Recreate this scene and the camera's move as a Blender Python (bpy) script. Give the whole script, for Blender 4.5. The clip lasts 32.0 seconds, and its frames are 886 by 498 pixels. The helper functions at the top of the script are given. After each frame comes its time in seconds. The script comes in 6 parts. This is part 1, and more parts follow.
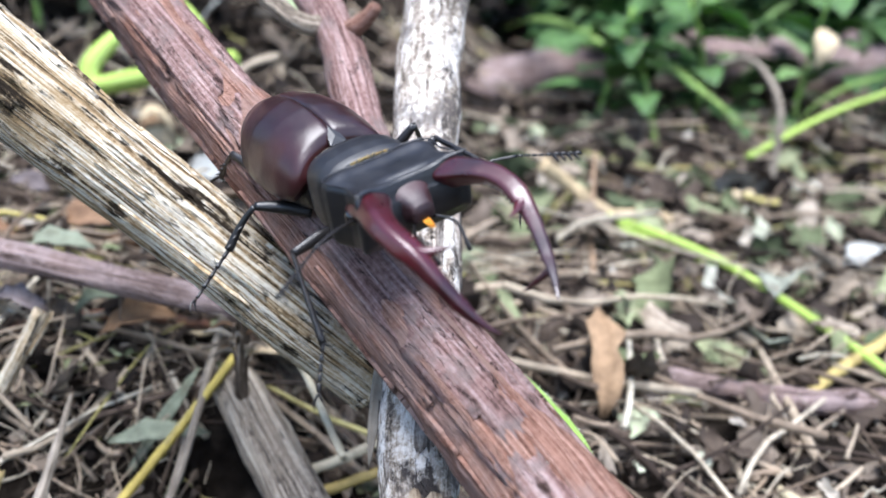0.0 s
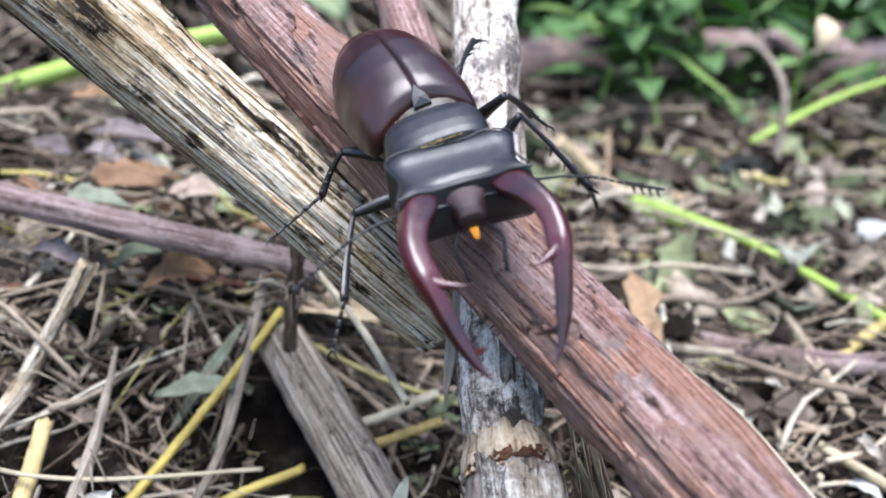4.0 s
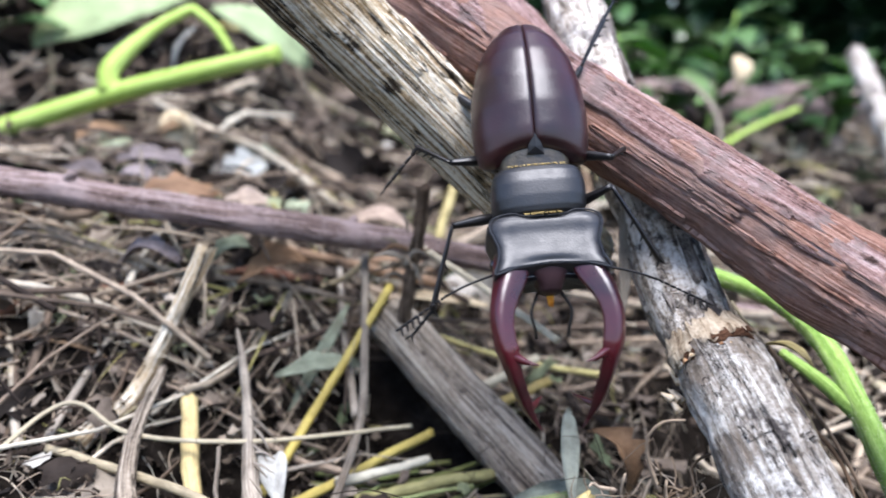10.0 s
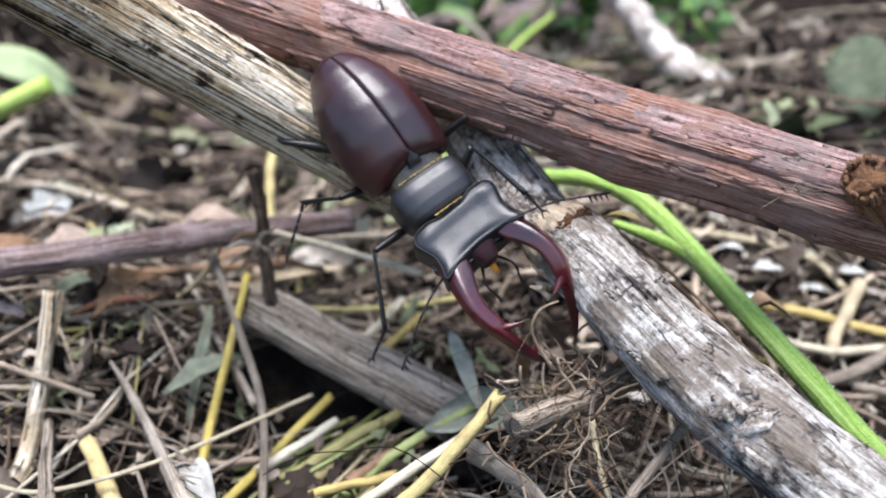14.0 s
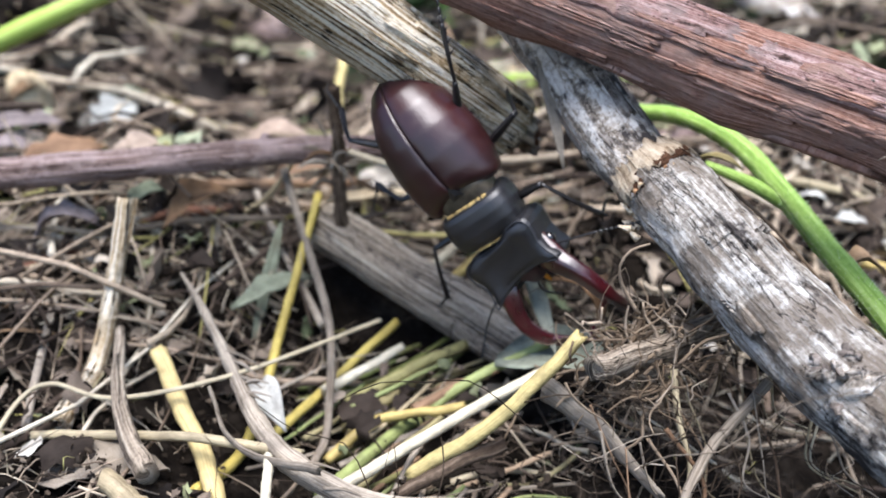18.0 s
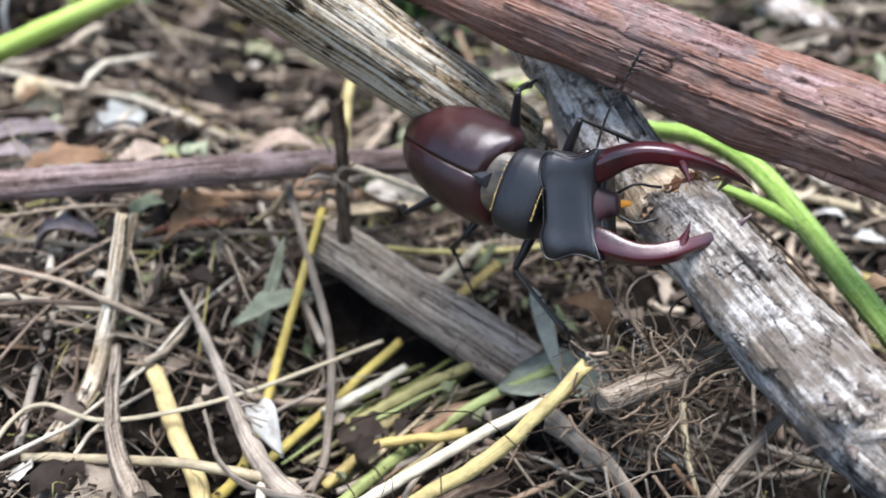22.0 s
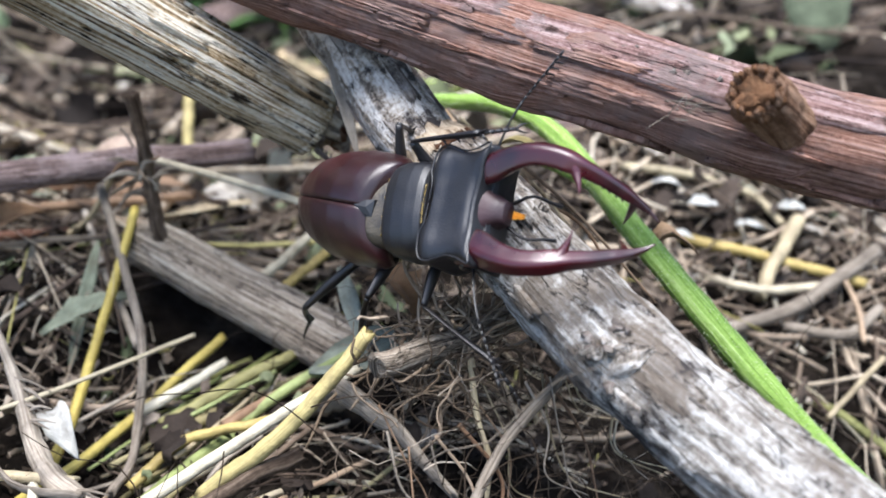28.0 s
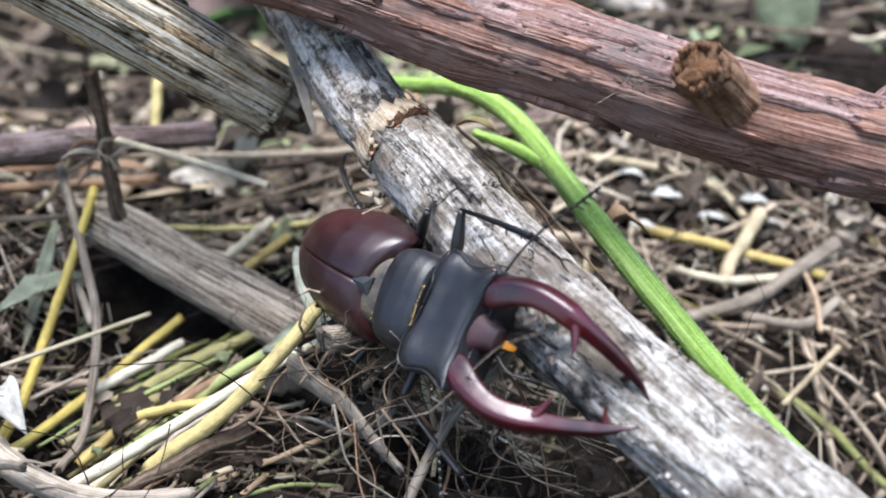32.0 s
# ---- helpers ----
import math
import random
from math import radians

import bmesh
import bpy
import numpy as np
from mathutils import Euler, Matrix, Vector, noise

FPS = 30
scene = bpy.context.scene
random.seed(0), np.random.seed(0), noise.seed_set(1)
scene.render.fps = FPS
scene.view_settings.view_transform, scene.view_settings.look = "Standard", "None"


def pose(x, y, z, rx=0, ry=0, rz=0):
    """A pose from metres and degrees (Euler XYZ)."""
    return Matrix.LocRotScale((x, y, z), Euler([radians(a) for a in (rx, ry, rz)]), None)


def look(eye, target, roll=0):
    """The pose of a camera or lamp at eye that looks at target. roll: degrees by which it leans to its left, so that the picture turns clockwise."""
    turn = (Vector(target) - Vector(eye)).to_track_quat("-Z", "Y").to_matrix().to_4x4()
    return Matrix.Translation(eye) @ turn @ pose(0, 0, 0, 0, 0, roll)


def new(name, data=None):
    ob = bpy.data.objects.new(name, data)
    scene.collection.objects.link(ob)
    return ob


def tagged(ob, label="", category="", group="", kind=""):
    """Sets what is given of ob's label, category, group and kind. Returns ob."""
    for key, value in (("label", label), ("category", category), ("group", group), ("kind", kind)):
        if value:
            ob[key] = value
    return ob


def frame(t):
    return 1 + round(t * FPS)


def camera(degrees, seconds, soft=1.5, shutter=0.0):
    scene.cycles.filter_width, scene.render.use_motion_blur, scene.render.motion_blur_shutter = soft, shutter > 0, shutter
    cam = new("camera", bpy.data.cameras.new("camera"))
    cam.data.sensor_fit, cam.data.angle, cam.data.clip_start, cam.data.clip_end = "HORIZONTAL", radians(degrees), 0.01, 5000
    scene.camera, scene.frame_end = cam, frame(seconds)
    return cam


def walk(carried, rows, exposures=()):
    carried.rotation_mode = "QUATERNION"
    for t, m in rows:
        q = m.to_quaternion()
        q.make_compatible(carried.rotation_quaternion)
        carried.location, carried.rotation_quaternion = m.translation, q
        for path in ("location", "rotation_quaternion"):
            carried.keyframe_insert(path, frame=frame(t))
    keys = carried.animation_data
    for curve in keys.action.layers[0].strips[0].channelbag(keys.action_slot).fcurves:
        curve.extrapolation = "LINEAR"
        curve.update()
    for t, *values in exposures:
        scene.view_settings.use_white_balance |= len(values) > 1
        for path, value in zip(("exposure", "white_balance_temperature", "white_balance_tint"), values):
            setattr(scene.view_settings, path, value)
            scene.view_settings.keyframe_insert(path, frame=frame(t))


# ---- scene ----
cam = camera(53.8, 32.0, 1.7, 0.4)
cam.data.dof.use_dof, cam.data.dof.focus_distance, cam.data.dof.aperture_fstop = True, 0.132, 17.0
METRES, EYE, TILT, LEAN, TURN = 0.24, 0.115, -17.0, 0.0, 0.0
ROWS = [
    (0.0, 0.0, 0.0, 0.0, 0.0, 0.0, -0.0),
    (0.5, 0.0016, -0.0002, 0.0074, 0.07, 0.26, 0.16),
    (1.0, -0.0067, -0.0038, -0.0039, -0.21, 0.28, 0.16),
    (1.5, -0.0166, -0.0072, -0.0114, -0.38, 0.38, -0.3),
    (2.0, -0.0288, -0.0074, -0.0215, -0.65, 0.43, -0.61),
    (2.5, -0.0566, -0.0069, -0.0376, -1.05, 0.31, -0.66),
    (3.0, -0.0558, -0.0018, -0.0404, -1.47, 0.29, -0.45),
    (3.5, -0.0607, 0.0019, -0.0425, -1.62, 0.24, -0.37),
    (5.5, -0.106, 0.0015, -0.0731, -6.58, 0.04, 3.97),
    (6.0, -0.1367, -0.0145, -0.1106, -10.93, 2.97, 7.34),
    (6.5, -0.187, -0.0093, -0.1346, -13.15, 5.66, 9.11),
    (7.0, -0.2021, -0.0006, -0.13, -14.0, 6.67, 9.36),
    (7.5, -0.259, 0.0104, -0.1344, -13.27, 7.06, 7.08),
    (8.0, -0.2664, 0.0116, -0.1413, -12.15, 7.04, 5.77),
    (8.5, -0.2778, 0.007, -0.1505, -11.45, 6.74, 5.39),
    (9.0, -0.2654, 0.0003, -0.1416, -10.93, 6.35, 5.4),
    (9.5, -0.2683, -0.012, -0.1394, -10.57, 5.8, 5.11),
    (10.0, -0.2859, -0.0203, -0.1438, -9.92, 5.42, 3.93),
    (10.5, -0.3126, -0.0226, -0.1343, -8.99, 5.2, 2.22),
    (11.0, -0.31, -0.0201, -0.1434, -8.17, 4.85, 1.39),
    (11.5, -0.2848, -0.018, -0.1212, -8.39, 4.15, 2.54),
    (12.0, -0.2729, -0.0156, -0.1363, -10.27, 2.9, 5.44),
    (12.5, -0.2761, -0.0285, -0.15, -14.11, 1.05, 10.88),
    (13.0, -0.2961, -0.0513, -0.1601, -19.1, -0.08, 17.83),
    (13.5, -0.3152, -0.0521, -0.1543, -21.63, 0.67, 21.7),
    (15.5, -0.3373, -0.0182, -0.1438, -19.7, -0.74, 18.87),
    (16.0, -0.3345, -0.0198, -0.137, -19.34, -2.28, 18.57),
    (16.5, -0.3359, -0.0189, -0.1368, -19.27, -2.85, 18.31),
    (17.0, -0.3406, -0.0177, -0.1397, -19.04, -3.15, 17.84),
    (17.5, -0.3457, -0.0192, -0.1408, -18.66, -3.27, 17.64),
    (18.0, -0.3454, -0.0174, -0.1381, -18.37, -3.26, 17.82),
    (18.5, -0.3487, -0.0156, -0.1304, -18.31, -3.31, 17.71),
    (19.0, -0.3528, -0.0156, -0.1382, -18.13, -3.4, 17.38),
    (19.5, -0.3559, -0.0135, -0.1445, -17.93, -3.47, 17.3),
    (20.0, -0.3552, -0.0085, -0.1412, -17.82, -3.52, 17.39),
    (20.5, -0.3549, -0.0068, -0.1397, -17.62, -3.52, 17.2),
    (21.0, -0.3555, -0.0069, -0.1431, -17.34, -3.46, 16.98),
    (21.5, -0.3477, -0.0069, -0.1396, -17.15, -3.21, 17.02),
    (22.0, -0.3263, -0.0029, -0.1268, -17.24, -2.88, 17.23),
    (22.5, -0.2941, -0.0078, -0.1225, -17.51, -2.77, 17.36),
    (23.0, -0.2858, -0.0201, -0.136, -17.95, -2.65, 17.96),
    (23.5, -0.269, -0.0364, -0.159, -19.24, -2.46, 19.23),
    (24.0, -0.2603, -0.0513, -0.1579, -20.71, -2.21, 20.45),
    (24.5, -0.2702, -0.0537, -0.1685, -21.57, -2.46, 21.06),
    (25.0, -0.2742, -0.0519, -0.1727, -21.78, -2.73, 21.03),
    (25.5, -0.2757, -0.0411, -0.1762, -21.74, -2.81, 20.91),
    (27.5, -0.2436, -0.0191, -0.177, -22.03, -3.18, 21.62),
    (28.0, -0.2428, -0.0241, -0.1935, -21.92, -3.03, 21.39),
    (28.5, -0.2373, -0.029, -0.194, -21.97, -2.99, 21.38),
    (29.0, -0.2356, -0.0331, -0.1962, -22.04, -2.91, 21.32),
    (29.5, -0.2305, -0.0367, -0.2052, -22.07, -2.81, 21.03),
    (30.0, -0.229, -0.0333, -0.2239, -22.46, -3.02, 21.11),
    (30.5, -0.2258, -0.0307, -0.2461, -23.07, -3.44, 21.23),
    (31.0, -0.2239, -0.0281, -0.2223, -23.28, -3.45, 21.25),
    (31.5, -0.2238, -0.03, -0.2196, -23.25, -3.3, 21.01),
    (32.0, -0.2317, -0.031, -0.2179, -23.04, -3.13, 20.59),
]
walk(cam, [(t, pose(0, 0, EYE, TILT, LEAN, TURN) @ pose(METRES * x, METRES * y, METRES * z, 90 + pitch, roll, yaw)) for t, x, y, z, yaw, pitch, roll in ROWS],
     [(0.0, 1.72, 6050, 12), (9.0, 1.70, 6100, 15), (16.0, 1.66, 6350, 14), (32.0, 1.70, 6250, 12)])

# ---- light: a bright overcast sky, with a wide soft sun behind the cloud ----
SUN_UP, SUN_ROUND = 72.0, 170.0
world = bpy.data.worlds.new("overcast_sky")
scene.world = world
world.use_nodes = True
wn = world.node_tree
sky = wn.nodes.new("ShaderNodeTexSky")
sky.sky_type, sky.sun_disc = "NISHITA", False
sky.sun_elevation, sky.sun_rotation = radians(SUN_UP), radians(SUN_ROUND)
sky.dust_density, sky.ozone_density, sky.air_density = 1.0, 1.0, 1.0
wn.nodes["Background"].inputs["Strength"].default_value = 0.12
wn.links.new(sky.outputs[0], wn.nodes["Background"].inputs["Color"])
sun = new("sun", bpy.data.lights.new("sun", "SUN"))
sun.data.energy, sun.data.angle, sun.data.color = 3.0, radians(42), (1.0, 0.99, 0.97)
_az = radians(SUN_ROUND)
_to = Vector((math.sin(_az) * math.cos(radians(SUN_UP)), math.cos(_az) * math.cos(radians(SUN_UP)), math.sin(radians(SUN_UP))))
sun.matrix_world = look(_to * 5, (0, 0, 0))


# ---- materials ----
def ramp(nt, stops, fac, mode="LINEAR"):
    r = nt.nodes.new("ShaderNodeValToRGB")
    r.color_ramp.interpolation = mode
    while len(r.color_ramp.elements) < len(stops):
        r.color_ramp.elements.new(0.5)
    for e, (p, c) in zip(r.color_ramp.elements, stops):
        e.position, e.color = p, (*c, 1)
    nt.links.new(fac, r.inputs[0])
    return r.outputs[0]


def noise_of(nt, vec, scale, detail=4.0, rough=0.6, stretch=None, dist=0.0):
    if stretch:
        m = nt.nodes.new("ShaderNodeMapping")
        m.inputs["Scale"].default_value = stretch
        nt.links.new(vec, m.inputs[0])
        vec = m.outputs[0]
    n = nt.nodes.new("ShaderNodeTexNoise")
    n.inputs["Scale"].default_value, n.inputs["Detail"].default_value = scale, detail
    n.inputs["Roughness"].default_value, n.inputs["Distortion"].default_value = rough, dist
    nt.links.new(vec, n.inputs["Vector"])
    return n.outputs["Fac"]


def mix(nt, a, b, fac, blend="MIX"):
    m = nt.nodes.new("ShaderNodeMix")
    m.data_type, m.blend_type = "RGBA", blend
    for sock, v in ((m.inputs["A"], a), (m.inputs["B"], b)):
        if isinstance(v, tuple):
            sock.default_value = (*v, 1)
        else:
            nt.links.new(v, sock)
    if isinstance(fac, float):
        m.inputs["Factor"].default_value = fac
    else:
        nt.links.new(fac, m.inputs["Factor"])
    return m.outputs["Result"]


def bump(nt, bsdf, height, depth):
    b = nt.nodes.new("ShaderNodeBump")
    b.inputs["Distance"].default_value = depth
    b.inputs["Strength"].default_value = 1.0
    nt.links.new(height, b.inputs["Height"])
    nt.links.new(b.outputs[0], bsdf.inputs["Normal"])


def start(name, rough, spec=0.4):
    m = bpy.data.materials.new(name)
    m.use_nodes = True
    nt = m.node_tree
    bsdf = nt.nodes["Principled BSDF"]
    bsdf.inputs["Roughness"].default_value = rough
    bsdf.inputs["Specular IOR Level"].default_value = spec
    tc = nt.nodes.new("ShaderNodeTexCoord")
    return m, nt, bsdf, tc


def wood(name, stops, grain=(60, 900), blotch=180.0, dark=(0.02, 0.017, 0.013), dark_at=(0.60, 0.72), rough=0.8, depth=0.0004, fleck=0.5, patch=None, crack=0.0, speckle=0.3):
    """Weathered wood or bark on a stalk: u runs along it in metres, v round it in metres."""
    m, nt, bsdf, tc = start(name, rough, 0.10)
    uv = tc.outputs["UV"]

    def calc(op, a, b, c=None):
        n = nt.nodes.new("ShaderNodeMath")
        n.operation = op
        for sock, val in zip(n.inputs, (a, b, c)):
            if isinstance(val, float):
                sock.default_value = val
            elif val is not None:
                nt.links.new(val, sock)
        return n.outputs[0]

    fine = noise_of(nt, uv, 1.0, 8.0, 0.70, (grain[0], grain[1], 1), 0.3)
    wide = noise_of(nt, uv, 1.0, 6.0, 0.66, (grain[0] * 0.6, grain[1] * 0.36, 1), 0.5)
    crumb = noise_of(nt, tc.outputs["Object"], 1100.0, 5.0, 0.7)
    tone = calc("MULTIPLY_ADD", crumb, speckle, calc("SUBTRACT", fine, speckle / 2))
    col = ramp(nt, stops, tone)
    if patch:
        colour, lo, hi, size = patch
        where = noise_of(nt, tc.outputs["Object"], size, 7.0, 0.68)
        col = mix(nt, col, mix(nt, col, colour, 0.8), ramp(nt, [(lo, (0, 0, 0)), (hi, (1, 1, 1))], where))
    stain = noise_of(nt, tc.outputs["Object"], blotch, 6.0, 0.72)
    both = calc("DIVIDE", calc("MULTIPLY_ADD", stain, fleck, wide), 1 + fleck)
    mask = ramp(nt, [(dark_at[0], (0, 0, 0)), (dark_at[1], (1, 1, 1))], both)
    col = mix(nt, col, dark, mask)
    height = tone
    if crack:
        line = noise_of(nt, uv, 1.0, 5.0, 0.6, (grain[0] * 0.8, grain[1] * 0.28, 1), 0.4)
        split = ramp(nt, [(0.0, (1, 1, 1)), (crack, (0, 0, 0))], calc("ABSOLUTE", calc("SUBTRACT", line, 0.5), 0.0))
        col = mix(nt, col, (dark[0] * 0.6, dark[1] * 0.6, dark[2] * 0.6), split)
        height = calc("SUBTRACT", tone, calc("MULTIPLY", split, 0.35))
    nt.links.new(col, bsdf.inputs["Base Color"])
    bump(nt, bsdf, height, depth * 2.2)
    return m


def litter(name, stops, rough=0.75, spec=0.3, scale=220.0, through_light=0.0, island=True, depth=0.0003, streaky=0.5):
    """Dry plant bits: each piece has a tone of its own, with stains along it."""
    m, nt, bsdf, tc = start(name, rough, spec * 0.4)
    if island:
        g = nt.nodes.new("ShaderNodeNewGeometry")
        pick = g.outputs["Random Per Island"]
    else:
        g = nt.nodes.new("ShaderNodeObjectInfo")
        pick = g.outputs["Random"]
    col = ramp(nt, stops, pick)
    n = noise_of(nt, tc.outputs["Object"], scale, 4.0, 0.65)
    col = mix(nt, col, ramp(nt, [(0.3, (0.45, 0.42, 0.4)), (0.62, (1.12, 1.1, 1.06))], n), 0.75, "MULTIPLY")
    if not island:
        streak = noise_of(nt, tc.outputs["UV"], 1.0, 7.0, 0.75, (60, 2600, 1), 0.2)
        col = mix(nt, col, ramp(nt, [(0.36, (0.30, 0.25, 0.20)), (0.50, (0.92, 0.90, 0.86)), (0.60, (1.2, 1.18, 1.12))], streak), streaky, "MULTIPLY")
        blot = noise_of(nt, tc.outputs["Object"], 95.0, 6.0, 0.72)
        col = mix(nt, col, (0.085, 0.058, 0.036), ramp(nt, [(0.58, (0, 0, 0)), (0.72, (0.55, 0.55, 0.55))], blot))
    nt.links.new(col, bsdf.inputs["Base Color"])
    bump(nt, bsdf, noise_of(nt, tc.outputs["Object"], scale * 4, 3.0), depth)
    if through_light:
        bsdf.inputs["Transmission Weight"].default_value = 0.0
        bsdf.inputs["Subsurface Weight"].default_value = through_light
        bsdf.inputs["Subsurface Radius"].default_value = (0.002, 0.003, 0.001)
        bsdf.inputs["Subsurface Scale"].default_value = 0.5
    return m


def shell(name, low, high, rough, coat=0.0, coat_rough=0.1, grain=2500.0, depth=0.00004, scale=70.0, stretch=None):
    """Insect cuticle: dark, smooth or finely grained."""
    m, nt, bsdf, tc = start(name, rough, 0.5)
    n = noise_of(nt, tc.outputs["Object"], scale, 3.0, 0.55, stretch)
    nt.links.new(ramp(nt, [(0.35, low), (0.68, high)], n), bsdf.inputs["Base Color"])
    nt.links.new(ramp(nt, [(0.3, (rough * 0.8,) * 3), (0.7, (min(1, rough * 1.25),) * 3)], noise_of(nt, tc.outputs["Object"], 400.0, 4.0, 0.6)), bsdf.inputs["Roughness"])
    bsdf.inputs["Coat Weight"].default_value, bsdf.inputs["Coat Roughness"].default_value = coat, coat_rough
    bump(nt, bsdf, noise_of(nt, tc.outputs["Object"], grain, 2.0, 0.5), depth)
    return m


M_TAN = wood("bleached_striped_stalk", [(0.36, (0.045, 0.027, 0.014)), (0.43, (0.30, 0.20, 0.105)), (0.485, (0.55, 0.435, 0.28)), (0.565, (0.85, 0.785, 0.655))], (24, 1500), 140, (0.028, 0.020, 0.013), (0.527, 0.56), 0.7, 0.0005, 0.55, ((0.36, 0.25, 0.13), 0.53, 0.68, 45), 0.014, 0.24)
M_RED = wood("reddish_inner_bark", [(0.36, (0.075, 0.034, 0.022)), (0.44, (0.180, 0.090, 0.064)), (0.52, (0.280, 0.154, 0.114)), (0.60, (0.39, 0.245, 0.195))], (26, 2200), 150, (0.050, 0.026, 0.019), (0.60, 0.68), 0.78, 0.0004, 0.6, ((0.25, 0.170, 0.143), 0.48, 0.60, 60), 0.004, 0.25)
M_FLAKE = wood("outer_bark_flake", [(0.36, (0.080, 0.042, 0.036)), (0.45, (0.20, 0.118, 0.103)), (0.53, (0.285, 0.182, 0.164)), (0.62, (0.41, 0.300, 0.277))], (34, 1200), 190, (0.030, 0.017, 0.013), (0.56, 0.64), 0.75, 0.0005, 0.9, ((0.19, 0.145, 0.132), 0.52, 0.62, 110), 0.009, 0.4)
M_GREY = wood("weathered_grey_stick", [(0.36, (0.09, 0.075, 0.062)), (0.44, (0.29, 0.24, 0.19)), (0.51, (0.50, 0.445, 0.385)), (0.60, (0.68, 0.64, 0.59))], (60, 420), 120, (0.050, 0.043, 0.040), (0.54, 0.60), 0.8, 0.0005, 1.4, ((0.10, 0.085, 0.078), 0.52, 0.60, 95), 0.005, 0.6)
M_WHITE = wood("bleached_white_wood", [(0.35, (0.13, 0.11, 0.092)), (0.43, (0.25, 0.22, 0.188)), (0.50, (0.385, 0.355, 0.315)), (0.58, (0.60, 0.575, 0.535))], (50, 700), 75, (0.050, 0.043, 0.040), (0.52, 0.572), 0.8, 0.0007, 1.7, ((0.15, 0.118, 0.09), 0.48, 0.56, 60), 0.009, 0.45)
M_KNOT = litter("torn_knot_wood", [(0.0, (0.065, 0.032, 0.019)), (1.0, (0.10, 0.052, 0.030))], 0.8, 0.2, 420.0, 0.0, False, 0.0008)
M_BARK_GREY = wood("dark_mottled_bark", [(0.36, (0.05, 0.042, 0.035)), (0.5, (0.17, 0.14, 0.12)), (0.62, (0.40, 0.36, 0.32))], (60, 600), 200, (0.03, 0.025, 0.022), (0.52, 0.6), 0.85, 0.0007, 1.0)
M_DULL = wood("dull_brown_grey_stick", [(0.36, (0.055, 0.043, 0.035)), (0.45, (0.20, 0.16, 0.12)), (0.53, (0.36, 0.295, 0.225)), (0.62, (0.52, 0.45, 0.36))], (30, 1100), 120, (0.040, 0.031, 0.026), (0.55, 0.62), 0.8, 0.0005, 0.6, None, 0.012, 0.25)
M_MAUVE = wood("mauve_brown_twig", [(0.36, (0.060, 0.038, 0.034)), (0.5, (0.190, 0.135, 0.120)), (0.62, (0.37, 0.285, 0.27))], (36, 900), 110, (0.04, 0.025, 0.02), (0.57, 0.65), 0.75, 0.0004, 0.8, ((0.30, 0.235, 0.225), 0.5, 0.62, 70), 0.006)
M_PITH = wood("pale_broken_pith", [(0.36, (0.22, 0.13, 0.06)), (0.5, (0.52, 0.39, 0.25)), (0.62, (0.76, 0.66, 0.52))], (80, 600), 300, (0.08, 0.045, 0.02), (0.56, 0.66), 0.85, 0.0004, 0.7)
M_RIM = wood("tan_torn_rim", [(0.36, (0.12, 0.08, 0.05)), (0.46, (0.31, 0.24, 0.165)), (0.58, (0.47, 0.39, 0.29))], (60, 700), 200, (0.05, 0.03, 0.02), (0.54, 0.63), 0.85, 0.0005, 0.8)
M_ORANGE = wood("orange_brown_knot", [(0.36, (0.06, 0.026, 0.013)), (0.48, (0.22, 0.105, 0.050)), (0.58, (0.42, 0.25, 0.14))], (120, 500), 260, (0.035, 0.018, 0.010), (0.53, 0.62), 0.75, 0.0003, 1.0)
M_STEM = wood("green_hairy_stem", [(0.36, (0.15, 0.26, 0.05)), (0.5, (0.255, 0.395, 0.088)), (0.64, (0.385, 0.52, 0.18))], (26, 900), 60, (0.08, 0.13, 0.02), (0.66, 0.78), 0.5, 0.0003, 0.5)
M_FARSTEM = wood("dull_green_stem", [(0.36, (0.22, 0.32, 0.055)), (0.5, (0.33, 0.45, 0.095)), (0.64, (0.45, 0.55, 0.19))], (20, 500), 60, (0.08, 0.12, 0.03), (0.68, 0.8), 0.55, 0.0002, 0.5)
M_YELLOW = litter("yellow_straw", [(0.0, (0.33, 0.25, 0.085)), (0.5, (0.40, 0.325, 0.13)), (1.0, (0.47, 0.40, 0.19))], 0.5, 0.4, 160.0, 0.0, False)
M_CREAM = litter("cream_white_straw", [(0.0, (0.50, 0.465, 0.36)), (1.0, (0.58, 0.545, 0.44))], 0.5, 0.4, 160.0, 0.0, False)
M_GREENSTRAW = litter("fading_green_straw", [(0.0, (0.20, 0.245, 0.085)), (1.0, (0.32, 0.36, 0.17))], 0.5, 0.4, 160.0, 0.0, False)
M_PALE = litter("pale_straw", [(0.0, (0.29, 0.235, 0.15)), (0.5, (0.37, 0.32, 0.215)), (1.0, (0.47, 0.425, 0.325))], 0.55, 0.4, 160.0, 0.0, False)
M_OLIVE = litter("olive_straw", [(0.0, (0.12, 0.14, 0.045)), (0.5, (0.19, 0.185, 0.07)), (1.0, (0.28, 0.26, 0.12))], 0.55, 0.4, 160.0, 0.0, False)
M_BROWN = litter("brown_stem", [(0.0, (0.17, 0.10, 0.06)), (0.5, (0.26, 0.17, 0.11)), (1.0, (0.36, 0.27, 0.19))], 0.7, 0.3, 160.0, 0.0, False)
M_GREYSTEM = litter("grey_dry_stem", [(0.0, (0.19, 0.165, 0.14)), (0.5, (0.255, 0.225, 0.19)), (1.0, (0.34, 0.305, 0.265))], 0.75, 0.3, 160.0, 0.0, False, 0.0003, 0.95)
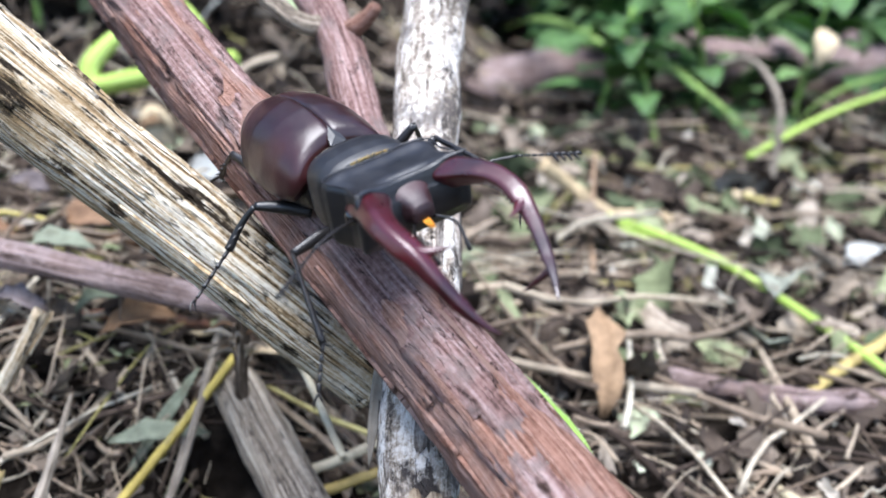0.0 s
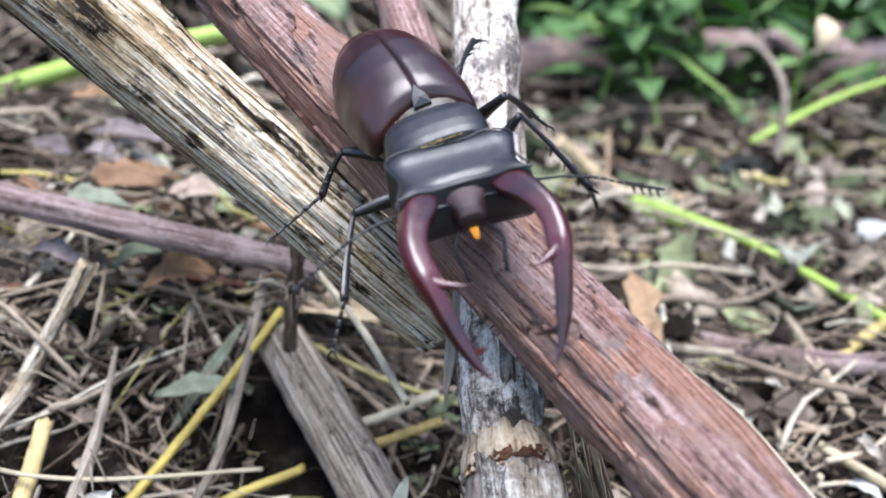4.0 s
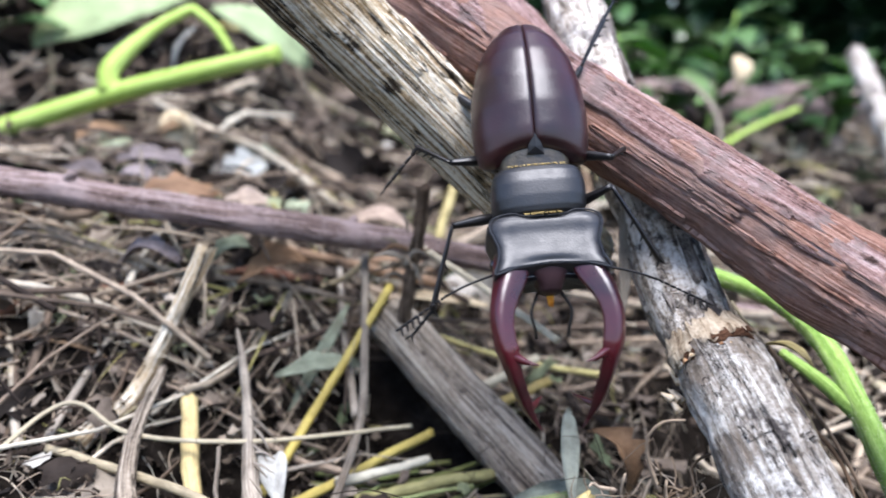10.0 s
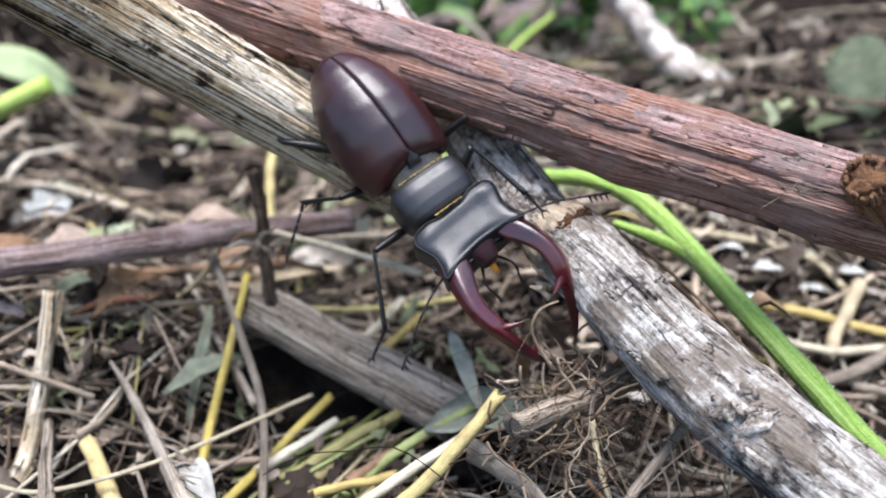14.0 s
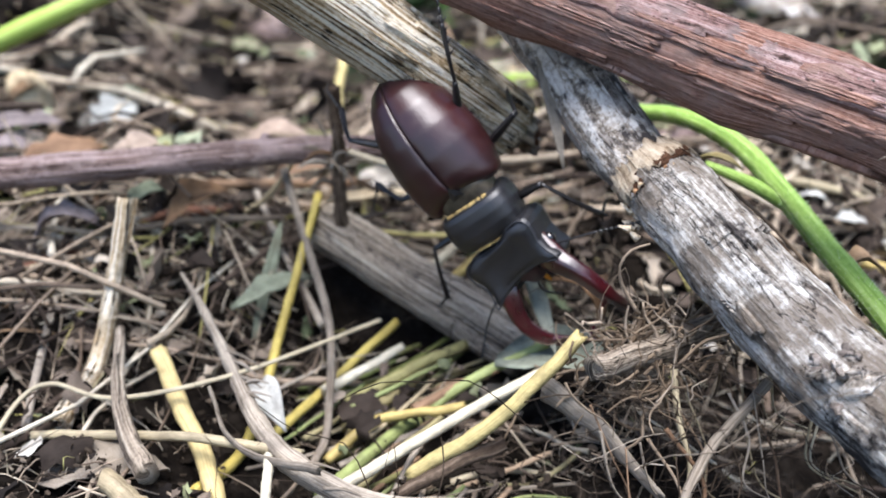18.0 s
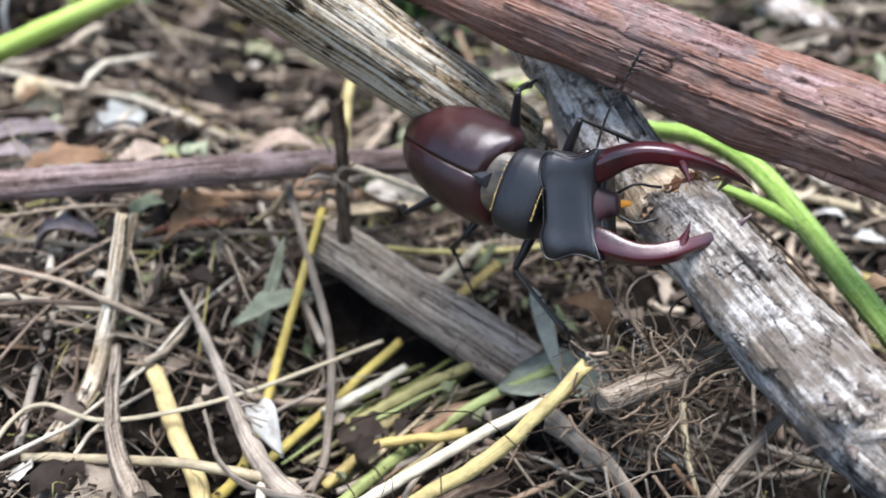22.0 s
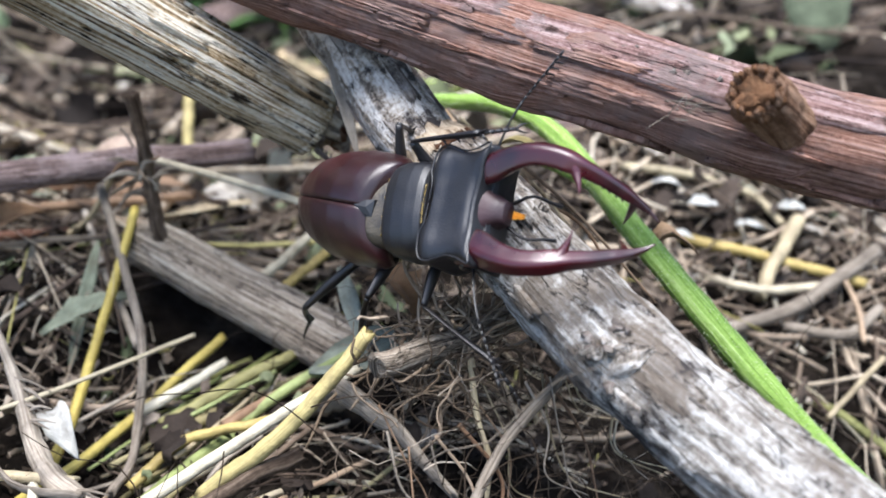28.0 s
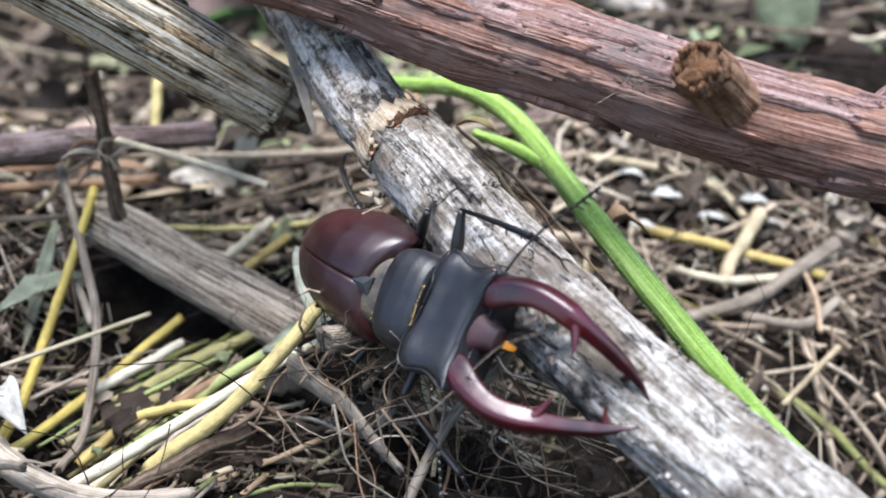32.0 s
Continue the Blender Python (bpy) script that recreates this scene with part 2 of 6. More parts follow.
M_STRAWS = litter("mixed_dry_straw", [(0.0, (0.030, 0.022, 0.018)), (0.16, (0.085, 0.062, 0.048)), (0.36, (0.20, 0.150, 0.112)), (0.60, (0.36, 0.285, 0.212)), (0.84, (0.46, 0.385, 0.29)), (0.95, (0.57, 0.52, 0.42)), (0.97, (0.48, 0.41, 0.15)), (1.0, (0.20, 0.215, 0.09))])
M_BITS = litter("leaf_crumbs", [(0.0, (0.010, 0.008, 0.007)), (0.35, (0.034, 0.026, 0.021)), (0.66, (0.080, 0.062, 0.050)), (0.88, (0.17, 0.138, 0.110)), (0.96, (0.31, 0.265, 0.215)), (0.985, (0.42, 0.40, 0.36)), (1.0, (0.14, 0.18, 0.085))], 0.8, 0.25, 200.0)
# Root tone is lowered to stand in for shade in the overhung hollow.
M_ROOT = litter("root_hairs", [(0.0, (0.022, 0.015, 0.010)), (0.6, (0.065, 0.047, 0.033)), (0.9, (0.16, 0.125, 0.092)), (1.0, (0.42, 0.36, 0.29))])
M_DRYLEAF = litter("dry_leaf", [(0.0, (0.17, 0.10, 0.055)), (0.5, (0.23, 0.145, 0.085)), (1.0, (0.30, 0.215, 0.14))], 0.65, 0.3, 240.0, 0.0, False)
M_PINKLEAF = litter("pinkish_dry_leaf", [(0.0, (0.33, 0.255, 0.205)), (1.0, (0.46, 0.38, 0.32))], 0.7, 0.3, 240.0, 0.0, False)
M_MAUVELEAF = litter("rotten_mauve_leaf", [(0.0, (0.10, 0.085, 0.088)), (1.0, (0.21, 0.18, 0.185))], 0.8, 0.25, 300.0, 0.0, False)
M_GREYLEAF = litter("grey_green_leaf", [(0.0, (0.17, 0.195, 0.155)), (1.0, (0.28, 0.295, 0.25))], 0.8, 0.25, 240.0, 0.0, False)
M_MOTTLED = litter("mottled_leaf", [(0.0, (0.030, 0.045, 0.028)), (0.5, (0.085, 0.105, 0.070)), (1.0, (0.20, 0.225, 0.17))], 0.8, 0.25, 240.0, 0.0, False)
M_DULLSTRAW = litter("dull_pale_straw", [(0.0, (0.22, 0.19, 0.095)), (0.5, (0.28, 0.25, 0.14)), (1.0, (0.36, 0.32, 0.20))], 0.6, 0.3, 160.0, 0.0, False)
M_WHITELEAF = litter("bleached_leaf", [(0.0, (0.34, 0.35, 0.33)), (1.0, (0.45, 0.455, 0.44))], 0.75, 0.3, 300.0, 0.0, False)
M_BUFF = litter("buff_leaf", [(0.0, (0.46, 0.36, 0.22)), (1.0, (0.55, 0.46, 0.32))], 0.6, 0.3, 240.0, 0.0, False)
M_PALELEAF = litter("pale_green_leaf", [(0.0, (0.27, 0.35, 0.18)), (1.0, (0.38, 0.45, 0.28))], 0.6, 0.3, 40.0, 0.0, False)
M_LEAF = litter("fresh_leaf", [(0.0, (0.028, 0.070, 0.024)), (0.5, (0.060, 0.122, 0.042)), (1.0, (0.135, 0.215, 0.085))], 0.45, 0.4, 90.0, 0.15)
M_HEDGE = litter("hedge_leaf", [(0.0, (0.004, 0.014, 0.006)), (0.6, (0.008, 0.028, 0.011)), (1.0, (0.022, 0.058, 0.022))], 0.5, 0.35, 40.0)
M_GRASS = litter("grass_blade", [(0.0, (0.09, 0.16, 0.040)), (0.5, (0.15, 0.235, 0.065)), (1.0, (0.22, 0.30, 0.11))], 0.45, 0.4, 90.0, 0.1)

# Brown soil taken near black: shade of litter gaps and hollow is in its colour.
M_SOIL, nt, bsdf, tc = start("shade_dark_crumbly_soil", 1.0, 0.02)
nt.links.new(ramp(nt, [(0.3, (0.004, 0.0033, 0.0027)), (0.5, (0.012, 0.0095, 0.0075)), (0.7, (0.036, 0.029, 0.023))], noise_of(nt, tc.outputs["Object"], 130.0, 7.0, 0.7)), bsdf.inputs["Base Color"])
bump(nt, bsdf, noise_of(nt, tc.outputs["Object"], 300.0, 6.0, 0.7), 0.003)

M_ELYTRA = shell("maroon_wing_case", (0.011, 0.0032, 0.0035), (0.034, 0.0065, 0.007), 0.37, 0.16, 0.24, 3000, 0.00003, 60)
M_BLACK = shell("black_satin_shield", (0.004, 0.004, 0.005), (0.009, 0.009, 0.011), 0.46, 0.18, 0.36, 3600, 0.00004, 150)
M_MAND = shell("dark_red_mandible", (0.012, 0.0010, 0.0020), (0.050, 0.0028, 0.0058), 0.32, 0.45, 0.27, 2500, 0.00002, 110)
M_LIP = shell("dark_lip", (0.010, 0.003, 0.004), (0.030, 0.007, 0.009), 0.5, 0.1, 0.35, 2500, 0.00003, 200)
M_LEG = shell("black_leg", (0.004, 0.0035, 0.0035), (0.010, 0.008, 0.008), 0.42, 0.05, 0.3, 2600, 0.00005, 200)
M_GOLD = shell("golden_fringe", (0.35, 0.24, 0.08), (0.6, 0.45, 0.18), 0.6, 0.0, 0.3, 3000, 0.0001, 600)
M_AMBER = shell("orange_mouth_brush", (0.55, 0.22, 0.02), (0.75, 0.36, 0.04), 0.6, 0.0, 0.3, 3000, 0.0001, 500)
M_EYE = shell("glossy_eye", (0.006, 0.005, 0.005), (0.01, 0.008, 0.008), 0.12, 0.6, 0.05, 1500, 0.00001, 300)


# ---- builders ----
def mesh_from(name, verts, faces, material, uvs=None, smooth=True):
    me = bpy.data.meshes.new(name)
    me.from_pydata([tuple(v) for v in verts], [], faces)
    me.materials.append(material)
    if uvs is not None:
        layer = me.uv_layers.new(name="UVMap")
        idx = np.empty(len(me.loops), dtype=np.int32)
        me.loops.foreach_get("vertex_index", idx)
        layer.data.foreach_set("uv", np.asarray(uvs, dtype=np.float32)[idx].ravel())
    if smooth:
        me.polygons.foreach_set("use_smooth", np.ones(len(me.polygons), dtype=bool))
    me.update()
    return me


def part(name, me, parent=None, label=""):
    ob = new(name, me)
    ob.parent = parent
    return tagged(ob, label) if label else ob


def spline(pts, n):
    """n points on a smooth line through pts."""
    p = np.asarray(pts, float)
    if len(p) == 2:
        return p[0] + (p[1] - p[0]) * np.linspace(0, 1, n)[:, None]
    q = np.vstack([2 * p[0] - p[1], p, 2 * p[-1] - p[-2]])
    d = np.r_[0, np.cumsum(np.linalg.norm(np.diff(p, axis=0), axis=1))]
    out = []
    for s in np.linspace(0, d[-1], n):
        k = min(max(int(np.searchsorted(d, s, "right")) - 1, 0), len(p) - 2)
        u = (s - d[k]) / max(d[k + 1] - d[k], 1e-9)
        a, b, c, e = q[k], q[k + 1], q[k + 2], q[k + 3]
        out.append(0.5 * (2 * b + (c - a) * u + (2 * a - 5 * b + 4 * c - e) * u * u + (3 * b - a - 3 * c + e) * u ** 3))
    return np.array(out)


def frames(line):
    tang = np.gradient(line, axis=0)
    tang /= np.linalg.norm(tang, axis=1)[:, None] + 1e-12
    ref = np.array([0.0, 0, 1]) if abs(tang[0, 2]) < 0.9 else np.array([1.0, 0, 0])
    side = np.empty_like(tang)
    s = ref - tang[0] * (ref @ tang[0])
    for k, tg in enumerate(tang):
        s = s - tg * (s @ tg)
        s = s / (np.linalg.norm(s) + 1e-12)
        side[k] = s
    return tang, side, np.cross(tang, side)


def smooth_noise(a, b, seed, amp):
    """A cheap periodic-free wave field on two arrays."""
    r = np.random.RandomState(seed)
    out = np.zeros_like(a)
    for k in range(7):
        f = 2.0 ** (k * 0.6)
        out = out + np.sin(a * f * r.uniform(0.7, 1.3) + r.uniform(0, 6.3) + np.sin(b * f * r.uniform(0.5, 1.5) + r.uniform(0, 6.3)) * 1.5) / f ** 0.8
    return out * amp


def tube_data(pts, radii, rings, segs, rough=0.0, ridges=0, ridge_amp=0.0, seed=0, flat=1.0, ragged=0.0, bend=0.0, square=0.0, turn=0.0):
    """Vertices, faces and uv of a stalk: u in metres along it, v in metres round it."""
    line = spline(pts, rings)
    rad = np.interp(np.linspace(0, 1, rings), np.linspace(0, 1, len(radii)), radii)
    s = np.r_[0, np.cumsum(np.linalg.norm(np.diff(line, axis=0), axis=1))]
    tang, side, up = frames(line)
    rs = np.random.RandomState(seed)
    if bend:
        line = line + side * smooth_noise(s * 6 / s[-1], s * 0, seed + 5, bend)[:, None] + up * smooth_noise(s * 6 / s[-1], s * 0, seed + 6, bend)[:, None]
    th = np.linspace(0, 2 * np.pi, segs + 1)
    segs = segs + 1
    S, TH = np.meshgrid(s, th, indexing="ij")
    R = rad[:, None] * np.ones_like(TH)
    if square:
        R = R / (np.abs(np.cos(TH - turn)) ** square + np.abs(np.sin(TH - turn)) ** square) ** (1 / square)
    if rough:
        R = R * (1 + smooth_noise(S / rad.mean() * 0.9, np.cos(TH) * 2, seed, rough * 0.4) + smooth_noise(np.sin(TH) * 2.2, S / rad.mean() * 0.7, seed + 1, rough * 0.4))
    if ridges:
        ph = rs.uniform(0, 6.3, 3)
        wig = smooth_noise(S / rad.mean() * 0.35, S * 0, seed + 2, 0.35)
        R = R * (1 + ridge_amp * (np.abs(np.sin(TH * (ridges // 2) + ph[0] + wig)) - 0.5 + 0.5 * np.sin(TH * int(ridges * 1.7) + ph[1] - wig) + 0.4 * np.sin(TH * 5 + ph[2] + 2 * wig)))
    P = line[:, None, :] + side[:, None, :] * (R * np.cos(TH))[..., None] + up[:, None, :] * (R * np.sin(TH) * flat)[..., None]
    if ragged:
        jag = rs.uniform(-1, 1, (2, segs)) * ragged
        jag[:, -1] = jag[:, 0]
        P[0] -= tang[0] * np.abs(jag[0])[:, None]
        P[-1] += tang[-1] * np.abs(jag[1])[:, None]
    V = P.reshape(-1, 3)
    UV = np.stack([S, TH * rad.mean()], -1).reshape(-1, 2)
    k, j = np.meshgrid(np.arange(rings - 1), np.arange(segs - 1), indexing="ij")
    j2 = j + 1
    Fc = np.stack([k * segs + j, k * segs + j2, (k + 1) * segs + j2, (k + 1) * segs + j], -1).reshape(-1, 4)
    faces = Fc.tolist()
    n = len(V)
    V = np.vstack([V, line[0] + tang[0] * rad[0] * 0.3, line[-1] - tang[-1] * rad[-1] * 0.3])
    UV = np.vstack([UV, [[0, 0], [s[-1], 0]]])
    for jj in range(segs - 1):
        faces.append([n, jj + 1, jj])
        faces.append([n + 1, (rings - 1) * segs + jj, (rings - 1) * segs + jj + 1])
    return V, faces, UV


def tube(name, pts, radii, material, rings=24, segs=10, parent=None, label="", **kw):
    for key in ("ragged", "bend"):
        if key in kw:
            kw[key] *= 0.001
    V, faces, UV = tube_data(np.asarray(pts, float) * 0.001, np.asarray(radii, float) * 0.001, rings, segs, **kw)
    return part(name, mesh_from(name, V, faces, material, UV), parent, label)


def base_of(name, x, y, z):
    """The empty at a thing's base; its parts are laid in world metres."""
    ob = new(name)
    ob.empty_display_size = 0.01
    return ob


def joined(name, pieces, material, label, category):
    """Many small pieces that nobody could count, as one object."""
    V, faces, UV, n = [], [], [], 0
    for v, f, u in pieces:
        V.append(v)
        faces.extend([[i + n for i in q] for q in f])
        UV.append(u)
        n += len(v)
    ob = new(name, mesh_from(name, np.vstack(V), faces, material, np.vstack(UV)))
    return tagged(ob, label, category, kind="stuff")


def ground_z(x, y):
    """Height of the soil: a gentle slope, with a bank behind and a dip under the sticks in front."""
    x, y = np.asarray(x, float), np.asarray(y, float)
    xc, yc = np.clip(x, -0.3, 0.35), np.clip(y, -0.1, 0.7)
    sm = lambda v, a, b: np.clip((v - a) / (b - a), 0, 1) ** 2 * (3 - 2 * np.clip((v - a) / (b - a), 0, 1))
    z = 0.004 - 0.07 * xc + 0.075 * (yc - 0.13)
    z = z + (0.018 * sm(yc, 0.135, 0.20) + 0.05 * np.clip(yc - 0.20, 0, 0.3)) * sm(-xc, 0.03, 0.08)
    z = z - 0.040 * sm(xc, -0.045, 0.03) * sm(0.19 - yc, 0, 0.085) - 0.030 * sm(xc, -0.055, -0.02) * sm(0.108 - yc, 0, 0.03)
    z = z - 0.012 * sm(xc, -0.100, -0.070) * sm(-xc, 0.0, 0.03) * sm(0.190 - yc, 0, 0.035)
    z = z + 0.14 * sm(yc, 0.40, 0.70) * sm(0.06 - xc, 0, 0.14)
    z = z + 0.010 * sm(yc, 0.36, 0.55) * sm(xc, -0.05, 0.15)
    z = z + 0.0030 * np.sin(x * 83 + 1.3 * np.sin(y * 61)) * np.cos(y * 71 + np.sin(x * 55)) + 0.0016 * np.sin(x * 211 + y * 130) * np.sin(y * 187 - x * 90)
    return z


# ---- the ground: one sheet out to the horizon ----
def axis_steps(lo, hi, step, far):
    mid = np.arange(lo, hi, step)
    out = np.cumsum(step * 1.35 ** np.arange(1, 40))
    out = out[out < far]
    return np.r_[(lo - out)[::-1], mid, hi + out]


gx, gy = axis_steps(-0.34, 0.42, 0.006, 80.0), axis_steps(-0.06, 0.75, 0.006, 80.0)
GX, GY = np.meshgrid(gx, gy, indexing="ij")
V = np.stack([GX, GY, ground_z(GX, GY)], -1).reshape(-1, 3)
ni, nj = len(gx), len(gy)
ii, jj = np.meshgrid(np.arange(ni - 1), np.arange(nj - 1), indexing="ij")
quads = np.stack([ii * nj + jj, (ii + 1) * nj + jj, (ii + 1) * nj + jj + 1, ii * nj + jj + 1], -1).reshape(-1, 4).tolist()
tagged(new("ground", mesh_from("ground", V, quads, M_SOIL)), "brown crumbly soil, darkened for shade, under dry plant litter", "ground", kind="structure")


# ---- the large sticks ----
def plate_data(line, rad, s0, s1, a0, a1, lift, seed, nu=10, nv=8):
    """A curved flake on a stick, from s0 to s1 (shares of its length) and from angle a0 to a1, with ragged edges."""
    rs = np.random.RandomState(seed)
    tang, side, up = frames(line)
    k = np.linspace(0, 1, len(line))
    u, v = np.meshgrid(np.linspace(0, 1, nu), np.linspace(0, 1, nv), indexing="ij")
    jag = rs.uniform(-1, 1, u.shape) * 0.10
    edge = (np.minimum(np.minimum(u, 1 - u), np.minimum(v, 1 - v)) < 1e-6)
    S = s0 + (s1 - s0) * (u + jag * np.where((u < 1e-6) | (u > 1 - 1e-6), 1, 0.4))
    A = a0 + (a1 - a0) * (v + rs.uniform(-1, 1, u.shape) * 0.07)
    S = np.clip(S + (s1 - s0) * rs.uniform(-0.3, 0.3) * (v - 0.5) * (u - 0.2), 0, 1)
    A = A + (a1 - a0) * 0.35 * rs.uniform(-1, 1) * (u - 0.5) * (0.5 - np.abs(v - 0.5))
    pick = lambda arr: np.stack([np.interp(S.ravel(), k, arr[:, c]) for c in range(3)], -1)
    c, sd, uu = pick(line), pick(side), pick(up)
    r = np.interp(S.ravel(), k, rad)
    curl = rs.uniform(0, 1) ** 3 * 1.2
    h = lift * (1 + 0.5 * rs.uniform(-1, 1, u.size)) + curl * lift * ((np.abs(v - 0.5) * 2) ** 3).ravel()
    dirn = sd * np.cos(A).ravel()[:, None] + uu * np.sin(A).ravel()[:, None]
    top = c + dirn * (r + h)[:, None]
    low = c + dirn * (r - 0.0006)[:, None]
    n = u.size
    F = []
    for i in range(nu - 1):
        for j in range(nv - 1):
            F.append([i * nv + j, (i + 1) * nv + j, (i + 1) * nv + j + 1, i * nv + j + 1])
    ring = [j for j in range(nv)] + [i * nv + nv - 1 for i in range(1, nu)] + [(nu - 1) * nv + j for j in range(nv - 2, -1, -1)] + [i * nv for i in range(nu - 2, 0, -1)]
    for a, b in zip(ring, ring[1:] + ring[:1]):
        F.append([a, b, b + n, a + n])
    L = np.linalg.norm(line[-1] - line[0])
    UV = np.stack([S.ravel() * L, A.ravel() * rad.mean()], -1)
    return np.vstack([top, low]), F, np.vstack([UV, UV])


def plates(parent, name, pts, radii, cells, material, lift, gap_s, gap_a, seed, label="", share=0.0):
    """Flakes side by side on a stick: cells are (s0, s1, a0, a1)."""
    line = spline(np.asarray(pts, float) * 0.001, 160)
    rad = np.interp(np.linspace(0, 1, 160), np.linspace(0, 1, len(radii)), radii) * 0.001
    for k, (s0, s1, a0, a1) in enumerate(cells):
        V, F, UV = plate_data(line, rad, s0 + gap_s, s1 - gap_s, a0 + gap_a, a1 - gap_a, lift * 0.001 * (0.5 + 0.9 * ((k * 37) % 17) / 16), seed + k)
        part(name, mesh_from(name, V, F, material, UV), parent, label)


def cells_of(s0, s1, a0, a1, step, cols, seed):
    """Uneven cells in strips of uneven width."""
    rs = np.random.RandomState(seed)
    edge = np.cumsum(np.r_[0, rs.uniform(0.45, 1.7, cols)])
    edge = a0 + (a1 - a0) * edge / edge[-1]
    out = []
    for lo, hi in zip(edge, edge[1:]):
        s = s0 + rs.uniform(0, step)
        drift = 0.0
        while s < s1:
            e = min(s + step * rs.uniform(0.3, 2.2), s1)
            drift = 0.7 * drift + rs.uniform(-0.12, 0.12)
            if rs.uniform() > 0.16:
                out.append((s, e, lo + drift, hi + drift + rs.uniform(-0.08, 0.08)))
            s = e
    return out


def tan_stalk():
    ob = base_of("bleached_stalk", 0, 0, 0)
    pts = [(-108.5, 125.6, 143.1), (-57.9, 134.6, 93.1), (-15.7, 142.1, 51.4), (-12.5, 142.7, 48.2)]
    tube("stalk", pts, [8.4, 8.0, 7.2, 7.0], M_TAN, 170, 110, ob, rough=0.04, ridges=46, ridge_amp=0.022, seed=3, ragged=1.2)
    tube("pith", [(-17, 142, 52.5), (-9.5, 143.3, 45.5)], [5.2, 4.4], M_DULL, 16, 24, ob, "dark crumbling broken end", rough=0.25, ridges=9, ridge_amp=0.1, seed=6, ragged=2.5)
    rs = np.random.RandomState(44)
    cells = [(s, s + rs.uniform(0.05, 0.16), a, a + rs.uniform(0.12, 0.3)) for s, a in zip(rs.uniform(0.05, 0.85, 26), rs.uniform(-1.9, 1.9, 26))]
    plates(ob, "fibre_strip", pts, [8.2, 8.0, 7.2, 7.0], cells, M_TAN, 0.35, 0.0, 0.0, 60)
    for k in range(22):
        a = np.array((-12.0, 142.8, 47.6)) + rs.uniform(-1, 1, 3) * (4.5, 3.5, 5.0)
        tube("rotten_fibre", [a, a + rs.uniform(-1, 1, 3) * 2.0 + (1.5, 0.2, -1.5)], [rs.uniform(0.4, 1.0), 0.15], (M_BARK_GREY, M_DULL, M_TAN)[k % 3], 6, 6, ob, flat=0.5, rough=0.2, seed=k)
    for k in range(14):
        c = np.array((-10.0, 143.0, 45.0)) + rs.uniform(-1, 1, 3) * (4.0, 3.5, 5.0)
        lump("rotten_lump", c, rs.uniform(1.2, 3.0), (M_BARK_GREY, M_KNOT)[k % 2], ob, 400 + k, "dark crumbling lump of rot")
    return tagged(ob, "bleached tan hollow stalk with dark lengthwise streaks, leaning among other sticks", "stick")


def lump(name, c, r, material, parent, seed, label=""):
    """A small crusty lump about c, r across, in millimetres."""
    c = np.asarray(c, float)
    rs = np.random.RandomState(seed)
    d = rs.normal(0, 1, 3) * (1, 1, 0.3)
    d = d / np.linalg.norm(d) * r * 0.8
    tube(name, [c - d, c - d * 0.4 + rs.normal(0, 0.1, 3) * r, c + d * 0.4, c + d], [r * 0.25, r * 0.6, r * 0.55, r * 0.2], material, 12, 12, parent, label, rough=0.5, ridges=6, ridge_amp=0.12, seed=seed)


M_PITHKNOT = litter("torn_knot_heart", [(0.0, (0.13, 0.066, 0.036)), (1.0, (0.16, 0.085, 0.046))], 0.85, 0.2, 300.0, 0.0, False, 0.0006)
M_KNOTBARK = wood("brown_knot_bark", [(0.36, (0.060, 0.029, 0.016)), (0.48, (0.15, 0.080, 0.046)), (0.58, (0.27, 0.165, 0.105))], (40, 700), 220, (0.045, 0.024, 0.014), (0.56, 0.66), 0.65, 0.0004, 0.8)
M_HAIR = litter("pale_hair", [(0.0, (0.55, 0.62, 0.40)), (1.0, (0.7, 0.74, 0.58))], 0.6, 0.3)


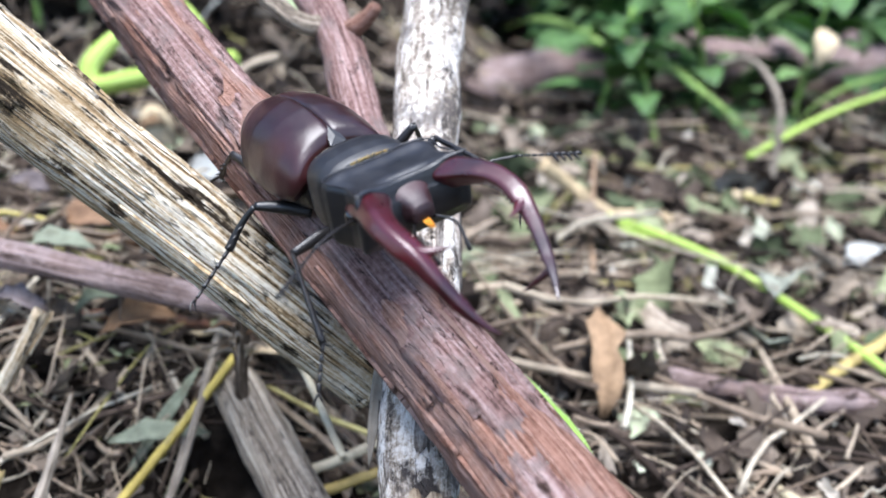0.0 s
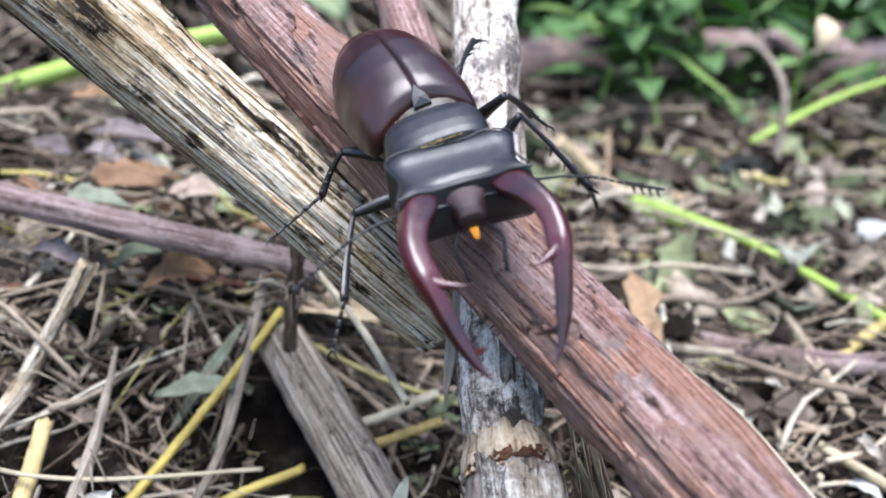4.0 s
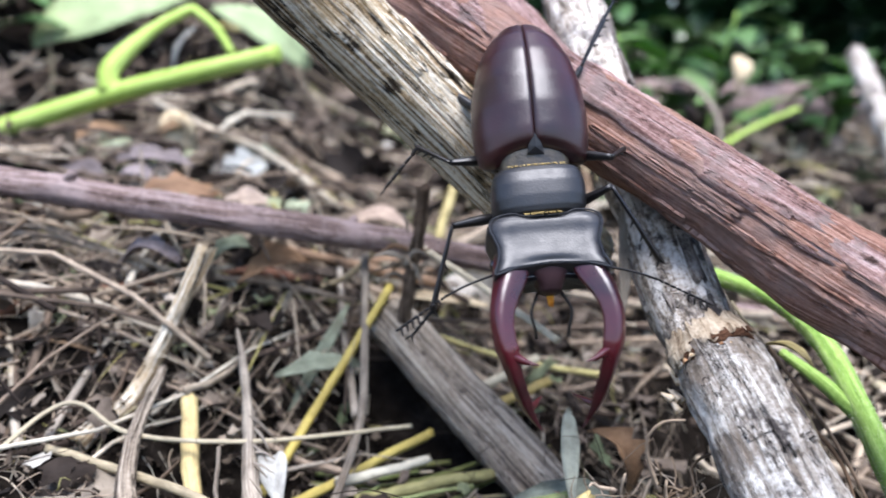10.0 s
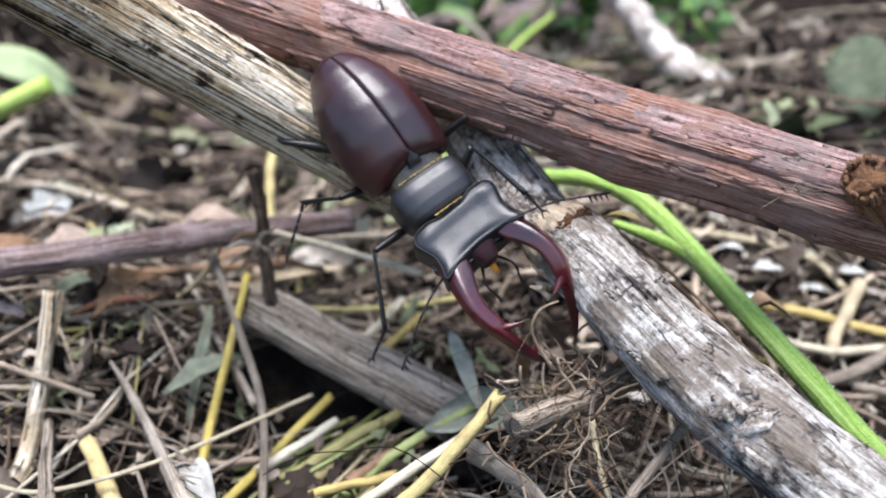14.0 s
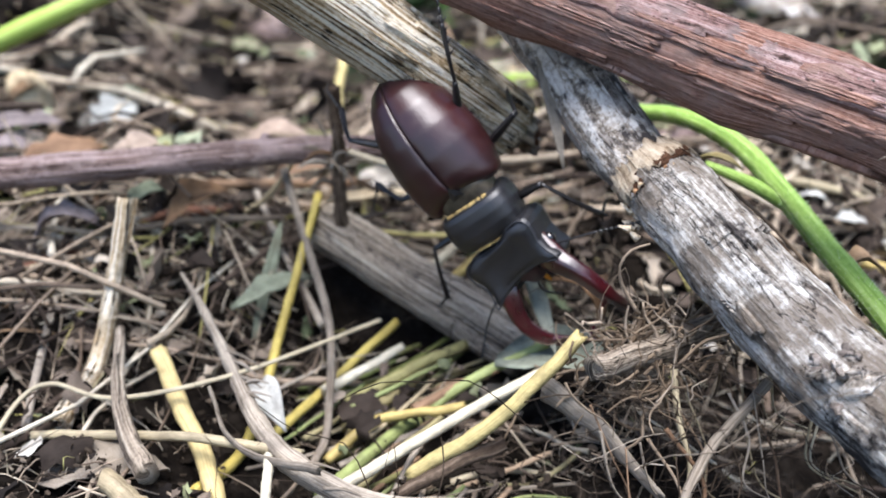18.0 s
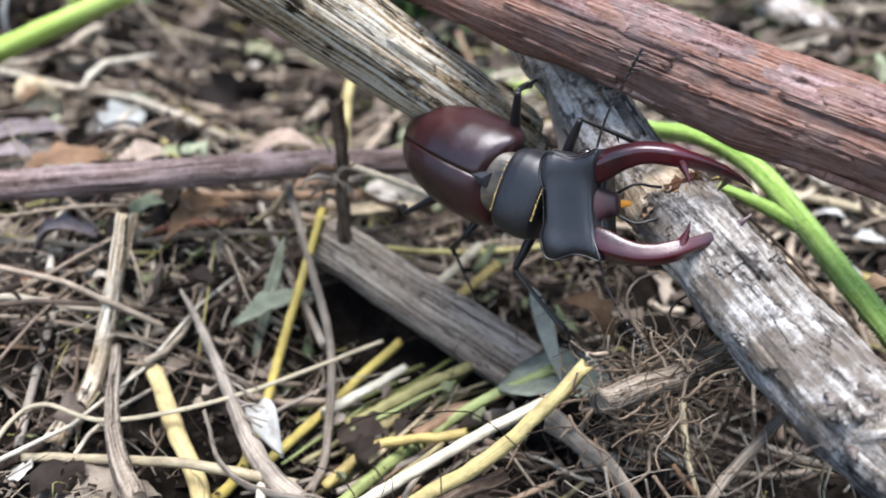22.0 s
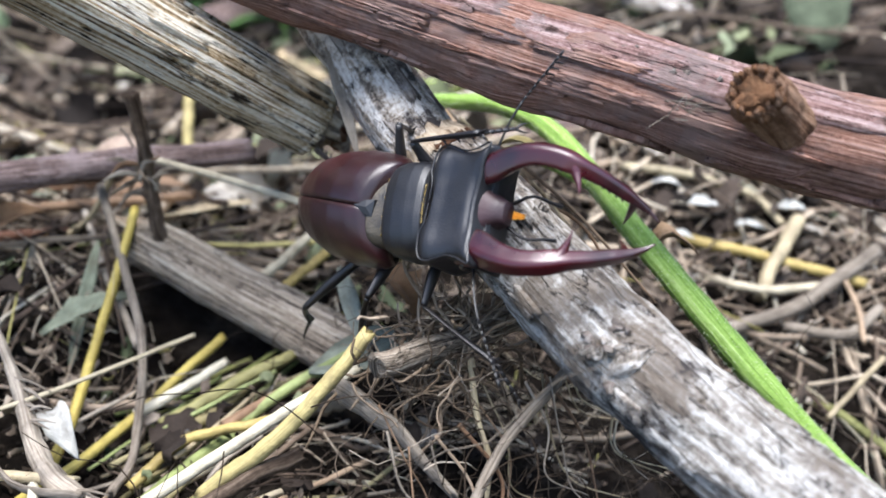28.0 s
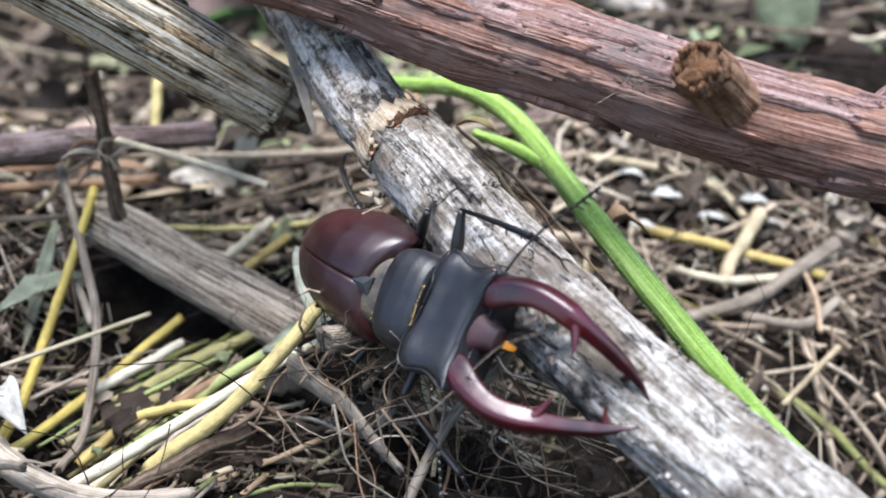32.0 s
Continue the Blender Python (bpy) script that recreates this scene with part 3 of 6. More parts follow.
def red_branch():
    ob = base_of("bark_branch", 0, 0, 0)
    pts = [(-88, 202.5, 135.4), (-26.5, 139.7, 84.9), (8, 104.6, 56.6), (19, 90, 47.5), (29, 77, 39.2), (40, 67, 31.5), (52, 59, 24.5), (74, 45, 12)]
    rad = [6.2, 6.4, 6.8, 7.1, 7.7, 7.4, 7.2, 6.8]
    tube("branch", pts, rad, M_RED, 260, 110, ob, rough=0.07, ridges=44, ridge_amp=0.007, seed=8)
    plates(ob, "bark_plate", pts, rad, cells_of(0.01, 0.99, -1.7, 1.0, 0.095, 4, 5), M_FLAKE, 0.24, 0.0004, 0.012, 100)
    rs = np.random.RandomState(19)
    strips = [(s, s + rs.uniform(0.03, 0.09), a, a + rs.uniform(0.10, 0.30)) for s, a in zip(rs.uniform(0.10, 0.9, 60), rs.uniform(0.8, 2.6, 60))]
    plates(ob, "bark_strip", pts, rad, strips, M_RED, 0.26, 0.0, 0.0, 900)
    kp, kr = [(36, 71.2, 33), (32.6, 69.2, 36.8), (28.4, 67.2, 40.6), (25, 65.6, 43.2), (22.4, 64.4, 45.3)], [5.8, 4.4, 3.7, 3.5, 3.5]
    tube("knot", kp, kr, M_KNOTBARK, 60, 60, ob, "smooth brown side knot", rough=0.13, ridges=7, ridge_amp=0.012, seed=4, ragged=0.6)
    ka = np.array((-0.70, -0.33, 0.58)) / np.linalg.norm((-0.70, -0.33, 0.58))
    ks = np.cross(ka, (0, 0, 1.0))
    ks /= np.linalg.norm(ks)
    kn = np.cross(ks, ka)
    tube("knot_heart", [np.array((22.4, 64.4, 45.3)) - ka * 1.0, np.array((22.4, 64.4, 45.3)) + ka * 0.35], [2.8, 2.0], M_PITHKNOT, 12, 30, ob, "torn orange-brown wood of the knot", rough=0.5, ridges=5, ridge_amp=0.1, seed=9, ragged=0.9)
    for k in range(22):
        w = 6.283 * k / 22 + rs.uniform(-0.1, 0.1)
        c = np.array((22.4, 64.4, 45.3)) + 3.0 * (np.cos(w) * ks + np.sin(w) * kn)
        tube("knot_splinter", [c - ka * 1.5, c + ka * rs.uniform(0.5, 2.0) + rs.uniform(-0.4, 0.4, 3)], [rs.uniform(0.7, 1.1), 0.35], (M_KNOTBARK, M_PITHKNOT)[k % 2], 6, 8, ob, flat=0.6, rough=0.25, seed=k)
    for k, (inset, r) in enumerate(((0.0, 1.3), (2.0, 1.1), (4.2, 0.8))):
        arc = [np.array(c, float) + (np.array((33.5, 70, 36)) - c) * (0.40 - inset * 0.05) for c in ((23.3, 72.1, 40.2), (22.9, 72.7, 37.9), (24, 72.9, 35), (26.5, 72.1, 32.1), (29.1, 69.7, 30.2), (30.9, 65.6, 30.9), (32.2, 63.5, 33.2))]
        tube("bark_fold", arc, [0.3, r * 1.2, r * 1.5, r * 1.5, r * 1.5, r, 0.3], M_RED, 40, 14, ob, "swollen fold of bark round the knot", rough=0.2, seed=30 + k)
    for k in range(16):
        c = np.array((20.6, 75.2, 43)) + rs.uniform(-1, 1, 3) * (2.6, 2.6, 0.8)
        tube("silk_wisp", [c, c + rs.normal(0, 1, 3) * (1.2, 1.2, 0.8) + (0, -0.3, 0.6), c + rs.normal(0, 1, 3) * (2.2, 2.2, 1.0) + (0, -0.5, 0.5)], [0.06, 0.07, 0.03], M_GREYSTEM, 10, 4, ob, "pale dry wisp", seed=k)
    tube("bark_curl", [(58, 70, 28.5), (64, 69.5, 30), (70, 68, 29.5), (76, 66, 29)], [0.9, 1.6, 1.3, 0.3], M_FLAKE, 16, 8, ob, "loose curl of bark", flat=0.3, seed=2)
    axis = spline(pts, 300)
    for k, c in enumerate(((11.5, 92, 63.5), (12.6, 91.4, 63.2), (19, 79.5, 57.5), (17.8, 80.4, 57.6), (-2, 110, 71), (18.6, 72.5, 53.5), (20.2, 71.6, 53.3), (5, 104.5, 67), (24, 69.5, 50.5))):
        i = int(np.argmin(np.linalg.norm(axis - np.array(c), axis=1)))
        d = np.array(c) - axis[i]
        lump("lichen_crust", axis[i] + d / np.linalg.norm(d) * 7.2, 0.9, M_BARK_GREY, ob, 20 + k, "dark crumb of lichen")
    return tagged(ob, "reddish-brown branch with cracked peeling bark and a cut knot", "branch")


def grey_stick():
    ob = base_of("weathered_stick", 0, 0, 0)
    up_pts = [(2, 205, 128), (-2.8, 178, 97.7), (-3.5, 125.1, 52.5), (-3.4, 114.4, 43.4), (-2.9, 106.9, 38.5)]
    lo_pts = [(-2.9, 106.3, 38.0), (-2, 95, 31), (0, 72, 14.5), (6, 40, -4), (10, 20, -16)]
    up_r, lo_r = [6.6] * 9 + [6.5, 6.5, 6.4, 5.0], [6.9] + [7.3] * 4 + [7.2] * 4 + [7.4, 7.6, 7.6, 7.4]
    tube("upper_stick", up_pts, up_r, M_GREY, 150, 80, ob, "dark-mottled grey upper length", rough=0.08, ridges=34, ridge_amp=0.006, seed=12, ragged=1.0)
    tube("lower_stick", lo_pts, lo_r, M_WHITE, 170, 80, ob, "bleached white-grey lower length", rough=0.10, ridges=34, ridge_amp=0.009, seed=15, ragged=2.4)
    tube("torn_rim", [(-3.1, 110, 40.6), (-2.95, 108.2, 39.3), (-2.9, 106.9, 38.5)], [6.2, 6.8, 7.2], M_RIM, 26, 70, ob, "tan torn rim of the outer layer", rough=0.12, ridges=20, ridge_amp=0.02, seed=61, ragged=1.8)
    tube("rotten_seam", [(-2.9, 107.2, 38.6), (-2.85, 106.3, 38.0), (-2.8, 105.8, 37.7)], [6.9, 7.12, 6.8], M_KNOT, 10, 60, ob, "dark brown rotten seam", rough=0.12, ridges=22, ridge_amp=0.03, seed=62, ragged=0.8)
    plates(ob, "bark_patch", up_pts, up_r, cells_of(0.45, 0.98, -1.8, 1.8, 0.08, 12, 15)[::7], M_BARK_GREY, 0.25, 0.002, 0.03, 300, "thin dark bark remnant")
    plates(ob, "wood_flake", lo_pts, lo_r, cells_of(0.02, 0.9, -1.9, 1.9, 0.07, 12, 19)[::3], M_WHITE, 0.25, 0.002, 0.03, 340)
    rs = np.random.RandomState(9)
    for k in range(7):
        a = np.array((-9.1, 105.7, 33.0)) + rs.uniform(-1, 1, 3) * (1.2, 1.0, 2.4)
        tube("splinter", [a, a + (rs.uniform(-1.6, -0.4), rs.uniform(1.0, 3.0), rs.uniform(0.5, 2.2))], [0.8, 0.15], M_PITH, 5, 6, ob, flat=0.5, seed=k)
    ax, sd = np.array((0.0, 0.78, 0.62)), np.array((1.0, 0, 0))
    nn = np.cross(sd, ax)
    for k in range(26):
        a = -1.9 + 3.8 * k / 25 + rs.uniform(-0.1, 0.1)
        b = np.array((-2.9, 106.6, 38.2)) + 6.5 * (np.sin(a) * sd + np.cos(a) * nn)
        tube("torn_wood", [b - ax * 1.2, b + ax * rs.uniform(-0.2, 1.6) + rs.uniform(-0.4, 0.4, 3)], [rs.uniform(0.6, 1.1), 0.2], (M_PITH, M_WHITE, M_ORANGE)[k % 3], 6, 7, ob, flat=0.6, rough=0.2, seed=k)
    for k, (c, r) in enumerate((((-5.5, 69.7, 18.6), 2.0), ((-5.2, 71.3, 20.1), 1.3), ((-2.0, 69.1, 20.8), 1.5), ((-1.4, 67.6, 20.2), 1.1), ((-6.4, 66.4, 14.6), 1.2))):
        lump("knot_scar", c, r, M_BARK_GREY, ob, 50 + k, "dark sunken knot scar")
    for k in range(14):
        a = np.array((-4.2, 68.4, 19.0)) + rs.uniform(-1, 1, 3) * (2.0, 2.4, 0.8)
        tube("scar_flake", [a, a + rs.uniform(-1, 1, 3) * (1.6, 1.6, 0.5) + (0, 0, 0.5), a + rs.uniform(-1, 1, 3) * (2.4, 2.4, 0.6) + (0, 0, 0.9)], [0.5, 0.9, 0.3], (M_WHITE, M_GREY, M_BARK_GREY)[k % 3], 8, 8, ob, flat=0.3, rough=0.2, seed=k)
    for k, (lift, wide) in enumerate(((0.5, 1.5), (1.2, 1.1))):
        chip = [(-6.0, 66.9, 15.8 + lift), (-4.9, 65.6, 16.8 + lift), (-3.6, 64.6, 17.5 + lift), (-2.0, 64.0, 18.0 + lift), (-0.5, 63.6, 18.2 + lift)]
        tube("bark_chip", chip, [0.2, wide * 0.7, wide, wide * 0.7, 0.15], M_GREY, 30, 24, ob, "pale lens-shaped torn chip", flat=0.25, rough=0.3, ridges=9, ridge_amp=0.12, seed=77 + k, turn=0.5 * k)
    return tagged(ob, "weathered grey-white stick with a broken step and dark stains", "stick")


tan_stalk()
red_branch()
grey_stick()


def broken_stick():
    ob = base_of("broken_stick", 0, 0, 0)
    pts = [(-46, 178, 28.5), (-40, 170, 22.5), (-32, 160.5, 13.5), (-19, 141, 0)]
    tube("stick_body", pts, [5.3, 5.9, 6.0, 6.0], M_DULL, 90, 72, ob, rough=0.06, ridges=32, ridge_amp=0.03, seed=21, ragged=1.5)
    rs = np.random.RandomState(2)
    for k in range(9):
        a = np.array((-45, 177, 28)) + rs.uniform(-1, 1, 3) * (1.5, 2.5, 2.5)
        tube("fibre", [a, a + (-2.4 + rs.uniform(-1, 1), 1.6 + rs.uniform(-1, 1), 1.5 + rs.uniform(-1, 1))], [0.5, 0.12], M_GREYSTEM, 5, 5, ob, seed=k)
    return tagged(ob, "dull grey-brown broken stick with a fibrous end", "stick")


broken_stick()


def twig(name, pts, radii, material, label, category="twig", segs=12, rings=None, group="", **kw):
    ob = tube(name, pts, radii, material, rings or 12 * len(pts), segs, None, "", **kw)
    return tagged(ob, label, category, group)


def knotty_twig(name, pts, radii, material, label, category, buds, seed, segs=28, rings=70, rough=0.08, ridges=10):
    """A lying twig with its buds or branch stubs: buds are (share of length, angle, length in radii)."""
    ob = base_of(name, 0, 0, 0)
    tube("stem_body", pts, radii, material, rings, segs, ob, rough=rough, ridges=ridges, ridge_amp=0.03, seed=seed, ragged=radii[-1] * 0.4)
    line = spline(np.asarray(pts, float), 100)
    tang, side, up = frames(line)
    for k, (s, a, far) in enumerate(buds):
        i = int(s * 99)
        r = float(np.interp(s, np.linspace(0, 1, len(radii)), radii))
        d = side[i] * math.cos(a) + up[i] * math.sin(a) + tang[i] * 0.5
        tube("branch_stub", [line[i] + d * r * 0.5, line[i] + d * r * (0.7 + far / 2), line[i] + d * r * (0.9 + far)], [r * 0.5, r * 0.38, r * 0.25], material, 12, 12, ob, rough=0.2, seed=seed + k)
    return tagged(ob, label, category)


knotty_twig("mauve_twig", [(-170, 200, 69), (-114, 192, 58.5), (-80, 186, 52.5), (-51, 181, 47.5), (-38, 180, 44.5), (-18, 178, 40)], [3.2, 3.4, 3.4, 3.2, 3.1, 2.8], M_MAUVE, "smooth mauve-brown twig lying across dry litter", "twig", [(0.35, 0.3, 0.6), (0.75, -0.6, 0.5)], 31)
forked = base_of("forked_twig", 0, 0, 0)
tube("main_stem", [(-36, 208, 122), (-23, 191, 105), (-16, 167, 91), (-13, 158, 84)], [4.2, 4.4, 4.6, 4.4], M_FLAKE, 50, 24, forked, rough=0.08, ridges=9, ridge_amp=0.03, seed=41)
tube("side_bud", [(-20, 188, 105), (-15.5, 185, 108), (-13.6, 184, 110.5)], [2.2, 1.9, 1.3], M_RED, 14, 14, forked, rough=0.15, seed=42)
tube("side_stem", [(-24, 191, 106), (-30, 188.5, 107), (-40, 192, 114), (-52, 196, 122)], [2.4, 2.0, 1.9, 1.7], M_DULL, 24, 12, forked, rough=0.1, seed=43)
tagged(forked, "purplish-brown forked twig with a side bud behind the branch", "twig")
knotty_twig("pale_log", [(276, 470, 92), (269, 440, 66), (257, 389, 26), (236, 333, 8.7), (214, 268, -11), (190, 215, -26)], [5, 7.5, 9, 9.5, 9.5, 9], M_GREY, "pale weathered stick lying on the far ground", "stick", [(0.3, 0.5, 0.5)], 51, rough=0.15)
knotty_twig("fallen_branch", [(10, 560, 48), (120, 610, 58), (240, 640, 56), (420, 655, 50)], [15, 19, 20, 18], M_MAUVE, "brown fallen branch lying in front of the hedge", "branch", [(0.4, 0.4, 0.4), (0.7, -0.5, 0.5)], 52)
M_BROWNTWIG = wood("dark_brown_twig", [(0.36, (0.03, 0.02, 0.014)), (0.5, (0.085, 0.06, 0.042)), (0.62, (0.18, 0.135, 0.10))], (40, 900), 120, (0.02, 0.014, 0.010), (0.55, 0.63), 0.85, 0.0004, 0.8)
twig("hooked_stem", [(156, 407, 21), (161, 418, 56), (159, 440, 73), (152, 448, 78), (140, 452, 75)], [1.6, 1.8, 1.8, 1.6, 1.2], M_GREYSTEM, "dry tan stem with a hooked top", "stem", 10, 40, rough=0.1, seed=53)
knotty_twig("purple_twig", [(62, 217, 12), (91, 208, 10), (117, 209, 9), (160, 214, 8)], [2.8, 3.4, 3.5, 3.2], M_MAUVE, "purplish twig lying on litter", "twig", [(0.45, 0.5, 0.7)], 54)
twig("red_bent_twig", [(-105, 170, 17), (-97, 196, 28), (-85, 203, 26), (-62, 222, 23), (-39, 214, 19)], [1.8, 1.9, 1.7, 1.5, 1.2], M_RED, "thin reddish bent twig on litter", seed=55, rough=0.1)
stub = base_of("upright_stub", 0, 0, 0)
tube("stub_stem", [(-44, 172, 24), (-42.5, 169, 38), (-40.2, 166, 52), (-39.5, 165, 60)], [1.5, 1.4, 1.3, 1.5], M_BROWNTWIG, 50, 16, stub, rough=0.2, ridges=9, ridge_amp=0.06, seed=56, ragged=0.8)
rs = np.random.RandomState(57)
for k in range(16):
    a = np.array((-42.5, 168.5, 44)) + rs.uniform(-1, 1, 3) * (1.2, 1.2, 6)
    d = rs.normal(0, 1, 3) * (1, 0.6, 0.7)
    d = d / np.linalg.norm(d) * rs.uniform(4, 9)
    tube("dry_wisp", [a, a + d * 0.5 + (0, 0, rs.uniform(0, 2)), a + d + (0, 0, rs.uniform(-3, 1))], [0.5, 0.6, 0.15], (M_GREYSTEM, M_BROWN, M_DULL)[k % 3], 12, 6, stub, flat=0.35, rough=0.15, seed=600 + k)
tagged(stub, "upright dark dry stem stub with curled dry wisps", "stem")


M_WAIST = shell("waist_membrane", (0.014, 0.011, 0.009), (0.075, 0.060, 0.038), 0.5, 0.2, 0.3, 2500, 0.0001, 350)


# ---- the beetle: x ahead, y to its left, z up, in millimetres about the waist ----
def combine(pieces):
    V, faces, UV, n = [], [], [], 0
    for v, f, u in pieces:
        V.append(v)
        faces.extend([[i + n for i in q] for q in f])
        UV.append(u)
        n += len(v)
    return np.vstack(V), faces, np.vstack(UV)


def limb_data(pts, radii, rings=18, segs=10, flat=1.0, seed=0, rough=0.0, square=0.0, turn=0.0):
    return tube_data(np.asarray(pts, float) * 0.001, np.asarray(radii, float) * 0.001, rings, segs, flat=flat, seed=seed, rough=rough, square=square, turn=turn)


def loft(name, xs, ws, tops, bots, mids, material, n=40, rings=48, py=0.9, pz=0.8, shape=None, about=(0, 0, 0)):
    """A closed body through oval sections along x."""
    u = np.linspace(0, 1, rings)
    k = np.linspace(0, 1, len(xs))
    ease = lambda vals: np.interp(u, k, vals)
    X, W, T, B, Mi = ease(xs), ease(ws), ease(tops), ease(bots), ease(mids)
    for a in (W, T, B):
        a[1:-1] = (a[:-2] + 2 * a[1:-1] + a[2:]) / 4
    th = np.linspace(0, 2 * np.pi, n, endpoint=False)
    s, c = np.sin(th), np.cos(th)
    Y = W[:, None] * (np.sign(s) * np.abs(s) ** py)[None]
    hi = np.where(c > 0, 1, 0)[None]
    Z = Mi[:, None] + (T - Mi)[:, None] * hi * (np.abs(c) ** pz)[None] + (B - Mi)[:, None] * (1 - hi) * (np.abs(c) ** pz)[None]
    P = np.stack([X[:, None] * np.ones_like(Y), Y, Z], -1)
    if shape:
        P = shape(P, W)
    P = (P - np.asarray(about, float)) * 0.001
    V = P.reshape(-1, 3)
    faces = [[r * n + j, (r + 1) * n + j, (r + 1) * n + (j + 1) % n, r * n + (j + 1) % n] for r in range(rings - 1) for j in range(n)]
    faces += [list(range(n)), list(range((rings - 1) * n + n - 1, (rings - 1) * n - 1, -1))]
    return mesh_from(name, V, faces, material, V[:, :2])


def elytron(side):
    xs = [0.0, -0.3, -1.2, -4.6, -9, -14, -19, -23.2, -26.2, -27.8]
    ws = [5.4, 7.2, 8.0, 8.6, 8.8, 8.5, 7.5, 5.8, 3.7, 0.5]
    zt = [4.9, 6.5, 7.6, 8.6, 9.2, 9.0, 7.8, 5.7, 3.1, -0.6]
    zs = [3.0, 1.8, 0.4, -0.6, -1.1, -1.3, -1.5, -1.7, -1.8, -1.9]
    rings, n = 72, 34
    d = np.r_[0, np.cumsum(np.hypot(np.diff(xs), np.diff(ws)))]
    u = np.linspace(0, d[-1], rings)
    X, W, T, S = (np.interp(u, d, v) for v in (xs, ws, zt, zs))
    for a in (W, T):
        a[1:-1] = (a[:-2] + 2 * a[1:-1] + a[2:]) / 4
    a = np.linspace(0, np.pi / 2, n)
    Y = 0.06 + (W[:, None] - 0.06) * (np.sin(a) ** 0.95)[None]
    Z = S[:, None] + (T - S)[:, None] * (np.cos(a) ** 0.86)[None]
    Z[:, 0] -= 0.22
    Z[:, 1] -= 0.03
    front = np.exp(-((X + 0.3) / 2.2) ** 2)[:, None] * (1 - np.sin(a) ** 1.5)[None]
    top = np.stack([X[:, None] - 1.5 * front, Y, Z], -1)
    low = top[:, ::-1].copy()
    low[..., 2] = np.minimum(low[..., 2] - 1.0, S[:, None] + 0.2)
    low[..., 1] = 0.06 + (low[..., 1] - 0.06) * 0.93
    P = (np.concatenate([top, low], 1) * (0.948, 1.056, 0.965) - (0, 0, 3.0)) * 0.001
    m = 2 * n
    P[..., 1] *= side
    V = P.reshape(-1, 3)
    faces = []
    for r in range(rings - 1):
        for j in range(m):
            q = [r * m + j, r * m + (j + 1) % m, (r + 1) * m + (j + 1) % m, (r + 1) * m + j]
            faces.append(q if side < 0 else q[::-1])
    end = list(range(m))
    faces += [end[::-1] if side < 0 else end, [(rings - 1) * m + i for i in (end if side < 0 else end[::-1])]]
    return mesh_from("elytron", V, faces, M_ELYTRA, V[:, :2])


def head_shape(P, W):
    """A flat plate with a shallow dish, swollen lobes behind and front corners drawn forward."""
    x, y = P[..., 0].copy(), P[..., 1]
    up = P[..., 2] > 4.4
    rel = np.abs(y) / np.maximum(W[:, None], 1e-6)
    P[..., 2] -= up * 0.55 * np.exp(-((x - 14.2) / 3.0) ** 4) * np.exp(-(rel / 0.72) ** 6)
    P[..., 2] += up * 0.35 * np.exp(-((x - 10.8) / 1.5) ** 2) * np.exp(-((rel - 0.70) / 0.20) ** 2)
    P[..., 2] += up * 0.40 * np.exp(-((x - 17.2) / 1.4) ** 2) * np.exp(-((rel - 0.90) / 0.20) ** 2)
    P[..., 2] -= up * 0.8 * np.exp(-((x - 17.4) / 1.1) ** 2) * np.exp(-(rel / 0.55) ** 4)
    P[..., 0] -= up * 0.6 * np.exp(-((x - 17.6) / 1.2) ** 2) * np.exp(-(rel / 0.5) ** 2)
    P[..., 0] += 1.3 * np.clip((x - 14.0) / 4.0, 0, 1) ** 2 * rel ** 3
    P[..., 0] += 0.8 * np.exp(-((x - 9.2) / 0.8) ** 2) * np.exp(-(rel / 0.42) ** 4)
    return P


JAW = np.array((15.5, 5.5, 3.0))


def mandible(side):
    """An antler-like jaw about its hinge, with a large inner tooth, a forked tip and rows of small teeth."""
    o = JAW * (1, side, 1)
    f = lambda pts: [np.array([x, y * side, z]) - o for x, y, z in pts]
    line = [(12.6, 5.0, 3.2), (15.5, 5.5, 4.2), (18.6, 6.1, 5.0), (21.6, 7.2, 5.5), (24.6, 7.9, 5.5), (27.6, 7.8, 4.9), (30.2, 7.2, 3.7), (32.6, 6.5, 1.7), (34.8, 5.6, -0.5), (36.6, 4.7, -2.2), (38.1, 3.7, -3.5), (39.2, 2.8, -4.2)]
    pieces = [limb_data(f(line), [1.5, 1.8, 1.75, 1.45, 1.22, 1.12, 1.12, 0.86, 0.74, 0.66, 0.38, 0.06], 100, 44, flat=1.28, square=4.0, turn=0.5 * side)]
    pieces.append(limb_data(f([(29.6, 7.4, 3.9), (30.4, 5.9, 3.9), (31.1, 4.5, 4.0), (31.5, 3.2, 4.1)]), [1.25, 0.72, 0.36, 0.05], 18, 12))
    pieces.append(limb_data(f([(36.4, 4.8, -2.0), (35.4, 3.7, -3.2), (34.5, 2.9, -4.3), (33.8, 2.2, -5.0)]), [0.62, 0.5, 0.3, 0.05], 14, 10))
    for x, y, z in [(25.0, 6.5, 4.6), (26.0, 6.5, 4.5), (27.0, 6.4, 4.3), (27.9, 6.2, 4.1), (28.7, 6.0, 3.9), (31.9, 5.5, 1.6), (32.7, 5.2, 0.9), (33.4, 4.9, 0.2), (34.1, 4.6, -0.6), (34.8, 4.3, -1.2)]:
        pieces.append(limb_data(f([(x, y + 0.7, z), (x + 0.1, y - 0.05, z - 0.1)]), [0.3, 0.08], 3, 6))
    V, F, U = combine(pieces)
    return mesh_from("mandible", V, F, M_MAND, U)


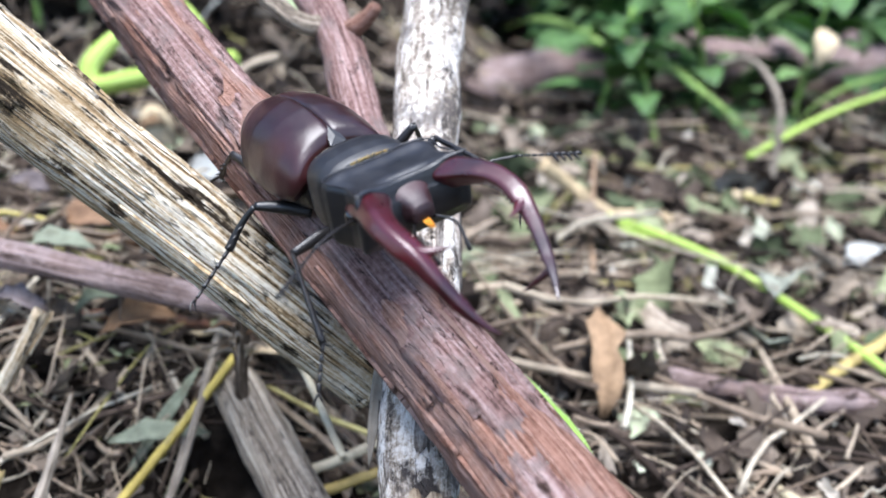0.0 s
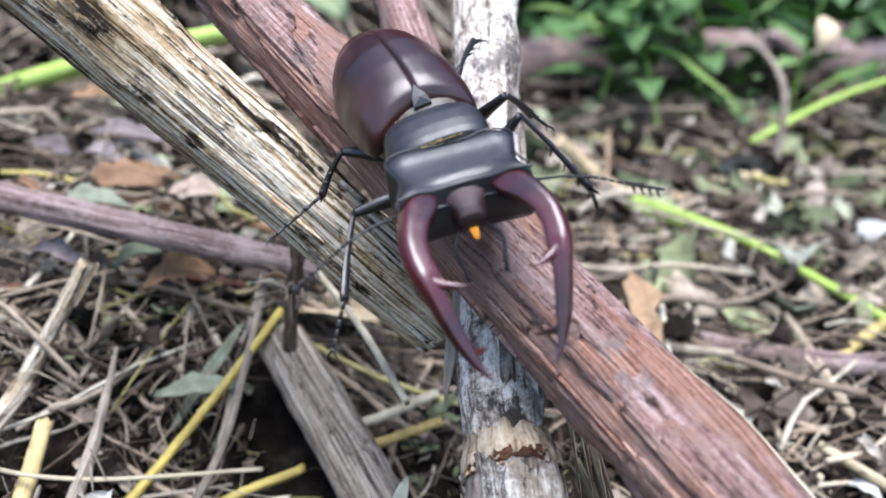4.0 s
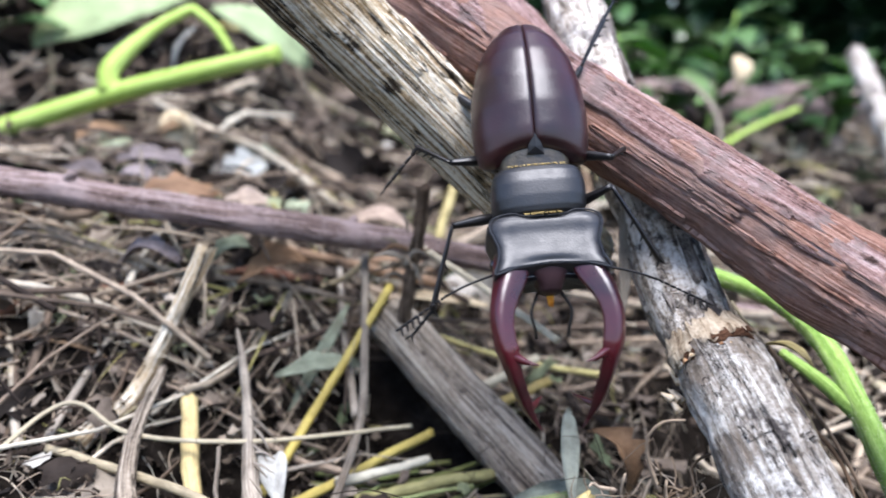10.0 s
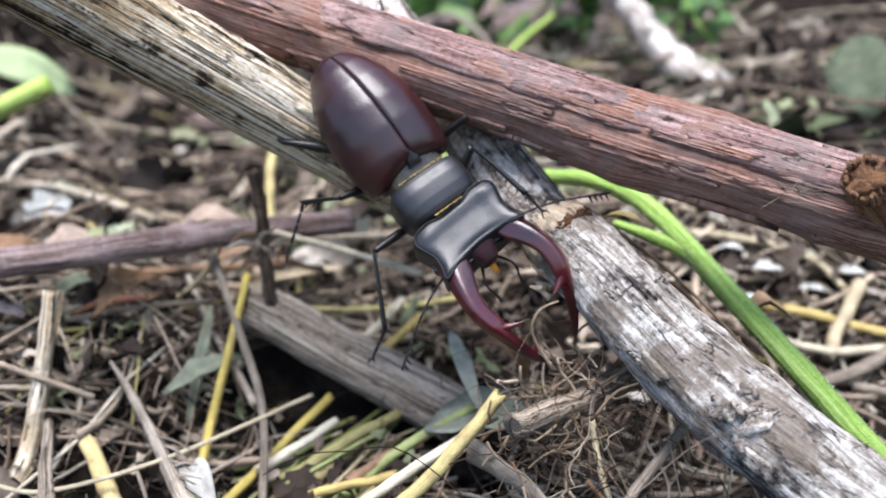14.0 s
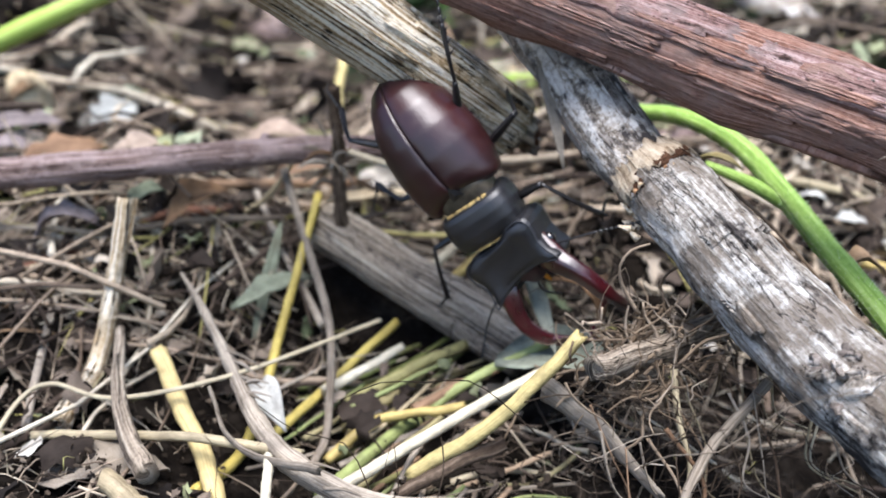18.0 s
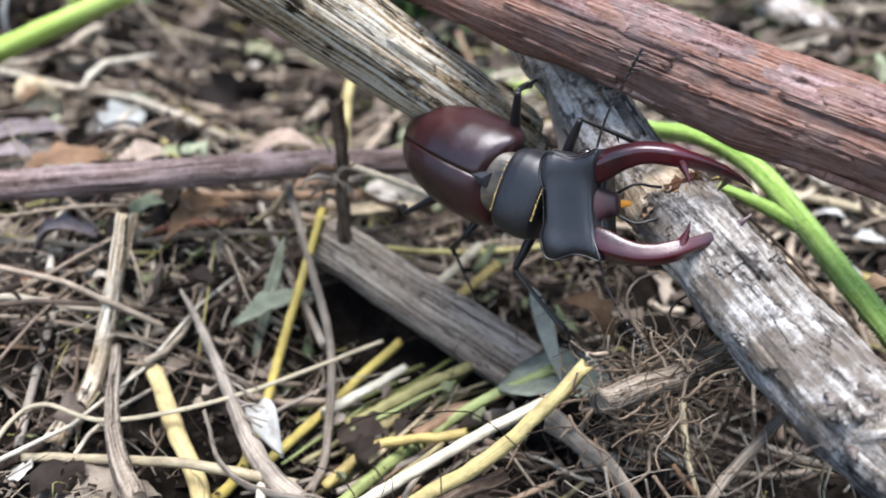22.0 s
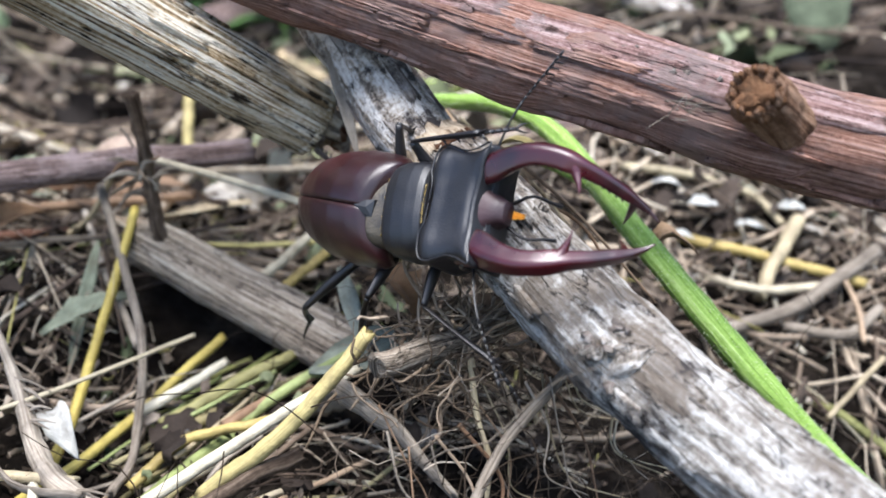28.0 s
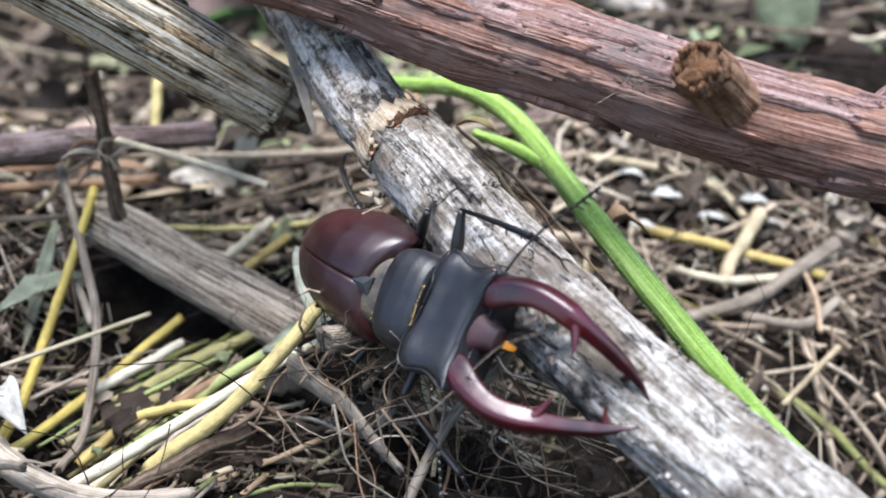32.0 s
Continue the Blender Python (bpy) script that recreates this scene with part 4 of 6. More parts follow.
def antenna(side):
    o = np.array([9.5, 0, 3.5])
    f = lambda pts: [np.array([x, y * side, z]) - o for x, y, z in pts]
    pieces = [limb_data(f([(17.0, 7.4, 3.6), (18.6, 12.0, 4.2), (20.2, 15.6, 4.2)]), [0.22, 0.17, 0.2], 12, 7)]
    for k in range(5):
        a, b = k / 5, (k + 1) / 5
        p = lambda q: (20.2 + 2.4 * q, 15.6 + 4.2 * q, 4.2 - 0.6 * q)
        pieces.append(limb_data(f([p(a), p(b - 0.03)]), [0.17, 0.2], 3, 6))
    for k in range(4):
        q = 1.0 + k * 0.2
        c = (20.2 + 2.4 * q, 15.6 + 4.2 * q, 4.2 - 0.6 * q)
        pieces.append(limb_data(f([c, (c[0] + 1.1, c[1] - 0.1, c[2] - 0.6)]), [0.22, 0.1], 4, 6))
        pieces.append(limb_data(f([c, (c[0] + 0.45, c[1] + 0.85, c[2] - 0.1)]), [0.24, 0.2], 3, 6))
    V, F, U = combine(pieces)
    return mesh_from("antenna", V, F, M_LEG, U)


def leg(thing, name, coxa, knee, ankle, foot, thick=1.0):
    """The femur turns about the coxa; shin and foot are fixed on it."""
    c = np.array(coxa, float)
    rel = lambda p: np.array(p, float) - c
    k, a, f = rel(knee), rel(ankle), rel(foot)
    V, F, U = limb_data([(0, 0, 0), k * 0.5 + (0, 0, 0.3), k], [0.85 * thick, 1.05 * thick, 0.6 * thick], 18, 12, flat=0.8)
    fem = part(name, mesh_from(name, V, F, M_LEG, U), thing)
    fem.location = c * 0.001
    pieces = [limb_data([k, k + (a - k) * 0.5 + (0, 0, 0.4), a], [0.45 * thick, 0.55 * thick, 0.75 * thick], 16, 9, flat=0.7)]
    d = (a - k) / np.linalg.norm(a - k)
    out = np.cross(d, (0, 0, 1.0))
    out = out / np.linalg.norm(out) * (1 if k[1] > 0 else -1)
    for q in (0.45, 0.65, 0.85, 1.0):
        b = k + (a - k) * q
        pieces.append(limb_data([b, b + d * 0.9 + out * 1.1], [0.3 * thick, 0.05], 3, 5))
    pieces.append(limb_data([a, a + d * 1.3 - out * 0.4], [0.4 * thick, 0.06], 3, 5))
    V, F, U = combine(pieces)
    part("tibia", mesh_from("tibia", V, F, M_LEG, U), fem)
    pieces = []
    for q in range(5):
        p0, p1 = a + (f - a) * q / 5, a + (f - a) * (q + 0.86) / 5
        pieces.append(limb_data([p0, p1], [0.24, 0.31 if q < 4 else 0.24], 4, 7))
    e = (f - a) / np.linalg.norm(f - a)
    for sgn in (1, -1):
        pieces.append(limb_data([f, f + e * 0.9 + out * 0.5 * sgn, f + e * 1.3 + out * 0.7 * sgn - np.array((0, 0, 0.9))], [0.2, 0.15, 0.04], 6, 5))
    V, F, U = combine(pieces)
    part("tarsus", mesh_from("tarsus", V, F, M_LEG, U), fem)
    return fem


def stag_beetle():
    ob = new("stag_beetle")
    ob.empty_display_size = 0.01
    abdomen = part("abdomen", loft("abdomen", [0, -4, -12, -19, -24, -26.0], [6.2, 7.4, 8.0, 7.2, 4.4, 1.5], [3.5, 4.5, 5, 3.5, 0.8, -1.2], [-4, -5.2, -5.4, -4.6, -3, -2], [0, 0, 0, 0, -1, -1.6], M_LEG, 28, 30, about=(0, 0, 3.0)), ob)
    abdomen.location = (0, 0, 0.003)
    for side in (1, -1):
        part("elytron", elytron(side), abdomen, "glossy dark maroon wing case")
    part("pronotum", loft("pronotum", [1.0, 1.1, 1.4, 2.2, 3.8, 6.0, 7.6, 8.4, 8.8], [4.9, 5.8, 6.5, 6.9, 7.2, 7.2, 6.9, 6.4, 5.6], [4.9, 5.9, 6.6, 7.1, 7.4, 7.35, 7.05, 6.7, 6.0], [-3, -3.6, -4.2, -4.6, -5, -4.8, -4, -3, -2.4], [1.4] * 9, M_BLACK, 80, 70, 0.78, 0.52), ob, "satin black neck shield")
    part("waist", loft("waist", [-2.4, -1.4, 0.2, 1.6], [5.4, 5.6, 5.5, 5.2], [6.0, 5.9, 5.5, 5.2], [-3, -3, -3, -3], [1.4] * 4, M_WAIST, 40, 16, 0.8, 0.6), ob, "pale membrane at the waist")
    tri = bmesh.new()
    for v in ((-0.6, -1.3, 6.3), (-0.6, 1.3, 6.3), (-1.7, 1.05, 7.0), (-3.3, 0, 7.95), (-1.7, -1.05, 7.0), (-1.4, 0, 7.15)):
        tri.verts.new((Vector(v) - Vector((0, 0, 3.15))) * 0.001)
    tri.verts.ensure_lookup_table()
    for q in ((0, 1, 5), (1, 2, 5), (2, 3, 5), (3, 4, 5), (4, 0, 5)):
        tri.faces.new([tri.verts[i] for i in q])
    low = bmesh.ops.extrude_face_region(tri, geom=tri.faces[:])
    bmesh.ops.translate(tri, vec=(0, 0, -0.0008), verts=[e for e in low["geom"] if isinstance(e, bmesh.types.BMVert)])
    bmesh.ops.recalc_face_normals(tri, faces=tri.faces)
    me = bpy.data.meshes.new("scutellum")
    tri.to_mesh(me)
    tri.free()
    me.materials.append(M_BLACK)
    part("scutellum", me, abdomen)
    rs = np.random.RandomState(5)
    for x, z, w, lab in ((0.95, 6.0, 4.4, "golden hair fringe"), (8.75, 6.55, 3.0, "golden hair fringe")):
        pieces = []
        for k in range(60):
            y = rs.uniform(-w, w)
            zz = z + 0.12 - 1.1 * (y / 8.3) ** 2
            pieces.append(limb_data([(x - 0.2, y, zz - 0.5), (x + rs.uniform(0, 0.3), y + rs.uniform(-0.2, 0.2), zz + rs.uniform(-0.05, 0.2))], [0.10, 0.04], 3, 4))
        V, F, U = combine(pieces)
        part("fringe", mesh_from("fringe", V, F, M_GOLD, U), ob, lab)
    head = part("head", loft("head", [8.8, 8.9, 9.1, 9.6, 10.4, 11.4, 12.8, 14.4, 16.2, 17.4, 17.7, 17.9, 18.1, 18.3], [4.6, 6.2, 7.3, 8.2, 8.6, 8.6, 8.1, 7.6, 7.8, 8.5, 8.5, 8.3, 7.6, 6.4], [4.6, 5.7, 6.3, 6.7, 6.9, 7.0, 7.1, 7.15, 7.25, 7.3, 7.0, 6.2, 5.0, 4.0], [-1.2, -1.8, -2.2, -2.6, -3, -3.2, -3.2, -3, -2.4, -1.8, -1.6, -1.2, -0.6, 0], [2.6] * 14, M_BLACK, 96, 150, 0.62, 0.20, head_shape, (9.5, 0, 3.5)), ob, "wide satin black head plate with raised rim")
    o, jaws = np.array((9.5, 0, 3.5)), {}
    for side in (1, -1):
        rim = [(9.6, 0.1 * side, 6.5), (9.5, 3.0 * side, 6.55), (9.0, 4.6 * side, 6.5), (9.2, 6.8 * side, 6.45), (9.9, 8.0 * side, 6.5), (11.2, 8.35 * side, 6.6), (12.8, 7.9 * side, 6.7), (14.4, 7.45 * side, 6.8), (16.4, 7.7 * side, 7.0), (18.6, 8.4 * side, 7.4), (18.3, 7.0 * side, 7.2), (17.3, 4.2 * side, 6.5), (16.9, 0.4 * side, 6.1)]
        V, F, U = limb_data([np.array(q) - o for q in rim], [0.08, 0.1, 0.13, 0.14, 0.14, 0.13, 0.13, 0.13, 0.16, 0.22, 0.18, 0.13, 0.08], 90, 8)
        part("rim", mesh_from("rim", V, F, M_BLACK, U), head, "raised glossy black rim")
    for side in (1, -1):
        jaws[side] = part("mandible", mandible(side), head, "antler-like dark red mandible")
        jaws[side].location = (JAW * (1, side, 1) - o) * 0.001
        part("antenna", antenna(side), head)
        part("eye", loft("eye", [14.4, 14.9, 15.7, 16.5, 17.0], [0.3, 0.9, 1.2, 0.9, 0.3], [0.2, 0.9, 1.2, 0.9, 0.2], [-0.2, -0.9, -1.2, -0.9, -0.2], [0] * 5, M_EYE, 14, 12, about=(9.5, -7.6 * side, 0.2)), head)
        pl = [(19.6, 1.6 * side, 1.0), (22.4, 3.0 * side, 0.6), (24.6, 2.6 * side, -0.8), (25.8, 2.4 * side, -2.0)]
        V, F, U = limb_data([np.array(p) - (9.5, 0, 3.5) for p in pl], [0.3, 0.22, 0.25, 0.3], 14, 6)
        part("palp", mesh_from("palp", V, F, M_LEG, U), head)
    part("labrum", loft("labrum", [15.8, 17.2, 18.4, 19.4, 20.1, 20.4], [4.4, 3.6, 2.6, 1.9, 1.7, 1.0], [6.2, 5.6, 4.8, 4.1, 3.5, 2.8], [0, 0.4, 0.8, 1, 1.1, 1.3], [2.4, 2.2, 2, 1.8, 1.7, 1.6], M_LIP, 28, 26, 0.8, 0.55, about=(9.5, 0, 3.5)), head, "dark red-black upper lip")
    pieces = [limb_data([np.array((19.6, y, 1.6)) - (9.5, 0, 3.5), np.array((21.6 + rs.uniform(-0.3, 0.5), y * 0.6, 0.8)) - (9.5, 0, 3.5)], [0.16, 0.04], 3, 4) for y in rs.uniform(-0.6, 0.6, 22)]
    V, F, U = combine(pieces)
    part("mouth_brush", mesh_from("mouth_brush", V, F, M_AMBER, U), head, "orange mouth brush")
    head.location = (0.0095, 0, 0.0035)
    legs = {}
    legs["front", 1] = leg(ob, "front_leg", (6, 4.5, -3), (5.7, 12.3, 3.9), (18, 15.9, -0.7), (18, 16.5, -6))
    legs["middle", 1] = leg(ob, "middle_leg", (-4, 5, -4), (-1.2, 13.3, 4.4), (-5.5, 16, -5), (-8, 18, -11))
    legs["hind", 1] = leg(ob, "hind_leg", (-11, 5, -4), (-18, 10.5, -2.1), (-26.7, 15.6, -4), (-32, 18.5, -8))
    legs["front", -1] = leg(ob, "front_leg", (6, -4.5, -3), (5.6, -13.4, -0.7), (16.2, -20.3, -5.5), (18.1, -24.7, -9.4))
    legs["middle", -1] = leg(ob, "middle_leg", (-4, -5, -4), (-5.7, -12.4, -0.7), (-10.1, -16.8, -5.5), (-5.8, -24.5, -10.8))
    legs["hind", -1] = leg(ob, "hind_leg", (-11, -5, -4), (-20.2, -14.1, -1.8), (-25, -15, -8), (-30, -17, -12))
    tagged(ob, "male stag beetle, dark maroon and black, with antler mandibles", "beetle")
    return ob, head, abdomen, legs, jaws


beetle, beetle_head, beetle_abdomen, beetle_legs, beetle_jaws = stag_beetle()


# ---- green stems ----
def hairs_on(parent, pts, radii, count, length, material, seed):
    line = spline(np.asarray(pts, float) * 0.001, 200)
    rad = np.interp(np.linspace(0, 1, 200), np.linspace(0, 1, len(radii)), radii) * 0.001
    tang, side, up = frames(line)
    rs = np.random.RandomState(seed)
    pieces = []
    for k in range(count):
        i, a = rs.randint(200), rs.uniform(0, 6.28)
        d = side[i] * np.cos(a) + up[i] * np.sin(a) + tang[i] * rs.uniform(-0.3, 0.3)
        b = line[i] + d * rad[i] * 0.95
        pieces.append(tube_data([b, b + d * length * 0.001 * rs.uniform(0.5, 1.2)], [0.000035, 0.00002], 2, 3))
    V, F, U = combine(pieces)
    part("hairs", mesh_from("hairs", V, F, material, U), parent, "fine pale hairs")


stem = base_of("hairy_green_stem", 0, 0, 0)
gpts = [(8, 158, 44), (14.2, 150.7, 43), (18.6, 141.5, 41.9), (22.3, 131.2, 40.4), (24.8, 120, 35.6), (24.6, 109.2, 28.2), (22.6, 96, 20), (21.6, 83, 11), (23.8, 73.2, -1), (29, 66.3, -15.2), (36.4, 60, -29.8)]
tube("stem_body", gpts, [1.2, 1.5, 1.7, 1.9, 2.0, 2.1, 2.1, 2.2, 2.2, 2.3, 2.3], M_STEM, 110, 20, stem, rough=0.04, ridges=10, ridge_amp=0.07, seed=3)
hairs_on(stem, gpts, [1.2, 1.5, 1.7, 1.9, 2.0, 2.1, 2.1, 2.2, 2.2, 2.3, 2.3], 3500, 0.55, M_HAIR, 4)
tube("side_shoot", [(24.2, 106, 26), (21.6, 114, 30), (18.2, 122, 33.5)], [1.5, 1.3, 0.8], M_STEM, 20, 12, stem, "yellowing side shoot", seed=5)
tagged(stem, "bright green hairy plant stem arching beside the weathered stick", "stem")

shoot = base_of("forked_green_stem", 0, 0, 0)
tube("main_stem", [(-232, 366, 46), (-180, 344, 63), (-127, 318.5, 78), (-96, 302.6, 85), (-67.5, 287.6, 91)], [3.6, 3.7, 3.8, 3.5, 3.1], M_FARSTEM, 60, 18, shoot, rough=0.03, ridges=5, ridge_amp=0.04, seed=11)
tube("fork", [(-127.5, 318.5, 79), (-126, 321, 88), (-112, 328, 101), (-98, 333, 109)], [4.0, 3.3, 2.1, 1.8], M_FARSTEM, 36, 14, shoot, seed=12)
tube("side_branch", [(-98, 333, 109), (-90, 329, 102), (-84, 325, 92)], [1.8, 1.6, 1.5], M_FARSTEM, 20, 10, shoot, seed=13)
tagged(shoot, "bright green forked stem lying over far litter", "stem")


# ---- leaves ----
def leaf_data(base, tip, width, seed, fold=0.25, curl=0.15, nu=9, nv=5, point=1.3, up=(0, 0, 1), notch=0.0):
    """A leaf from base to tip in metres, folded along its rib and curled."""
    rs = np.random.RandomState(seed)
    b, t = np.asarray(base, float), np.asarray(tip, float)
    d = t - b
    L = np.linalg.norm(d)
    d = d / L
    s = np.cross(d, np.asarray(up, float) + rs.uniform(-0.2, 0.2, 3))
    s = s / (np.linalg.norm(s) + 1e-9)
    n = np.cross(s, d)
    u, v = np.meshgrid(np.linspace(0, 1, nu), np.linspace(-1, 1, nv), indexing="ij")
    w = width / 2 * np.sin(np.pi * np.clip(u, 0.02, 0.995) ** (1 / point)) ** 0.8 * (1 + rs.uniform(-1, 1, u.shape) * (0.08 + notch))
    x = u * L
    y = v * w
    z = np.abs(v) * w * fold + curl * L * (u * (1 - u) * 4 - 0.5) * rs.uniform(0.5, 1.2) + rs.uniform(-1, 1, u.shape) * width * 0.03
    P = b + d * x[..., None] + s * y[..., None] + n * z[..., None]
    F = [[i * nv + j, (i + 1) * nv + j, (i + 1) * nv + j + 1, i * nv + j + 1] for i in range(nu - 1) for j in range(nv - 1)]
    return P.reshape(-1, 3), F, np.stack([u, v], -1).reshape(-1, 2)


def leaf(name, base, tip, width, material, label, seed, category="leaf", parent=None, thick=0.00025, **kw):
    V, F, U = leaf_data(np.asarray(base, float) * 0.001, np.asarray(tip, float) * 0.001, width * 0.001, seed, **kw)
    me = mesh_from(name, V, F, material, U)
    ob = new(name, me)
    ob.parent = parent
    solid = ob.modifiers.new("thickness", "SOLIDIFY")
    solid.thickness = thick
    return ob if parent else tagged(ob, label, category)


leaf("brown_leaf", (40, 194, 13), (41, 217, 34), 9.5, M_DRYLEAF, "curled light brown dead leaf standing on litter", 3, fold=0.7, curl=0.25, notch=0.45)
leaf("white_leaf", (-90, 302, 50), (-73, 305, 53), 13, M_WHITELEAF, "bleached white leaf scrap on litter", 4, fold=0.2, notch=0.25, up=(0, -0.8, 0.6), point=1.0)
leaf("buff_leaf", (-110, 324, 71), (-99, 321, 57), 12, M_BUFF, "pale buff pod-like dry leaf", 5, fold=0.5, curl=0.2, up=(0, -0.9, 0.4))
leaf("buff_pod", (198, 468, 92), (195, 462, 72), 12, M_BUFF, "pale buff dry pod in front of the fallen branch", 6, fold=0.6, curl=0.3)
leaf("grey_green_leaf", (120, 290, 16), (106, 262, 20), 14, M_GREYLEAF, "drooping grey-green withered leaf", 7, fold=0.4, notch=0.15)
leaf("grey_green_leaf", (98, 240, 11), (92, 228, 18), 12, M_GREYLEAF, "drooping grey-green withered leaf", 8, fold=0.4, notch=0.15)
leaf("white_scrap", (150, 310, 14), (172, 322, 18), 13, M_WHITELEAF, "bleached white scrap of leaf on litter", 9, notch=0.3)
leaf("large_pale_leaf", (-190, 470, 106), (-107, 486, 131), 40, M_PALELEAF, "large pale green withered leaf", 10, fold=0.15, up=(0, -0.6, 0.8))
leaf("large_pale_leaf", (-50, 450, 90), (-98, 447, 120), 20, M_PALELEAF, "pale drooping withered leaf", 11, fold=0.2, up=(0, -0.7, 0.7))
leaf("large_pale_leaf", (-220, 508, 124), (-150, 519, 143), 40, M_PALELEAF, "large pale green withered leaf", 31, fold=0.15, up=(0, -0.6, 0.8))
leaf("white_hanging_leaf", (-107, 427, 108), (-117, 427, 80), 9, M_WHITELEAF, "narrow whitish leaf hanging by the green stem", 32, fold=0.3)
leaf("grey_dock_leaf", (-30, 128, 8), (-8, 112, 4), 17, M_GREYLEAF, "grey-green withered leaf under the sticks", 12, fold=0.2, curl=0.1)
leaf("orange_scrap", (-14, 128, 20), (-10, 120, 10), 7, M_DRYLEAF, "orange-brown crumpled leaf scrap", 13, fold=0.6, curl=0.4, notch=0.3)
leaf("dry_grass_strip", (-18, 133, 22), (-22, 118, 9), 3.4, M_GREYLEAF, "pale flat dry grass blade", 14, fold=0.25, curl=0.1, category="grass blade")
leaf("pale_green_blade", (-55, 180, 32), (-71, 168, 9), 3.0, M_MOTTLED, "dull green flat dry blade", 15, fold=0.3, curl=0.03, up=(0, -0.7, 0.7), category="grass blade")
leaf("crumpled_white_bit", (-73, 143, 14), (-72, 129, 10.5), 5.5, M_WHITELEAF, "crumpled whitish dry leaf bit", 16, fold=0.6, curl=0.3, notch=0.08, up=(0, -0.6, 0.8), point=0.9)
leaf("shrivelled_leaf", (25, 97, 14), (32, 93, 15), 4, M_DRYLEAF, "small shrivelled leaf on the green stem", 17, fold=0.9, curl=0.6, notch=0.3)
leaf("hanging_strip", (-8, 132, 63), (-12, 122, 41), 2.6, M_GREYSTEM, "thin dry strip hanging between two sticks", 18, fold=0.4, curl=0.12, category="strip")
leaf("mottled_leaf", (199, 210, 5), (235, 243, 30), 24, M_MOTTLED, "mottled grey-green leaf beyond the branch", 19, fold=0.25)
leaf("pale_litter_leaf", (-48, 212, 24), (-18, 196, 26), 22, M_BUFF, "pale flat dry leaf under the stalk", 20, fold=0.1, curl=0.05, notch=0.15)
leaf("brown_litter_leaf", (-128, 178, 30), (-104, 172, 26), 11, M_DRYLEAF, "brown dry leaf lying on litter", 21, notch=0.2)
leaf("brown_litter_leaf", (-112, 132, 16), (-92, 126, 12), 12, M_GREYSTEM, "grey-brown rotten leaf on litter", 22, notch=0.25)
leaf("yellow_pod", (13, 118, 37), (15.5, 108, 36), 2.4, M_YELLOW, "yellow-green shrivelling leaf by the stem", 23, fold=0.6)
rs = np.random.RandomState(64)
for k in range(20):
    x, y = rs.uniform(-150, -30), rs.uniform(165, 320)
    z = float(ground_z(x * 0.001, y * 0.001)) * 1000 + rs.uniform(9, 15)
    a, L = rs.uniform(-0.6, 0.6) + (math.pi if k % 2 else 0), rs.uniform(13, 26)
    leaf("fallen_leaf", (x, y, z), (x + L * math.cos(a), y + L * math.sin(a), z + rs.uniform(-4, 4)), L * rs.uniform(0.22, 0.42), (M_DRYLEAF, M_PINKLEAF, M_BROWN, M_MAUVELEAF, M_MOTTLED)[k % 5], ("brown curled dead leaf on litter", "pinkish-tan curled dead leaf on litter", "tan-brown curled dead leaf on litter", "purplish-grey rotten leaf on litter", "dark mottled withered leaf on litter")[k % 5], 700 + k, fold=rs.uniform(0.2, 0.9), curl=rs.uniform(0.1, 0.5), notch=0.3, up=(0, -0.5, 0.85))


# ---- straws and stems that can be told apart ----
def straw(name, pts, r0, r1, material, label, seed=0, segs=9, flat=1.0, category="straw"):
    pts = [(x, y, max(z, float(ground_z(x * 0.001, y * 0.001)) * 1000 + max(r0, r1))) for x, y, z in pts]
    ob = tube(name, pts, [r0, (r0 + r1) / 2, r1], material, 12 * len(pts), max(segs, 12) if r0 > 0.6 else segs, None, "", flat=flat, seed=seed, ridges=9, ridge_amp=0.035, rough=0.06, ragged=min(r0, r1) * 0.9, bend=min(r0, r1) * 0.12)
    return tagged(ob, label, category)


M_BUFFSTRAW = litter("buff_yellow_straw", [(0.0, (0.52, 0.42, 0.20)), (1.0, (0.58, 0.49, 0.27))], 0.5, 0.4, 160.0, 0.0, False)
M_BRIGHT = litter("bright_yellow_straw", [(0.0, (0.42, 0.335, 0.085)), (1.0, (0.47, 0.385, 0.115))], 0.5, 0.4, 160.0, 0.0, False)
M_REDSTEM = litter("red_brown_stem", [(0.0, (0.17, 0.085, 0.058)), (1.0, (0.21, 0.11, 0.078))], 0.7, 0.3, 160.0, 0.0, False, 0.0003, 0.8)
straw("yellow_straw", [(-45.9, 176.4, 36.2), (-58.9, 165.4, 21.0), (-70.5, 152.0, 8.5), (-80.1, 136.7, 3.6), (-89.4, 123.1, 3.0)], 0.95, 1.1, M_BRIGHT, "long bright yellow straw slanting through litter", 1)
straw("cut_straw", [(-88.2, 151.5, 22.3), (-86.7, 129.8, 11.4), (-86.4, 110.9, 4.0)], 1.6, 1.65, M_BUFFSTRAW, "pale yellow cut straw standing out of litter", 2, 12)
straw("split_stem", [(-85.5, 173, 47.7), (-93.5, 166, 32), (-101, 159, 20), (-108, 145, 18)], 1.5, 2.1, M_TAN, "pale tan split dry stem with dark flecks", 3, 12, category="stem")
straw("dry_sliver", [(-83.3, 174, 47.5), (-88, 170, 40)], 0.4, 1.1, M_TAN, "pale split sliver beside a dry stem", 3, 10, category="stem")
straw("curving_vine", [(-50.2, 185.8, 41.9), (-52.3, 169.3, 27.7), (-55.5, 152.1, 14.6), (-63.7, 135.7, 2.5), (-69.2, 127.0, 1.5)], 0.95, 0.8, M_GREYSTEM, "thin grey curving dry vine", 4, category="stem")
